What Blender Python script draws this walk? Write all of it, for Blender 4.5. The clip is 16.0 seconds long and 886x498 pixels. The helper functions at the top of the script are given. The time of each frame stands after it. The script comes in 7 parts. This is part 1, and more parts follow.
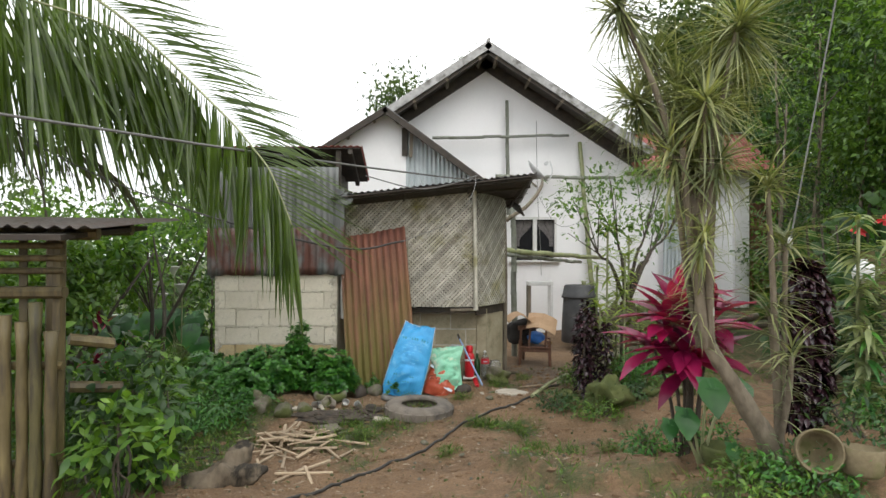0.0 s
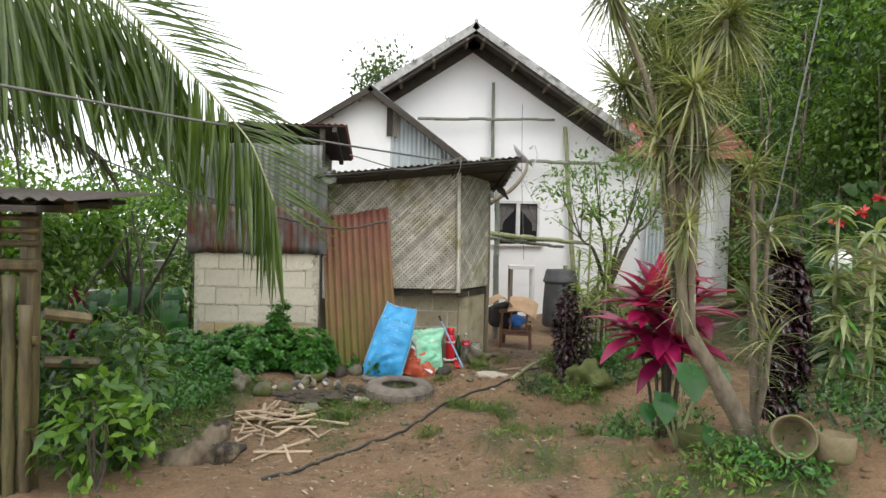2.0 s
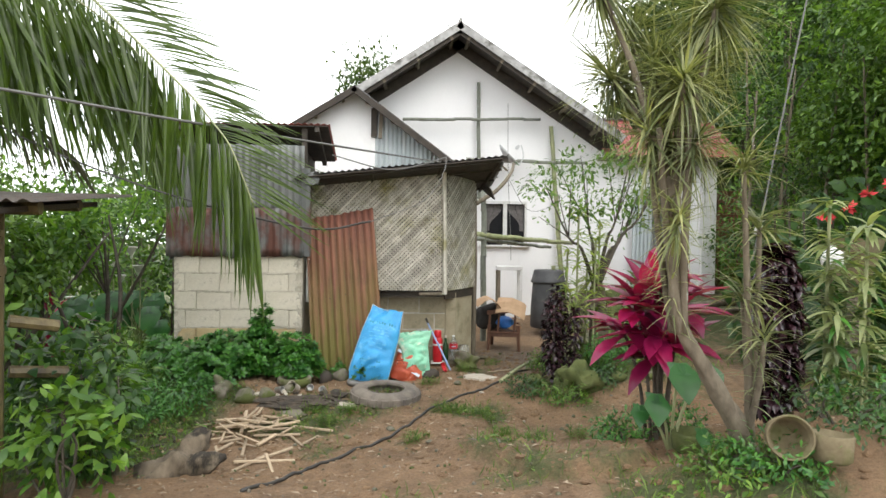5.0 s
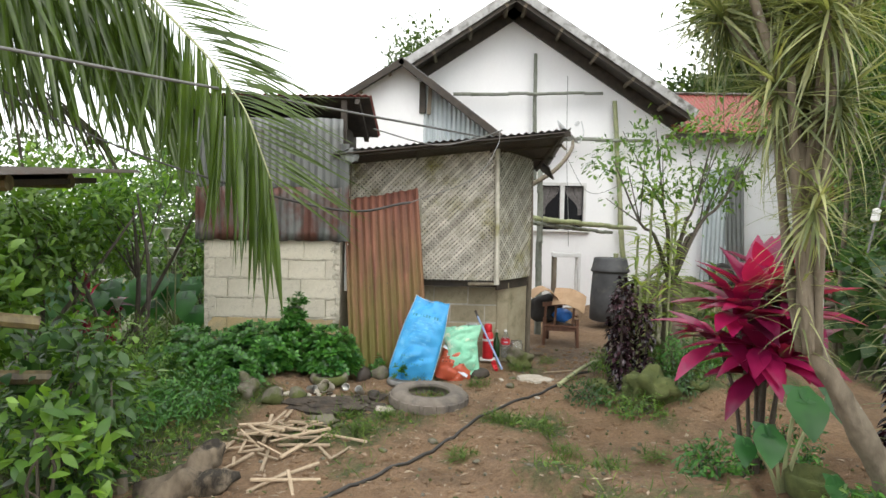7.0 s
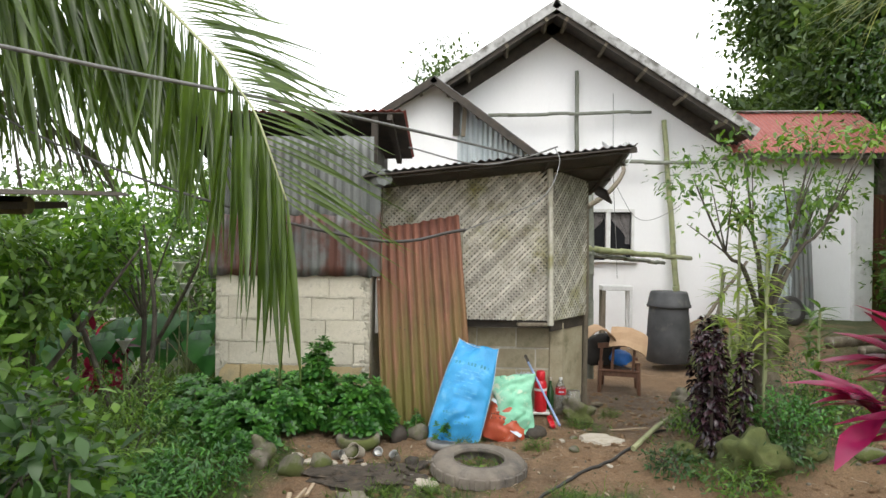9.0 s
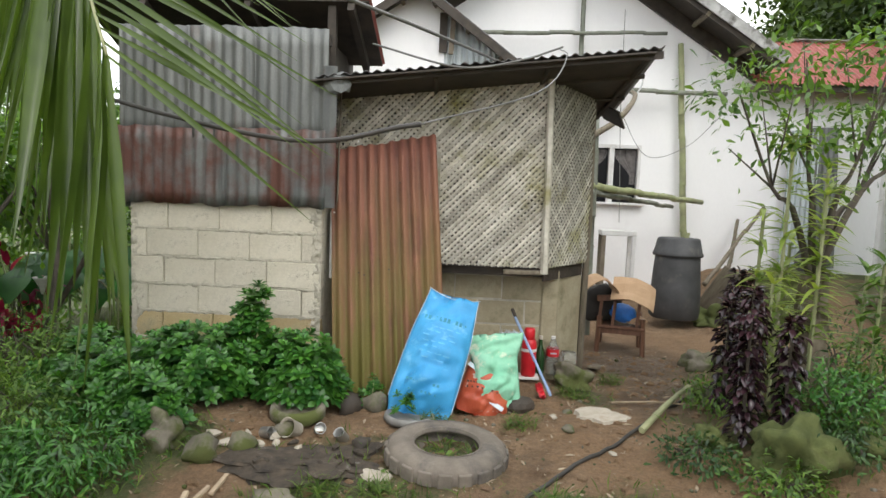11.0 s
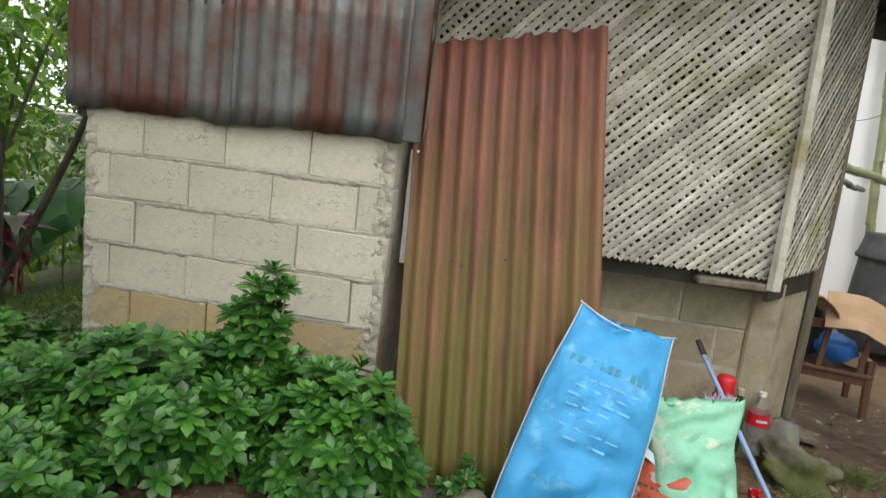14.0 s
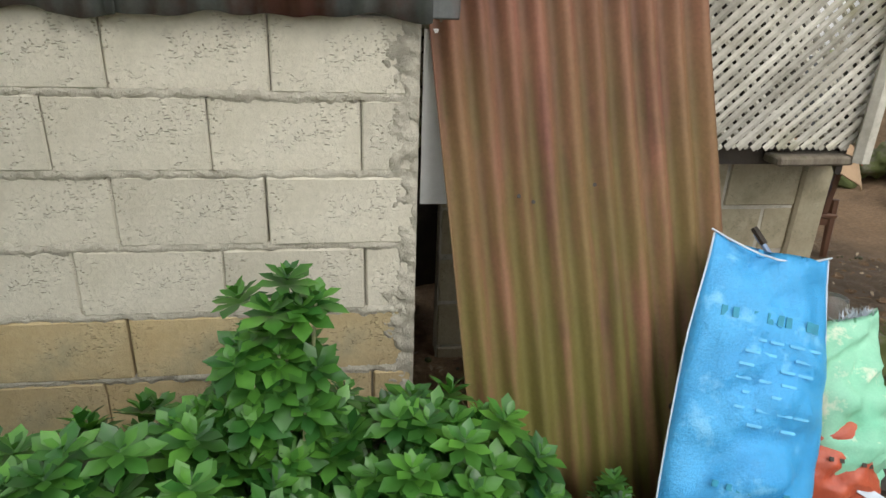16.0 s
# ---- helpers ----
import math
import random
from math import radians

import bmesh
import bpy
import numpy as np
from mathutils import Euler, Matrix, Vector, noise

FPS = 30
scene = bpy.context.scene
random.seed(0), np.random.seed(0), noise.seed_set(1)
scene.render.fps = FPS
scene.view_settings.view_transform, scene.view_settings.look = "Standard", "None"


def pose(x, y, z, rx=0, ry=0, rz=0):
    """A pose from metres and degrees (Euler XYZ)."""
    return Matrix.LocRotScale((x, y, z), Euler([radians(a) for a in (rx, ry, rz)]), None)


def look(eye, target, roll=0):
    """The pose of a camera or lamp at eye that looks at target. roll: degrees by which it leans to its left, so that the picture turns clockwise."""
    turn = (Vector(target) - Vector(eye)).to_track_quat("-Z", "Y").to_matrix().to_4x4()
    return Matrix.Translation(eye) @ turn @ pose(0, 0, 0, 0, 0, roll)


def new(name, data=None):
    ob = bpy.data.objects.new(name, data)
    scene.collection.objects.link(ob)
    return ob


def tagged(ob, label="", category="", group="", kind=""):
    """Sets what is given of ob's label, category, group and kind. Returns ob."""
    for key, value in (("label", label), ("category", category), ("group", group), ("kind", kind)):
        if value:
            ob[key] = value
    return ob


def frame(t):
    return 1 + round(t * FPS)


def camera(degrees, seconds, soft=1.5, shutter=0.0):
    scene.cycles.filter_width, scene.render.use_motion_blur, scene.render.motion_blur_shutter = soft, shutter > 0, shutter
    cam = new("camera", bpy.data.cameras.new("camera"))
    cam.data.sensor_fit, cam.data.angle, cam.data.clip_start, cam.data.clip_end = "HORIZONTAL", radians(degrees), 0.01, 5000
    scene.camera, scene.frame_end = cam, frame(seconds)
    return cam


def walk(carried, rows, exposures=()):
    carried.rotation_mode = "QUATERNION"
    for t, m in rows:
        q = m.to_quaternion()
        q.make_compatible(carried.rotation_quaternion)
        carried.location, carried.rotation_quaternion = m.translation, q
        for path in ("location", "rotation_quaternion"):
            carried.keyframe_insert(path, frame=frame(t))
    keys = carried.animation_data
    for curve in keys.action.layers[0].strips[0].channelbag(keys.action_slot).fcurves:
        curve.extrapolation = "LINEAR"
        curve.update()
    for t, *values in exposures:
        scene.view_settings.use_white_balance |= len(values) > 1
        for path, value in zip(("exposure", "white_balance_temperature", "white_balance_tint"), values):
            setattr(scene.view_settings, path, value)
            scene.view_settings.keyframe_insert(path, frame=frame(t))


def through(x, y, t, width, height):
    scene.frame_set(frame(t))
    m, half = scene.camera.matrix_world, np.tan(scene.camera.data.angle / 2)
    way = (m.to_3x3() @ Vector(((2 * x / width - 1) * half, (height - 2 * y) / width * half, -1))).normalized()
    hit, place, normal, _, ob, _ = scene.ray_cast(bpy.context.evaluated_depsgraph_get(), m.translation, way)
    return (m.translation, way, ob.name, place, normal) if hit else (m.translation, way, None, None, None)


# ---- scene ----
cam = camera(70.3, 16.0)
METRES, EYE, TILT, LEAN, TURN = 6.5, 1.55, 0.0, 0.0, 0.0
ROWS = [
    (0.0, 0.0, 0.0, 0.0, 0.0, 0.0, -0.0),
    (0.5, -0.0009, 0.0016, -0.0006, 0.28, -0.44, -0.09),
    (1.0, -0.0009, 0.0018, -0.0009, 0.23, -0.09, 0.29),
    (1.5, -0.0016, 0.003, -0.0011, -1.0, -1.11, -0.42),
    (2.0, -0.002, 0.0035, -0.001, -1.61, -1.59, -1.28),
    (2.5, -0.0028, 0.004, -0.0006, -0.66, -0.84, -1.42),
    (3.0, -0.002, 0.0035, -0.0007, -2.33, -1.19, -0.94),
    (3.5, -0.0016, 0.0028, -0.001, -1.94, -1.02, -0.84),
    (4.0, -0.0032, 0.0055, -0.0019, -3.11, -1.08, -0.35),
    (6.5, 0.0099, 0.0974, -0.0062, -0.67, -2.49, -2.08),
    (7.0, 0.0053, 0.1369, -0.0035, 1.91, -2.96, -1.11),
    (7.5, 0.0032, 0.1707, -0.0067, 5.05, 0.57, -1.94),
    (8.0, -0.0071, 0.2066, -0.0043, 14.7, 1.84, -1.14),
    (8.5, -0.0248, 0.241, -0.0012, 4.18, 2.48, 0.52),
    (9.0, -0.0297, 0.2709, -0.0029, 4.06, -0.28, -0.69),
    (9.5, -0.0242, 0.307, -0.0044, 2.01, -0.77, -2.97),
    (10.0, -0.0266, 0.3429, -0.0081, 2.76, -4.42, -1.44),
    (12.5, 0.0007, 0.6075, -0.035, 3.28, -6.44, -5.19),
    (13.0, -0.0337, 0.6534, -0.0353, -4.21, -8.96, -2.81),
    (13.5, -0.0583, 0.7042, -0.0346, 2.71, -4.0, -1.36),
    (14.0, -0.0948, 0.741, -0.0449, 9.88, -9.46, -6.64),
    (14.5, -0.1667, 0.7797, -0.052, 0.91, -11.7, 1.48),
    (15.0, -0.1946, 0.8223, -0.0437, -2.98, -14.14, -2.59),
    (15.5, -0.204, 0.8586, -0.0353, -6.43, -17.75, -3.72),
    (16.0, -0.219, 0.8775, -0.0373, -7.98, -22.04, -2.18),
]
walk(cam, [(t, pose(0, 0, EYE, TILT, LEAN, TURN) @ pose(METRES * x, METRES * y, METRES * z, 90 + pitch, roll, yaw)) for t, x, y, z, yaw, pitch, roll in ROWS], [(0, -0.35), (1.0, -0.3), (2.5, -0.1), (4.0, 0.02), (10.0, 0.0), (13.0, -0.12), (16.0, -0.05)])

# ---- light ----
world = bpy.data.worlds.new("world")
scene.world = world
world.use_nodes = True
_n, _l = world.node_tree.nodes, world.node_tree.links
SUN_EL, SUN_AZ = 58, 200
sky = _n.new("ShaderNodeTexSky")
sky.sky_type, sky.sun_disc = "NISHITA", False
sky.sun_elevation, sky.sun_rotation = radians(SUN_EL), radians(SUN_AZ)
cloud = _n.new("ShaderNodeTexNoise")
cloud.inputs["Scale"].default_value, cloud.inputs["Detail"].default_value = 1.6, 4
cramp = _n.new("ShaderNodeValToRGB")
cramp.color_ramp.elements[0].color = (15.5, 15.8, 16.4, 1)
cramp.color_ramp.elements[1].color = (20.5, 20.5, 20.5, 1)
cmix = _n.new("ShaderNodeMix")
cmix.data_type = "RGBA"
cmix.inputs["Factor"].default_value = 0.93
_l.new(cloud.outputs["Fac"], cramp.inputs["Fac"])
_l.new(sky.outputs[0], cmix.inputs["A"])
_l.new(cramp.outputs[0], cmix.inputs["B"])
_l.new(cmix.outputs["Result"], _n["Background"].inputs["Color"])
_n["Background"].inputs["Strength"].default_value = 0.135
sun = new("sun", bpy.data.lights.new("sun", "SUN"))
sun.data.energy, sun.data.angle, sun.data.color = 1.2, radians(25), (1, 0.96, 0.9)
sun.matrix_world = look((6, -8, 16), (0, 6, 0))
tagged(sun, kind="structure")

# ---- materials ----


def nodes_of(name):
    m = bpy.data.materials.new(name)
    m.use_nodes = True
    return m, m.node_tree.nodes, m.node_tree.links, m.node_tree.nodes["Principled BSDF"]


def noise_node(n, l, vec, scale, detail=4, rough=0.6):
    t = n.new("ShaderNodeTexNoise")
    t.inputs["Scale"].default_value, t.inputs["Detail"].default_value, t.inputs["Roughness"].default_value = scale, detail, rough
    l.new(vec, t.inputs["Vector"])
    return t.outputs["Fac"]


def ramp(n, l, fac, lo, hi, c0=(0, 0, 0), c1=(1, 1, 1)):
    r = n.new("ShaderNodeValToRGB")
    e = r.color_ramp.elements
    e[0].position, e[1].position, e[0].color, e[1].color = lo, hi, (*c0, 1), (*c1, 1)
    l.new(fac, r.inputs["Fac"])
    return r.outputs["Color"]


def mixc(n, l, fac, a, b, mode="MIX"):
    m = n.new("ShaderNodeMix")
    m.data_type, m.blend_type = "RGBA", mode
    for v, k in ((fac, "Factor"), (a, "A"), (b, "B")):
        if isinstance(v, (int, float)):
            m.inputs[k].default_value = v
        elif isinstance(v, tuple):
            m.inputs[k].default_value = (*v, 1)
        else:
            l.new(v, m.inputs[k])
    return m.outputs["Result"]


def coords(n, l, stretch=(1, 1, 1), kind="Object"):
    c, m = n.new("ShaderNodeTexCoord"), n.new("ShaderNodeMapping")
    m.inputs["Scale"].default_value = stretch
    l.new(c.outputs[kind], m.inputs["Vector"])
    return m.outputs["Vector"]


def bump_on(n, l, b, height, strength, dist=0.01):
    k = n.new("ShaderNodeBump")
    k.inputs["Strength"].default_value, k.inputs["Distance"].default_value = strength, dist
    l.new(height, k.inputs["Height"])
    l.new(k.outputs["Normal"], b.inputs["Normal"])


def mat(name, c0, c1, scale=6, rough=0.8, stain=None, stain_at=(0.55, 0.7), stain_scale=2.5, bump=0.3, grain=60, stretch=(1, 1, 1), metal=0.0, vary=0.0, island=False, pits=0.0):
    """A two-scale weathered surface: c0 to c1 by noise, a stain colour in patches, a fine grain in the relief."""
    m, n, l, b = nodes_of(name)
    v = coords(n, l, stretch)
    col = ramp(n, l, noise_node(n, l, v, scale, 6), 0.3, 0.7, c0, c1)
    fine = noise_node(n, l, v, grain, 5, 0.7)
    col = mixc(n, l, 0.35, col, ramp(n, l, fine, 0.25, 0.75, (1 - min(0.55, bump * 1.4),) * 3, (1, 1, 1)), "MULTIPLY")
    if stain:
        col = mixc(n, l, ramp(n, l, noise_node(n, l, v, stain_scale, 5, 0.65), *stain_at), col, stain)
    if vary:
        src = n.new("ShaderNodeNewGeometry").outputs["Random Per Island"] if island else n.new("ShaderNodeObjectInfo").outputs["Random"]
        col = mixc(n, l, 1.0, col, ramp(n, l, src, 0, 1, (1 - vary,) * 3, (1 + 0.2 * vary,) * 3), "MULTIPLY")
    relief = fine
    if pits:
        # small sunken pores, in drifts
        vo = n.new("ShaderNodeTexVoronoi")
        vo.inputs["Scale"].default_value = 85
        wv = n.new("ShaderNodeVectorMath")
        wv.operation = "ADD"
        jig = n.new("ShaderNodeTexNoise")
        jig.inputs["Scale"].default_value = 30
        l.new(v, jig.inputs["Vector"])
        l.new(coords(n, l, (0.7, 1, 1.9)), wv.inputs[0])
        sc = n.new("ShaderNodeVectorMath")
        sc.operation = "SCALE"
        sc.inputs["Scale"].default_value = 0.05
        l.new(jig.outputs["Color"], sc.inputs[0])
        l.new(sc.outputs[0], wv.inputs[1])
        l.new(wv.outputs[0], vo.inputs["Vector"])
        pore = ramp(n, l, vo.outputs["Distance"], 0.14, 0.36, (0.35, 0.34, 0.31))
        drift = ramp(n, l, noise_node(n, l, v, 11, 4), 0.47, 0.56)
        open_ = mixc(n, l, drift, (1.0, 1.0, 1.0), pore)
        col = mixc(n, l, pits, col, mixc(n, l, 1.0, col, open_, "MULTIPLY"))
        relief = mixc(n, l, 0.6, fine, open_)
    l.new(col, b.inputs["Base Color"])
    b.inputs["Roughness"].default_value, b.inputs["Metallic"].default_value = rough, metal
    bump_on(n, l, b, relief, bump)
    return m


def leaf_mat(name, c0, c1, rough=0.45, through=0.3, third=None, scale=3.0):
    """Foliage: colour varies from leaf to leaf and in patches, and some light passes through."""
    m, n, l, b = nodes_of(name)
    isl = n.new("ShaderNodeNewGeometry").outputs["Random Per Island"]
    col = ramp(n, l, isl, 0.05, 0.95, tuple(0.72 * c for c in c0), tuple(0.8 * c for c in c1))
    v = coords(n, l)
    patch = noise_node(n, l, v, scale, 3)
    col = mixc(n, l, 0.8, col, ramp(n, l, patch, 0.32, 0.68, (0.4, 0.45, 0.42), (1.35, 1.3, 1.05)), "MULTIPLY")
    if third:
        col = mixc(n, l, ramp(n, l, isl, 0.86, 0.9), col, third)
    l.new(col, b.inputs["Base Color"])
    b.inputs["Roughness"].default_value = rough
    t, mx = n.new("ShaderNodeBsdfTranslucent"), n.new("ShaderNodeMixShader")
    l.new(mixc(n, l, 1.0, col, (1.5, 1.6, 0.7), "MULTIPLY"), t.inputs["Color"])
    mx.inputs[0].default_value = through
    l.new(b.outputs[0], mx.inputs[1])
    l.new(t.outputs[0], mx.inputs[2])
    l.new(mx.outputs[0], n["Material Output"].inputs["Surface"])
    return m


def sheet_mat(name, base, base2, rust, rust_at, streak=0.5, moss=None, moss_z=(0, 1), metal=0.3, rough=0.55, axis="X", streak_scale=9.0, groove=0.0):
    """Weathered roofing sheet: streaks run down the slope; moss, if any, gathers from the foot up in uneven patches."""
    m, n, l, b = nodes_of(name)
    v = coords(n, l, (streak_scale, streak_scale, 0.8) if axis == "X" else (streak_scale, 0.8, streak_scale))
    w = coords(n, l)
    col = ramp(n, l, noise_node(n, l, v, 1.6, 4), 0.3, 0.7, base, base2)
    patch = mixc(n, l, streak, noise_node(n, l, w, 2.3, 6, 0.65), noise_node(n, l, v, 1.0, 3))
    rfac = ramp(n, l, patch, *rust_at)
    col = mixc(n, l, rfac, col, rust)
    if moss:
        sep, mp = n.new("ShaderNodeSeparateXYZ"), n.new("ShaderNodeMapRange")
        l.new(w, sep.inputs[0])
        l.new(sep.outputs["Z"], mp.inputs["Value"])
        for k, x in zip(("From Min", "From Max", "To Min", "To Max"), (*moss_z, 1.15, 0.0)):
            mp.inputs[k].default_value = x
        ad = n.new("ShaderNodeMath")
        ad.operation = "MULTIPLY"
        l.new(mp.outputs[0], ad.inputs[0])
        l.new(ramp(n, l, noise_node(n, l, v, 1.3, 5, 0.7), 0.3, 0.55), ad.inputs[1])
        ad.use_clamp = True
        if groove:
            # furrow shade painted into the colour, with moss greening it towards the foot
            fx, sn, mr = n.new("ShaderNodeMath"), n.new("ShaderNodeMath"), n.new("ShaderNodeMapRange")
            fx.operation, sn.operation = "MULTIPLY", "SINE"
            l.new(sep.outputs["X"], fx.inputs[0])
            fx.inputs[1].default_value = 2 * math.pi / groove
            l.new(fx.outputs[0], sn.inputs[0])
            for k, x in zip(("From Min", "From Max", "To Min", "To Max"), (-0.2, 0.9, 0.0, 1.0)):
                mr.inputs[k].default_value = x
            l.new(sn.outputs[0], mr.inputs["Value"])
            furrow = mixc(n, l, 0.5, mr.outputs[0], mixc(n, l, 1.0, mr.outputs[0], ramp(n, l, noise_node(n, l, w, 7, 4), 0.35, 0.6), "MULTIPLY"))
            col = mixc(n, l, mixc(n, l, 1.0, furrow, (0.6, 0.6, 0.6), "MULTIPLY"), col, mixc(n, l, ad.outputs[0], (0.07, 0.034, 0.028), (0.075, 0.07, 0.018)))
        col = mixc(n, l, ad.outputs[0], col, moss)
    fine = noise_node(n, l, w, 90, 4, 0.7)
    col = mixc(n, l, 0.4, col, ramp(n, l, fine, 0.3, 0.7, (0.5, 0.5, 0.5), (1, 1, 1)), "MULTIPLY")
    l.new(col, b.inputs["Base Color"])
    b.inputs["Metallic"].default_value, b.inputs["Roughness"].default_value = metal, rough
    bump_on(n, l, b, fine, 0.15)
    return m


def plain(name, colour, rough=0.5, metal=0.0, spec=0.5):
    m, n, l, b = nodes_of(name)
    v = coords(n, l)
    col = mixc(n, l, 1.0, colour, ramp(n, l, noise_node(n, l, v, 14, 5), 0.3, 0.7, (0.72, 0.72, 0.72), (1.08, 1.08, 1.08)), "MULTIPLY")
    l.new(col, b.inputs["Base Color"])
    b.inputs["Roughness"].default_value, b.inputs["Metallic"].default_value = rough, metal
    b.inputs["Specular IOR Level"].default_value = spec
    return m


def soil_mat():
    m, n, l, b = nodes_of("soil")
    v = coords(n, l)
    big = noise_node(n, l, v, 0.9, 5, 0.6)
    mid = noise_node(n, l, v, 5, 6, 0.7)
    fine = noise_node(n, l, v, 45, 6, 0.75)
    col = ramp(n, l, mid, 0.3, 0.7, (0.155, 0.096, 0.052), (0.37, 0.245, 0.145))
    col = mixc(n, l, ramp(n, l, big, 0.42, 0.62), col, mixc(n, l, mid, (0.215, 0.13, 0.066), (0.39, 0.25, 0.142)))
    col = mixc(n, l, 0.6, col, ramp(n, l, fine, 0.3, 0.7, (0.4, 0.39, 0.37), (1.3, 1.3, 1.28)), "MULTIPLY")
    # damp, mossy film and worn turf
    att = n.new("ShaderNodeAttribute")
    att.attribute_name = "turf"
    tf = n.new("ShaderNodeMath")
    tf.operation = "MULTIPLY_ADD"
    l.new(noise_node(n, l, v, 7, 6, 0.75), tf.inputs[0])
    tf.inputs[1].default_value = 0.9
    l.new(att.outputs["Fac"], tf.inputs[2])
    g = ramp(n, l, fine, 0.3, 0.7, (0.05, 0.066, 0.02), (0.12, 0.135, 0.048))
    col = mixc(n, l, ramp(n, l, tf.outputs[0], 0.72, 1.05), col, g)
    wet = n.new("ShaderNodeAttribute")
    wet.attribute_name = "wet"
    col = mixc(n, l, wet.outputs["Fac"], col, mixc(n, l, 1.0, col, (0.5, 0.52, 0.55), "MULTIPLY"))
    l.new(col, b.inputs["Base Color"])
    rr = n.new("ShaderNodeMapRange")
    l.new(wet.outputs["Fac"], rr.inputs["Value"])
    rr.inputs["To Min"].default_value, rr.inputs["To Max"].default_value = 0.9, 0.38
    l.new(rr.outputs[0], b.inputs["Roughness"])
    h = n.new("ShaderNodeMath")
    h.operation = "ADD"
    l.new(fine, h.inputs[0])
    l.new(mid, h.inputs[1])
    bump_on(n, l, b, h.outputs[0], 0.9, 0.045)
    return m


def glass_mat(name, colour, rough=0.05):
    m, n, l, b = nodes_of(name)
    b.inputs["Base Color"].default_value = (*colour, 1)
    b.inputs["Roughness"].default_value, b.inputs["Transmission Weight"].default_value, b.inputs["IOR"].default_value = rough, 0.9, 1.3
    return m


SOIL = soil_mat()
BLOCK = mat("concrete_block", (0.55, 0.51, 0.4), (0.7, 0.655, 0.54), 5, 0.93, (0.42, 0.4, 0.32), (0.58, 0.74), 3.0, 0.9, 70, vary=0.12, pits=0.6)
BLOCK_OCHRE = mat("concrete_block_ochre", (0.48, 0.36, 0.18), (0.58, 0.48, 0.29), 5, 0.93, (0.28, 0.27, 0.18), (0.55, 0.72), 3.0, 0.9, 70, vary=0.12, pits=0.6)
MORTAR = mat("mortar", (0.4, 0.37, 0.295), (0.6, 0.56, 0.46), 14, 0.95, (0.24, 0.225, 0.18), (0.6, 0.74), 5, 0.9, 80)
PLASTER = mat("white_plaster", (0.86, 0.86, 0.86), (0.9, 0.9, 0.9), 1.2, 0.85, (0.74, 0.74, 0.73), (0.55, 0.85), 0.9, 0.08, 30, (1, 1, 0.5))
TIN_GREY = sheet_mat("grey_tin", (0.13, 0.14, 0.135), (0.26, 0.27, 0.26), (0.15, 0.11, 0.09), (0.56, 0.68))
TIN_RUSTY = sheet_mat("rusty_tin", (0.1, 0.108, 0.106), (0.2, 0.208, 0.2), (0.12, 0.05, 0.036), (0.44, 0.56), 0.4, streak_scale=6.0)
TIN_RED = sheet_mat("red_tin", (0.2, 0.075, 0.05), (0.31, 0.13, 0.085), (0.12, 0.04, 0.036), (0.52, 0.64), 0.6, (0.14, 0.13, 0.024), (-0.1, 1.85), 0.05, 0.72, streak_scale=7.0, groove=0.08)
TIN_ROOF = sheet_mat("aged_roof_tin", (0.12, 0.12, 0.12), (0.22, 0.22, 0.215), (0.17, 0.1, 0.07), (0.5, 0.7), 0.5)
TIN_ROOF_RED = sheet_mat("red_roof_tin", (0.27, 0.062, 0.048), (0.36, 0.105, 0.08), (0.42, 0.25, 0.21), (0.6, 0.78), 0.5, None, (0, 1), 0.05, 0.6)
TIN_HUT = sheet_mat("dark_rusted_tin", (0.05, 0.042, 0.035), (0.11, 0.095, 0.08), (0.07, 0.04, 0.026), (0.45, 0.65), 0.5)
TIN_BLUE = sheet_mat("pale_blue_tin", (0.4, 0.46, 0.48), (0.58, 0.63, 0.64), (0.28, 0.3, 0.3), (0.55, 0.75), 0.6, None, (0, 1), 0.2, 0.5)
LATH = mat("grey_bamboo_lath", (0.42, 0.39, 0.31), (0.76, 0.73, 0.63), 9, 0.85, (0.25, 0.235, 0.075), (0.52, 0.7), 1.9, 0.45, 70, vary=0.4)
FOOT = mat("stained_footing_block", (0.36, 0.31, 0.2), (0.5, 0.445, 0.31), 6, 0.95, (0.2, 0.185, 0.105), (0.54, 0.72), 4, 0.8, 60, vary=0.15, pits=0.5)
WOOD_OLD = mat("old_wood", (0.13, 0.105, 0.075), (0.27, 0.23, 0.17), 8, 0.85, (0.12, 0.12, 0.06), (0.55, 0.75), 3, 0.5, 50, (4, 4, 0.6), vary=0.2)
LOGWOOD = mat("rotten_log", (0.1, 0.078, 0.052), (0.27, 0.215, 0.15), 7, 0.9, (0.03, 0.025, 0.018), (0.5, 0.62), 5, 0.9, 40, (1, 1, 0.4))
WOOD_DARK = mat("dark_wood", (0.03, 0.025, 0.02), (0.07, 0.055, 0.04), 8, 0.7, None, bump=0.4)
WOOD_RED = mat("brown_varnished_wood", (0.1, 0.045, 0.025), (0.17, 0.08, 0.045), 8, 0.5, None, bump=0.2, stretch=(4, 4, 0.7))
FASCIA = mat("worn_fascia_paint", (0.32, 0.32, 0.31), (0.56, 0.56, 0.55), 7, 0.85, (0.12, 0.115, 0.1), (0.5, 0.64), 4, 0.4, 60)
BAMBOO = mat("dry_bamboo", (0.08, 0.062, 0.026), (0.2, 0.16, 0.07), 7, 0.55, (0.06, 0.045, 0.025), (0.5, 0.66), 5, 0.2, 60, (3, 3, 0.5), vary=0.35)
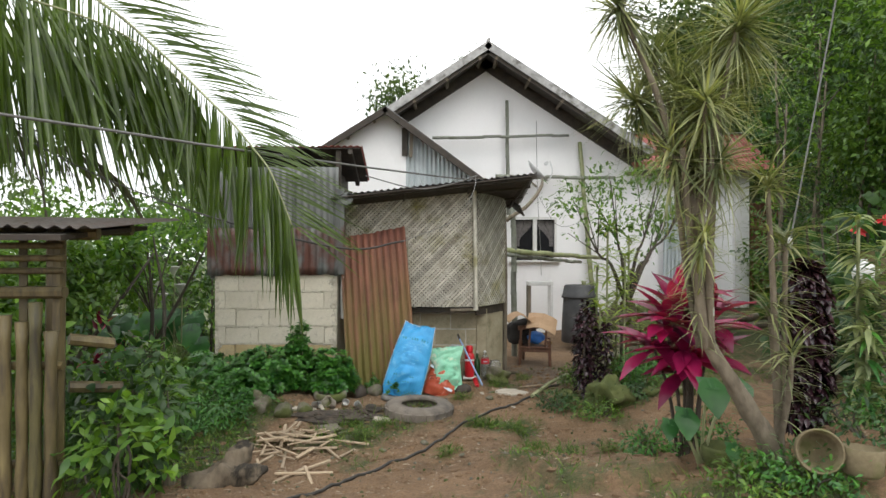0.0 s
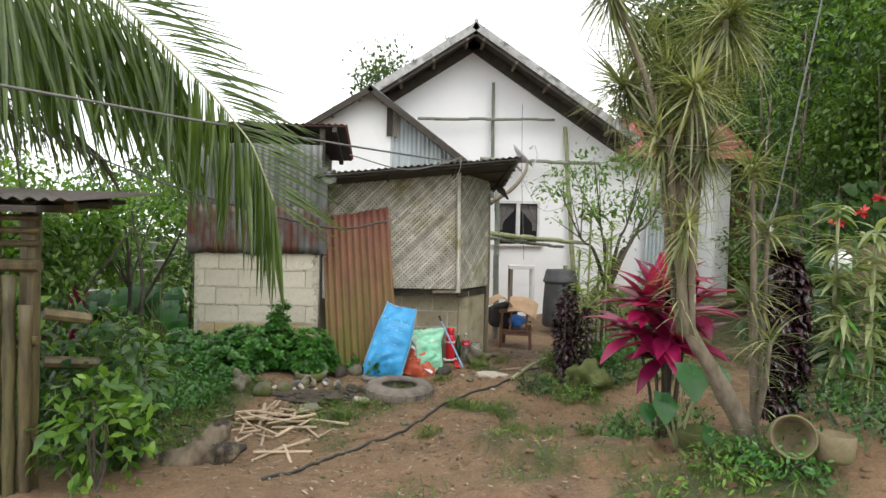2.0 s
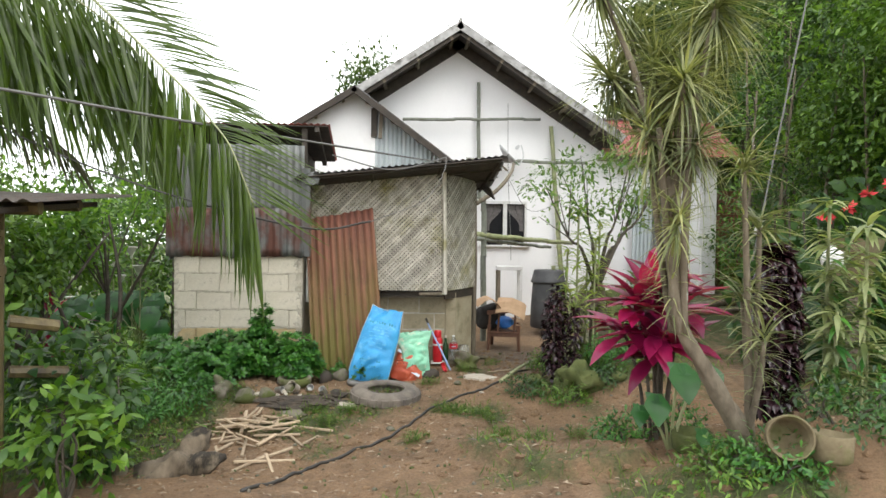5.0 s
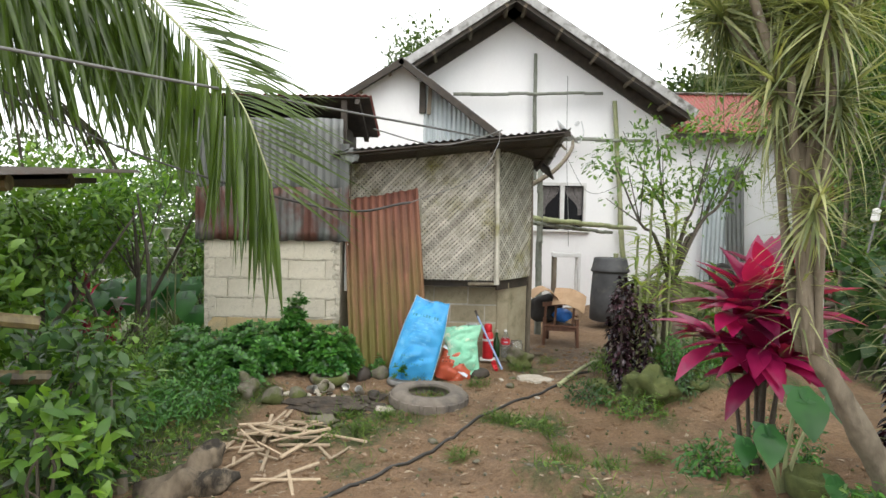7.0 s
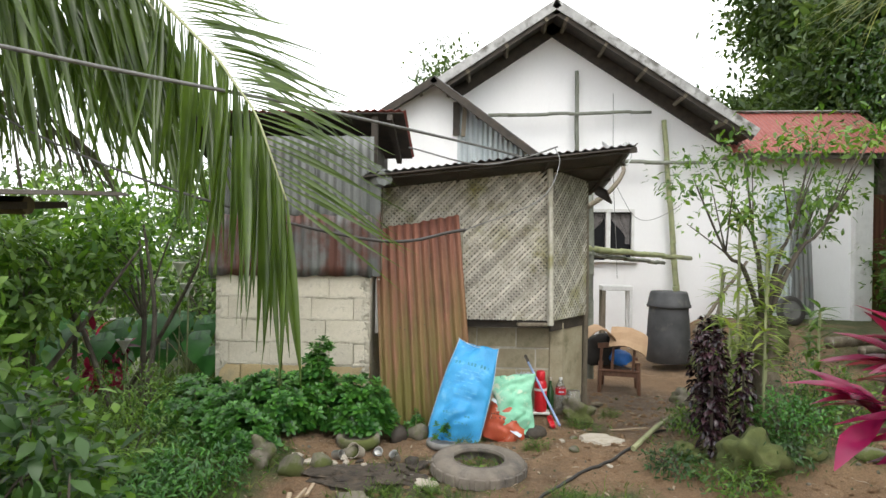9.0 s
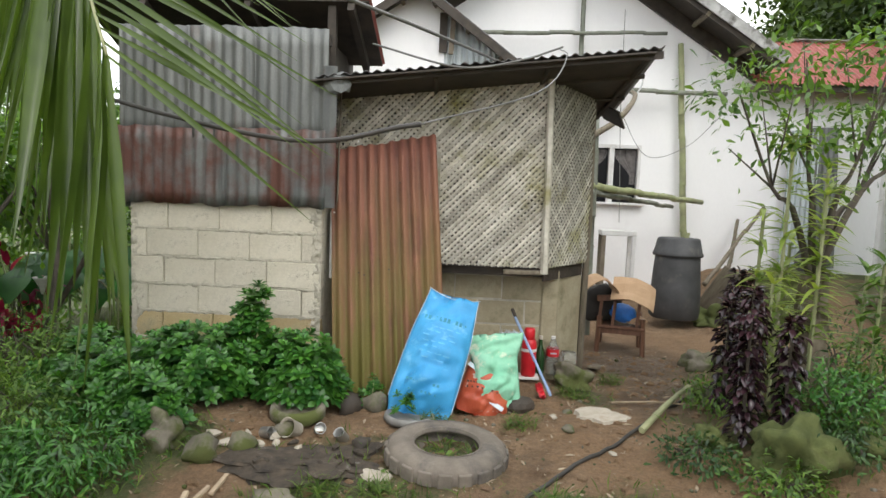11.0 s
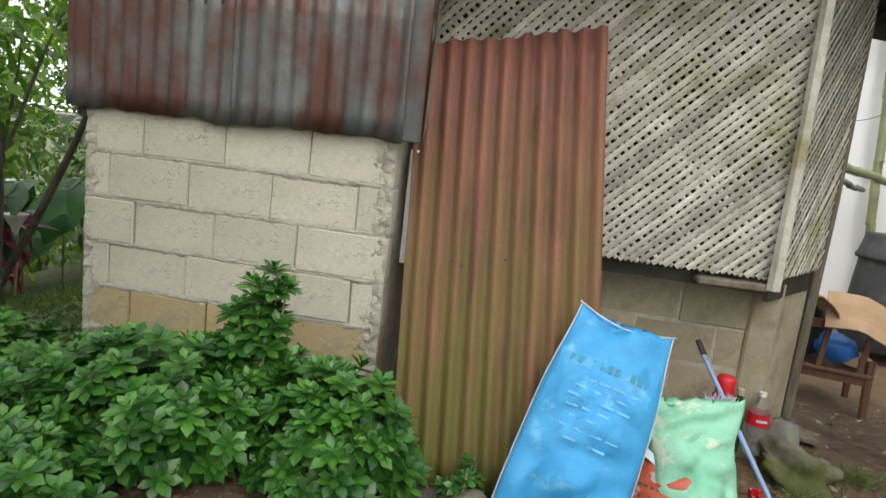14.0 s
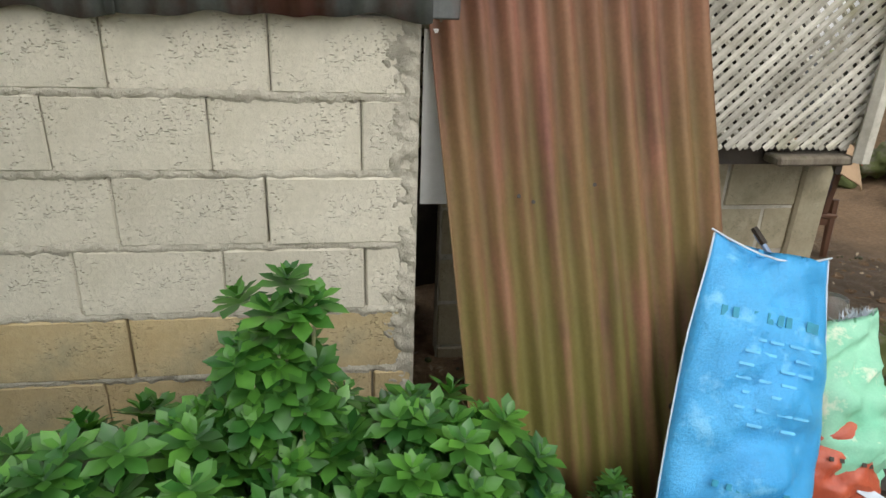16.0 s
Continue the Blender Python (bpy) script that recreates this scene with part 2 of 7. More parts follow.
BAMBOO_DARK = mat("olive_bamboo", (0.045, 0.04, 0.016), (0.13, 0.115, 0.045), 7, 0.55, (0.03, 0.025, 0.015), (0.5, 0.66), 5, 0.2, 60, (3, 3, 0.5), vary=0.35)
BAMBOO_GREY = mat("weathered_bamboo_pole", (0.17, 0.18, 0.15), (0.3, 0.32, 0.26), 6, 0.75, (0.12, 0.13, 0.08), (0.5, 0.7), 4, 0.3, 50, vary=0.2)
BAMBOO_GREEN = mat("green_bamboo_pole", (0.24, 0.28, 0.13), (0.36, 0.37, 0.2), 6, 0.6, (0.2, 0.2, 0.12), (0.5, 0.7), 4, 0.2, 50)
STICK = mat("split_kindling", (0.38, 0.28, 0.18), (0.58, 0.47, 0.33), 7, 0.8, (0.22, 0.15, 0.09), (0.55, 0.72), 6, 0.3, 60, vary=0.35)
BARK = mat("pale_bark", (0.1, 0.08, 0.055), (0.26, 0.22, 0.16), 11, 0.9, (0.5, 0.49, 0.44), (0.62, 0.67), 6, 0.9, 45, (1, 1, 0.5))
BARK_DARK = mat("dark_bark", (0.05, 0.042, 0.032), (0.13, 0.11, 0.085), 8, 0.9, (0.16, 0.17, 0.12), (0.58, 0.7), 4, 0.7, 40)
STONE = mat("mossy_stone", (0.15, 0.135, 0.1), (0.27, 0.24, 0.19), 6, 0.9, (0.085, 0.1, 0.025), (0.42, 0.56), 4, 0.6, 40, vary=0.2)
STONE_PALE = mat("pale_stone", (0.42, 0.37, 0.29), (0.58, 0.53, 0.44), 6, 0.9, (0.3, 0.24, 0.17), (0.55, 0.72), 5, 0.5, 40, vary=0.15)
MOSS = mat("moss", (0.05, 0.065, 0.016), (0.13, 0.15, 0.045), 8, 0.95, (0.06, 0.05, 0.03), (0.6, 0.75), 4, 0.8, 60)
RUBBER = mat("dusty_rubber", (0.14, 0.12, 0.098), (0.25, 0.215, 0.175), 7, 0.9, (0.07, 0.065, 0.06), (0.5, 0.7), 4, 0.3, 60)
HOSE = plain("black_hose", (0.05, 0.047, 0.042), 0.6)
CABLE = plain("grey_cable", (0.16, 0.16, 0.15), 0.6)
SACK_BLUE = mat("blue_woven_plastic", (0.035, 0.32, 0.68), (0.07, 0.42, 0.78), 5, 0.36, (0.2, 0.55, 0.82), (0.58, 0.74), 9, 0.5, 120)
SACK_HEM = plain("white_plastic_hem", (0.55, 0.62, 0.68), 0.5)
SACK_TEXT = plain("teal_print", (0.015, 0.24, 0.36), 0.5)
SACK_PALE = plain("pale_print", (0.13, 0.5, 0.8), 0.5)
SACK_GREEN = mat("green_printed_cloth", (0.2, 0.56, 0.36), (0.34, 0.66, 0.47), 6, 0.7, (0.6, 0.68, 0.52), (0.55, 0.63), 10, 0.3, 160)
SACK_RED = mat("orange_red_plastic", (0.42, 0.07, 0.035), (0.58, 0.13, 0.06), 6, 0.35, (0.55, 0.45, 0.4), (0.6, 0.64), 8, 0.3, 100)
WHITE_PL = plain("white_plastic", (0.74, 0.74, 0.71), 0.5)
RED_PL = plain("red_plastic", (0.6, 0.02, 0.03), 0.35)
BLUE_PL = plain("blue_plastic", (0.03, 0.17, 0.55), 0.4)
BLUE_STICK = plain("blue_painted_stick", (0.3, 0.42, 0.66), 0.5)
GREEN_GLASS = plain("dark_green_glass", (0.02, 0.06, 0.02), 0.1)
CLEAR_PL = glass_mat("clear_plastic", (0.85, 0.88, 0.88), 0.15)
CARDBOARD = mat("cardboard", (0.4, 0.26, 0.15), (0.5, 0.34, 0.21), 4, 0.9, (0.3, 0.18, 0.1), (0.6, 0.75), 5, 0.2, 70)
BARREL = mat("black_barrel_plastic", (0.035, 0.036, 0.038), (0.075, 0.076, 0.078), 5, 0.6, (0.12, 0.115, 0.1), (0.58, 0.75), 4, 0.15, 60)
DISH = plain("pale_grey_dish", (0.62, 0.63, 0.63), 0.5)
PANE = plain("dark_window_pane", (0.012, 0.012, 0.014), 0.25, 0, 0.15)
CURTAIN = mat("dim_lace_curtain", (0.1, 0.09, 0.085), (0.2, 0.185, 0.18), 20, 0.9)
WHITE_WOOD = mat("white_painted_wood", (0.66, 0.66, 0.64), (0.78, 0.78, 0.76), 6, 0.6, (0.5, 0.48, 0.44), (0.58, 0.75), 4, 0.2, 50)
ASH = mat("charred_ash", (0.03, 0.025, 0.02), (0.11, 0.085, 0.06), 16, 0.95, (0.2, 0.19, 0.17), (0.62, 0.7), 8, 0.9, 60)
TERRACOTTA = mat("mossy_cement_pot", (0.14, 0.11, 0.06), (0.26, 0.215, 0.125), 6, 0.9, (0.13, 0.13, 0.05), (0.5, 0.66), 4, 0.4, 50)
TINCAN = plain("dull_tin_can", (0.5, 0.5, 0.48), 0.35, 0.7)
DARKNESS = plain("unlit_interior", (0.03, 0.027, 0.024), 0.95)
L_SHRUB = leaf_mat("shrub_leaves", (0.035, 0.15, 0.03), (0.105, 0.3, 0.045), 0.36, 0.14, scale=8.0)
L_JUNGLE = leaf_mat("mixed_green_leaves", (0.065, 0.16, 0.025), (0.21, 0.36, 0.06), scale=1.2)
L_DARK = leaf_mat("dark_green_leaves", (0.025, 0.08, 0.022), (0.08, 0.17, 0.04), 0.4, 0.28, scale=1.2)
L_LIME = leaf_mat("bright_green_leaves", (0.075, 0.2, 0.03), (0.25, 0.44, 0.07), 0.42, 0.4, scale=2.5)
L_FAR = leaf_mat("far_tree_leaves", (0.05, 0.1, 0.03), (0.13, 0.19, 0.06), 0.6, 0.3, scale=0.5)
L_PALM = leaf_mat("coconut_leaflets", (0.05, 0.1, 0.02), (0.13, 0.2, 0.04), 0.28, 0.42)
L_PALM_DRY = leaf_mat("dry_coconut_leaflets", (0.05, 0.06, 0.03), (0.13, 0.12, 0.07), 0.6, 0.2)
L_DRAC = leaf_mat("dragon_tree_leaves", (0.15, 0.19, 0.085), (0.44, 0.46, 0.26), 0.4, 0.3)
L_TI = leaf_mat("magenta_ti_leaves", (0.25, 0.01, 0.08), (0.66, 0.025, 0.2), 0.32, 0.3, third=(0.09, 0.012, 0.04))
L_PURPLE = leaf_mat("dark_purple_leaves", (0.016, 0.008, 0.012), (0.07, 0.03, 0.045), 0.26, 0.12)
L_TARO = leaf_mat("taro_leaves", (0.035, 0.15, 0.04), (0.07, 0.24, 0.065), 0.35, 0.3)
L_VARIEG = leaf_mat("variegated_leaves", (0.26, 0.33, 0.14), (0.52, 0.56, 0.34), 0.4, 0.3)
L_YELLOW = leaf_mat("yellow_green_leaves", (0.24, 0.38, 0.07), (0.5, 0.58, 0.17), 0.4, 0.35)
L_GRASS = leaf_mat("grass", (0.08, 0.17, 0.025), (0.22, 0.32, 0.07), 0.6, 0.3)
PETAL_WHITE = plain("white_petal", (0.78, 0.78, 0.72), 0.6)
PETAL_RED = plain("red_petal", (0.65, 0.04, 0.05), 0.6)

# ---- building helpers ----
rng = np.random.default_rng(7)


def obj(name, me, material, parent=None, label=""):
    me.materials.append(material)
    ob = new(name, me)
    if parent is not None:
        ob.parent = parent
    return tagged(ob, label)


def part(name, bm, material, parent=None, label="", smooth=False):
    me = bpy.data.meshes.new(name)
    bm.normal_update()
    bm.to_mesh(me)
    bm.free()
    if smooth:
        me.polygons.foreach_set("use_smooth", [True] * len(me.polygons))
    return obj(name, me, material, parent, label)


def soup(name, verts, faces, material, parent=None, label="", smooth=False):
    me = bpy.data.meshes.new(name)
    me.from_pydata(np.asarray(verts).tolist(), [], [list(f) for f in faces])
    if smooth:
        me.polygons.foreach_set("use_smooth", [True] * len(me.polygons))
    return obj(name, me, material, parent, label)


def thing(name, at, label, category, group="", kind=""):
    e = new(name)
    e.matrix_world = at if isinstance(at, Matrix) else Matrix.Translation(at)
    e.empty_display_size = 0.1
    return tagged(e, label, category, group, kind)


def box_bm(sx, sy, sz, m=Matrix(), bevel=0.0, bm=None):
    """A box centred on m with sides sx, sy, sz."""
    b = bmesh.new()
    bmesh.ops.create_cube(b, size=1, matrix=Matrix.Diagonal((sx, sy, sz, 1)))
    if bevel:
        bmesh.ops.bevel(b, geom=b.edges[:], offset=bevel, segments=1, affect="EDGES")
    bmesh.ops.transform(b, matrix=m, verts=b.verts)
    if bm is None:
        return b
    me = bpy.data.meshes.new("tmp")
    b.to_mesh(me)
    b.free()
    bm.from_mesh(me)
    bpy.data.meshes.remove(me)
    return bm


def tube(points, radii, sides=8, bm=None, cap=True, wob=0.0):
    """A round bar along points, its radius running through radii."""
    bm = bm or bmesh.new()
    pts = [Vector(p) for p in points]
    k = len(pts)
    if not hasattr(radii, "__len__"):
        radii = [radii] * k
    rad = np.interp(np.linspace(0, 1, k), np.linspace(0, 1, len(radii)), radii)
    rings, side = [], None
    for i, p in enumerate(pts):
        d = (pts[min(i + 1, k - 1)] - pts[max(i - 1, 0)]).normalized()
        if side is None:
            side = d.cross(Vector((0.31, 0.2, 0.93)))
            if side.length < 0.1:
                side = d.cross(Vector((1, 0, 0)))
        side = (side - d * side.dot(d)).normalized()
        up = d.cross(side)
        ring = []
        for j in range(sides):
            a = 2 * math.pi * j / sides
            r = rad[i] * (1 + wob * noise.noise(p * 9 + Vector((j, 0, 0))))
            ring.append(bm.verts.new(p + (side * math.cos(a) + up * math.sin(a)) * r))
        rings.append(ring)
    for a, b in zip(rings, rings[1:]):
        for j in range(sides):
            bm.faces.new((a[j], a[(j + 1) % sides], b[(j + 1) % sides], b[j]))
    if cap:
        bm.faces.new(rings[0][::-1])
        bm.faces.new(rings[-1])
    return bm


def smooth_path(points, n):
    """n points on a smooth curve through points (Catmull-Rom)."""
    p = [np.array(q, float) for q in points]
    p = [2 * p[0] - p[1], *p, 2 * p[-1] - p[-2]]
    out = []
    for u in np.linspace(0, len(p) - 3 - 1e-9, n):
        i, t = int(u), u - int(u)
        a, b, c, d = p[i:i + 4]
        out.append(0.5 * (2 * b + (c - a) * t + (2 * a - 5 * b + 4 * c - d) * t * t + (3 * b - a - 3 * c + d) * t ** 3))
    return np.array(out)


def lathe(profile, sides=24, bm=None, m=Matrix(), cap=True):
    """A turned shape from (radius, height) pairs about z."""
    bm = bm or bmesh.new()
    rings = [[bm.verts.new(m @ Vector((r * math.cos(2 * math.pi * j / sides), r * math.sin(2 * math.pi * j / sides), z))) for j in range(sides)] for r, z in profile]
    for a, b in zip(rings, rings[1:]):
        for j in range(sides):
            bm.faces.new((a[j], a[(j + 1) % sides], b[(j + 1) % sides], b[j]))
    if cap:
        bm.faces.new(rings[0][::-1])
        bm.faces.new(rings[-1])
    return bm


def corrugated(w, h, pitch=0.076, amp=0.009, thick=0.0015, rows=6, ragged=0.0, dent=0.004, crop=None):
    """A corrugated sheet in the xz plane from (0,0,0) to (w,0,h). crop(x): lets the top follow a slope."""
    nx = max(10, int(w / pitch * 10))
    bm = bmesh.new()
    grid = []
    for side in (1, -1):
        g = []
        for j in range(rows + 1):
            row = []
            for i in range(nx + 1):
                x = w * i / nx
                top = crop(x) if crop else h
                z = top * j / rows
                if ragged:
                    z += ragged * noise.noise(Vector((x * 9, j, w))) * (1 if j in (0, rows) else 0.2)
                y = amp * math.sin(2 * math.pi * x / pitch) + dent * noise.noise(Vector((x * 2.3, z * 2.3, w + h))) + side * thick
                row.append(bm.verts.new((x, y, z)))
            g.append(row)
        grid.append(g)
    for s, g in enumerate(grid):
        for j in range(rows):
            for i in range(nx):
                q = (g[j][i], g[j][i + 1], g[j + 1][i + 1], g[j + 1][i])
                bm.faces.new(q if s else q[::-1])
    a, b = grid
    for i in range(nx):
        bm.faces.new((a[0][i], a[0][i + 1], b[0][i + 1], b[0][i]))
        bm.faces.new((b[rows][i], b[rows][i + 1], a[rows][i + 1], a[rows][i]))
    for j in range(rows):
        bm.faces.new((b[j][0], b[j + 1][0], a[j + 1][0], a[j][0]))
        bm.faces.new((a[j][nx], a[j + 1][nx], b[j + 1][nx], b[j][nx]))
    return bm


def moved(bm, m):
    bmesh.ops.transform(bm, matrix=m, verts=bm.verts)
    return bm


def frame_axes(origin, ux, uz):
    """A pose whose x runs along ux and whose z along uz."""
    x, z = Vector(ux).normalized(), Vector(uz).normalized()
    y = z.cross(x).normalized()
    z = x.cross(y)
    m = Matrix((x, y, z)).transposed().to_4x4()
    m.translation = origin
    return m


def rock_bm(sx, sy, sz, seed, sub=3, rough=0.5):
    bm = bmesh.new()
    bmesh.ops.create_icosphere(bm, subdivisions=sub, radius=1)
    off = Vector((seed * 3.7, seed * 1.3, seed * 2.1))
    for v in bm.verts:
        d = 1 + rough * noise.noise(v.co * 1.3 + off) + 0.4 * rough * noise.noise(v.co * 3.1 + off) + 0.15 * rough * noise.noise(v.co * 8 + off)
        v.co = Vector((v.co.x * sx * d, v.co.y * sy * d, max(v.co.z, -0.6) * sz * d))
    return bm


def leaf_shape(segs=3, fold=0.15, droop=0.3, tip=0.5, wide=0.5):
    """A unit leaf along +y, half width 0.5: (verts, quads). wide: where along it is broadest."""
    v, f = [], []
    for i in range(segs + 1):
        t = i / segs
        w = 0.5 * (max(t, 0.06) / wide) ** 0.7 if t < wide else 0.5 * max(0.04, 1 - ((t - wide) / (1 - wide)) ** (1 / tip))
        z = -droop * t * t
        v += [(-w, t, z, fold * w), (0, t, z, 0), (w, t, z, fold * w)]
    for i in range(segs):
        a = 3 * i
        f += [(a, a + 1, a + 4, a + 3), (a + 1, a + 2, a + 5, a + 4)]
    return np.array(v), np.array(f)


def scatter(shape, places, dirs, ups, lengths, widths):
    """All leaves of one kind as one soup: places, growth directions, face normals, lengths and widths."""
    v0, f0 = shape
    y = dirs / np.maximum(np.linalg.norm(dirs, axis=1, keepdims=True), 1e-9)
    x = np.cross(y, ups)
    x /= np.maximum(np.linalg.norm(x, axis=1, keepdims=True), 1e-9)
    z = np.cross(x, y)
    n, k = len(places), len(v0)
    w, ln = widths[:, None, None], lengths[:, None, None]
    v = places[:, None] + v0[None, :, 0:1] * w * x[:, None] + v0[None, :, 1:2] * ln * y[:, None] + (v0[None, :, 2:3] * ln + v0[None, :, 3:4] * w) * z[:, None]
    f = f0[None] + (np.arange(n) * k)[:, None, None]
    return v.reshape(-1, 3), f.reshape(-1, f0.shape[1])


class Leaves:
    """Gathers soups of leaves into one mesh."""

    def __init__(self):
        self.v, self.f, self.n = [], [], 0

    def add(self, shape, places, dirs, ups, lengths, widths):
        k = len(places)
        lengths = np.broadcast_to(np.asarray(lengths, float), (k,))
        widths = np.broadcast_to(np.asarray(widths, float), (k,))
        v, f = scatter(shape, np.asarray(places, float), np.asarray(dirs, float), np.broadcast_to(np.asarray(ups, float), (k, 3)), lengths, widths)
        self.v.append(v)
        self.f.append(f + self.n)
        self.n += len(v)

    def done(self, name, material, parent, label=""):
        return soup(name, np.concatenate(self.v), np.concatenate(self.f), material, parent, label, smooth=True)


def unit(n):
    d = rng.normal(size=(n, 3))
    return d / np.linalg.norm(d, axis=1, keepdims=True)


SMALL = leaf_shape(2, 0.25, 0.15, 0.6, 0.5)
OBOV = leaf_shape(3, 0.2, 0.12, 0.35, 0.65)
BLADE = leaf_shape(4, 0.3, 0.35, 0.8, 0.3)
STRAP = leaf_shape(5, 0.5, 0.45, 0.9, 0.25)
BROAD = leaf_shape(5, 0.12, 0.35, 0.6, 0.42)
CUPPED = leaf_shape(4, 0.5, 0.35, 0.62, 0.5)
STIFF = leaf_shape(4, 0.5, 0.16, 0.9, 0.22)
TI = leaf_shape(5, 0.3, 0.3, 0.62, 0.5)
LOBE = leaf_shape(5, 0.1, 0.22, 0.55, 0.3)


def sm(x, a, b):
    t = min(1, max(0, (x - a) / (b - a)))
    return t * t * (3 - 2 * t)


def bell(x, y, cx, cy, r):
    return math.exp(-((x - cx) ** 2 + (y - cy) ** 2) / (r * r))


def ground_z(x, y):
    z = 0.07 - 0.2 * sm(y, 3.2, 5.0) + 0.06 * sm(y, 5.2, 6.3)
    z += 0.06 * bell(x, y, 0.55, 4.7, 0.45) + 0.4 * bell(x, y, 2.6, 3.7, 1.05) + 0.34 * bell(x, y, 2.5, 6.9, 0.95) + 0.08 * bell(x, y, 1.0, 4.0, 0.6)
    z += 0.12 * bell(x, y, -2.2, 6.5, 0.9) + 0.45 * sm(x, 2.5, 3.5) * sm(y, 8.2, 11)
    z -= 0.06 * sm(y, 7, 8.5) * (1 - sm(x, 1.8, 2.6))
    z -= 2.2 * sm(-x, 3.2, 12) * sm(y, 2, 9)
    z += 5.5 * sm(x, 6, 17) * sm(y, -2, 6) + 9 * sm(x, 14, 60)
    z -= 9 * sm(-x, 12, 70) + 5 * sm(y, 22, 70) * (1 - sm(x, 2, 20))
    q = Vector((x, y, 0))
    if abs(x) < 8 and -3 < y < 14:
        z += 0.035 * noise.noise(q * 1.7) + 0.02 * noise.noise(q * 4.6) + 0.012 * noise.noise(q * 11) + 0.006 * noise.noise(q * 24)
        z += 0.09 * sm(noise.noise(q * 1.25 + Vector((4, 1, 0))) + 0.6 * bell(x, y, 0.75, 4.1, 0.5), 0.12, 0.34) * sm(x, -0.2, 0.4) * (1 - sm(y, 5.4, 6.2))
    return z


def turf_at(x, y):
    """How grassy the ground is, 0 to 1."""
    q = Vector((x, y, 3))
    g = 0.75 * sm(-x, 1.2, 2.6) * sm(y, 3.0, 5.0) + 0.5 * bell(x, y, -2.3, 6.0, 0.9) + 0.3 * sm(-x, 3, 4)
    g += 0.6 * bell(x, y, 0.45, 5.6, 0.35) + 0.45 * bell(x, y, -0.75, 5.7, 0.55) + 0.9 * bell(x, y, -0.24, 6.25, 0.2) + 0.3 * bell(x, y, 0.3, 5.1, 0.3)
    g += 0.7 * bell(x, y, 2.0, 6.6, 0.7) + 0.6 * bell(x, y, 2.6, 7.5, 0.9) + 0.5 * bell(x, y, 1.95, 3.35, 0.35) + 0.35 * bell(x, y, 0.6, 7.6, 0.3)
    g += 0.4 * bell(x, y, 1.6, 3.3, 0.4) + 0.6 * sm(x, 3.2, 5) + 0.9 * sm(y, 13.5, 15) + 0.5 * bell(x, y, 0.75, 4.15, 0.45) + 0.3 * bell(x, y, 0.2, 3.7, 0.4) + 0.35 * bell(x, y, 1.3, 3.4, 0.4) + 0.25 * bell(x, y, -0.9, 5.0, 0.7)
    g += 0.45 * noise.noise(q * 1.9) + 0.3 * bell(x, y, 0.6, 4.7, 0.35)
    return min(1, max(0, g))


def spread(lo, hi, fine_lo, fine_hi, step):
    near = np.arange(fine_lo, fine_hi + step / 2, step)
    out, d = [], step
    x = fine_hi
    while x < hi:
        d *= 1.25
        x += d
        out.append(min(x, hi))
    left, d, x = [], step, fine_lo
    while x > lo:
        d *= 1.25
        x -= d
        left.append(max(x, lo))
    return np.concatenate([left[::-1], near, out])


def build_ground():
    xs, ys = spread(-900, 900, -3.0, 3.4, 0.032), spread(-900, 900, 3.0, 9.0, 0.032)
    nx = len(xs)
    verts = [(x, y, ground_z(x, y)) for y in ys for x in xs]
    faces = [(j * nx + i, j * nx + i + 1, (j + 1) * nx + i + 1, (j + 1) * nx + i) for j in range(len(ys) - 1) for i in range(nx - 1)]
    g = soup("ground", verts, faces, SOIL, None, "reddish brown bare earth with worn grass patches", True)
    t = g.data.attributes.new("turf", "FLOAT", "POINT")
    t.data.foreach_set("value", [turf_at(x, y) for x, y, _ in verts])
    w = g.data.attributes.new("wet", "FLOAT", "POINT")
    w.data.foreach_set("value", [min(1, 1.0 * bell(x, y, 1.35, 8.6, 0.75) + 0.7 * bell(x, y, 1.3, 7.4, 0.5) + 0.5 * bell(x, y, -0.9, 5.9, 0.4)) for x, y, _ in verts])
    tagged(g, category="ground", kind="structure")


build_ground()


# ---- house ----
def prism(outline, y0, y1):
    """A slab with an outline in the xz plane, from y0 to y1."""
    bm = bmesh.new()
    a = [bm.verts.new((x, y0, z)) for x, z in outline]
    b = [bm.verts.new((x, y1, z)) for x, z in outline]
    bm.faces.new(a)
    bm.faces.new(b[::-1])
    k = len(a)
    for i in range(k):
        bm.faces.new((a[i], b[i], b[(i + 1) % k], a[(i + 1) % k]))
    bmesh.ops.recalc_face_normals(bm, faces=bm.faces)
    return bm


WALL_Y, RIDGE_X, RIDGE_Z = 12.2, 0.83, 5.36
SLOPE = 0.655
# the house stands a little deeper than its set-out drawing: scaled about eye level at the gate
HOUSE_AT = Matrix.Translation((0, 0, 1.55)) @ Matrix.Scale(1.035, 4) @ Matrix.Translation((0, 0, -1.55))


def roof_z(x):
    return RIDGE_Z - SLOPE * abs(x - RIDGE_X)


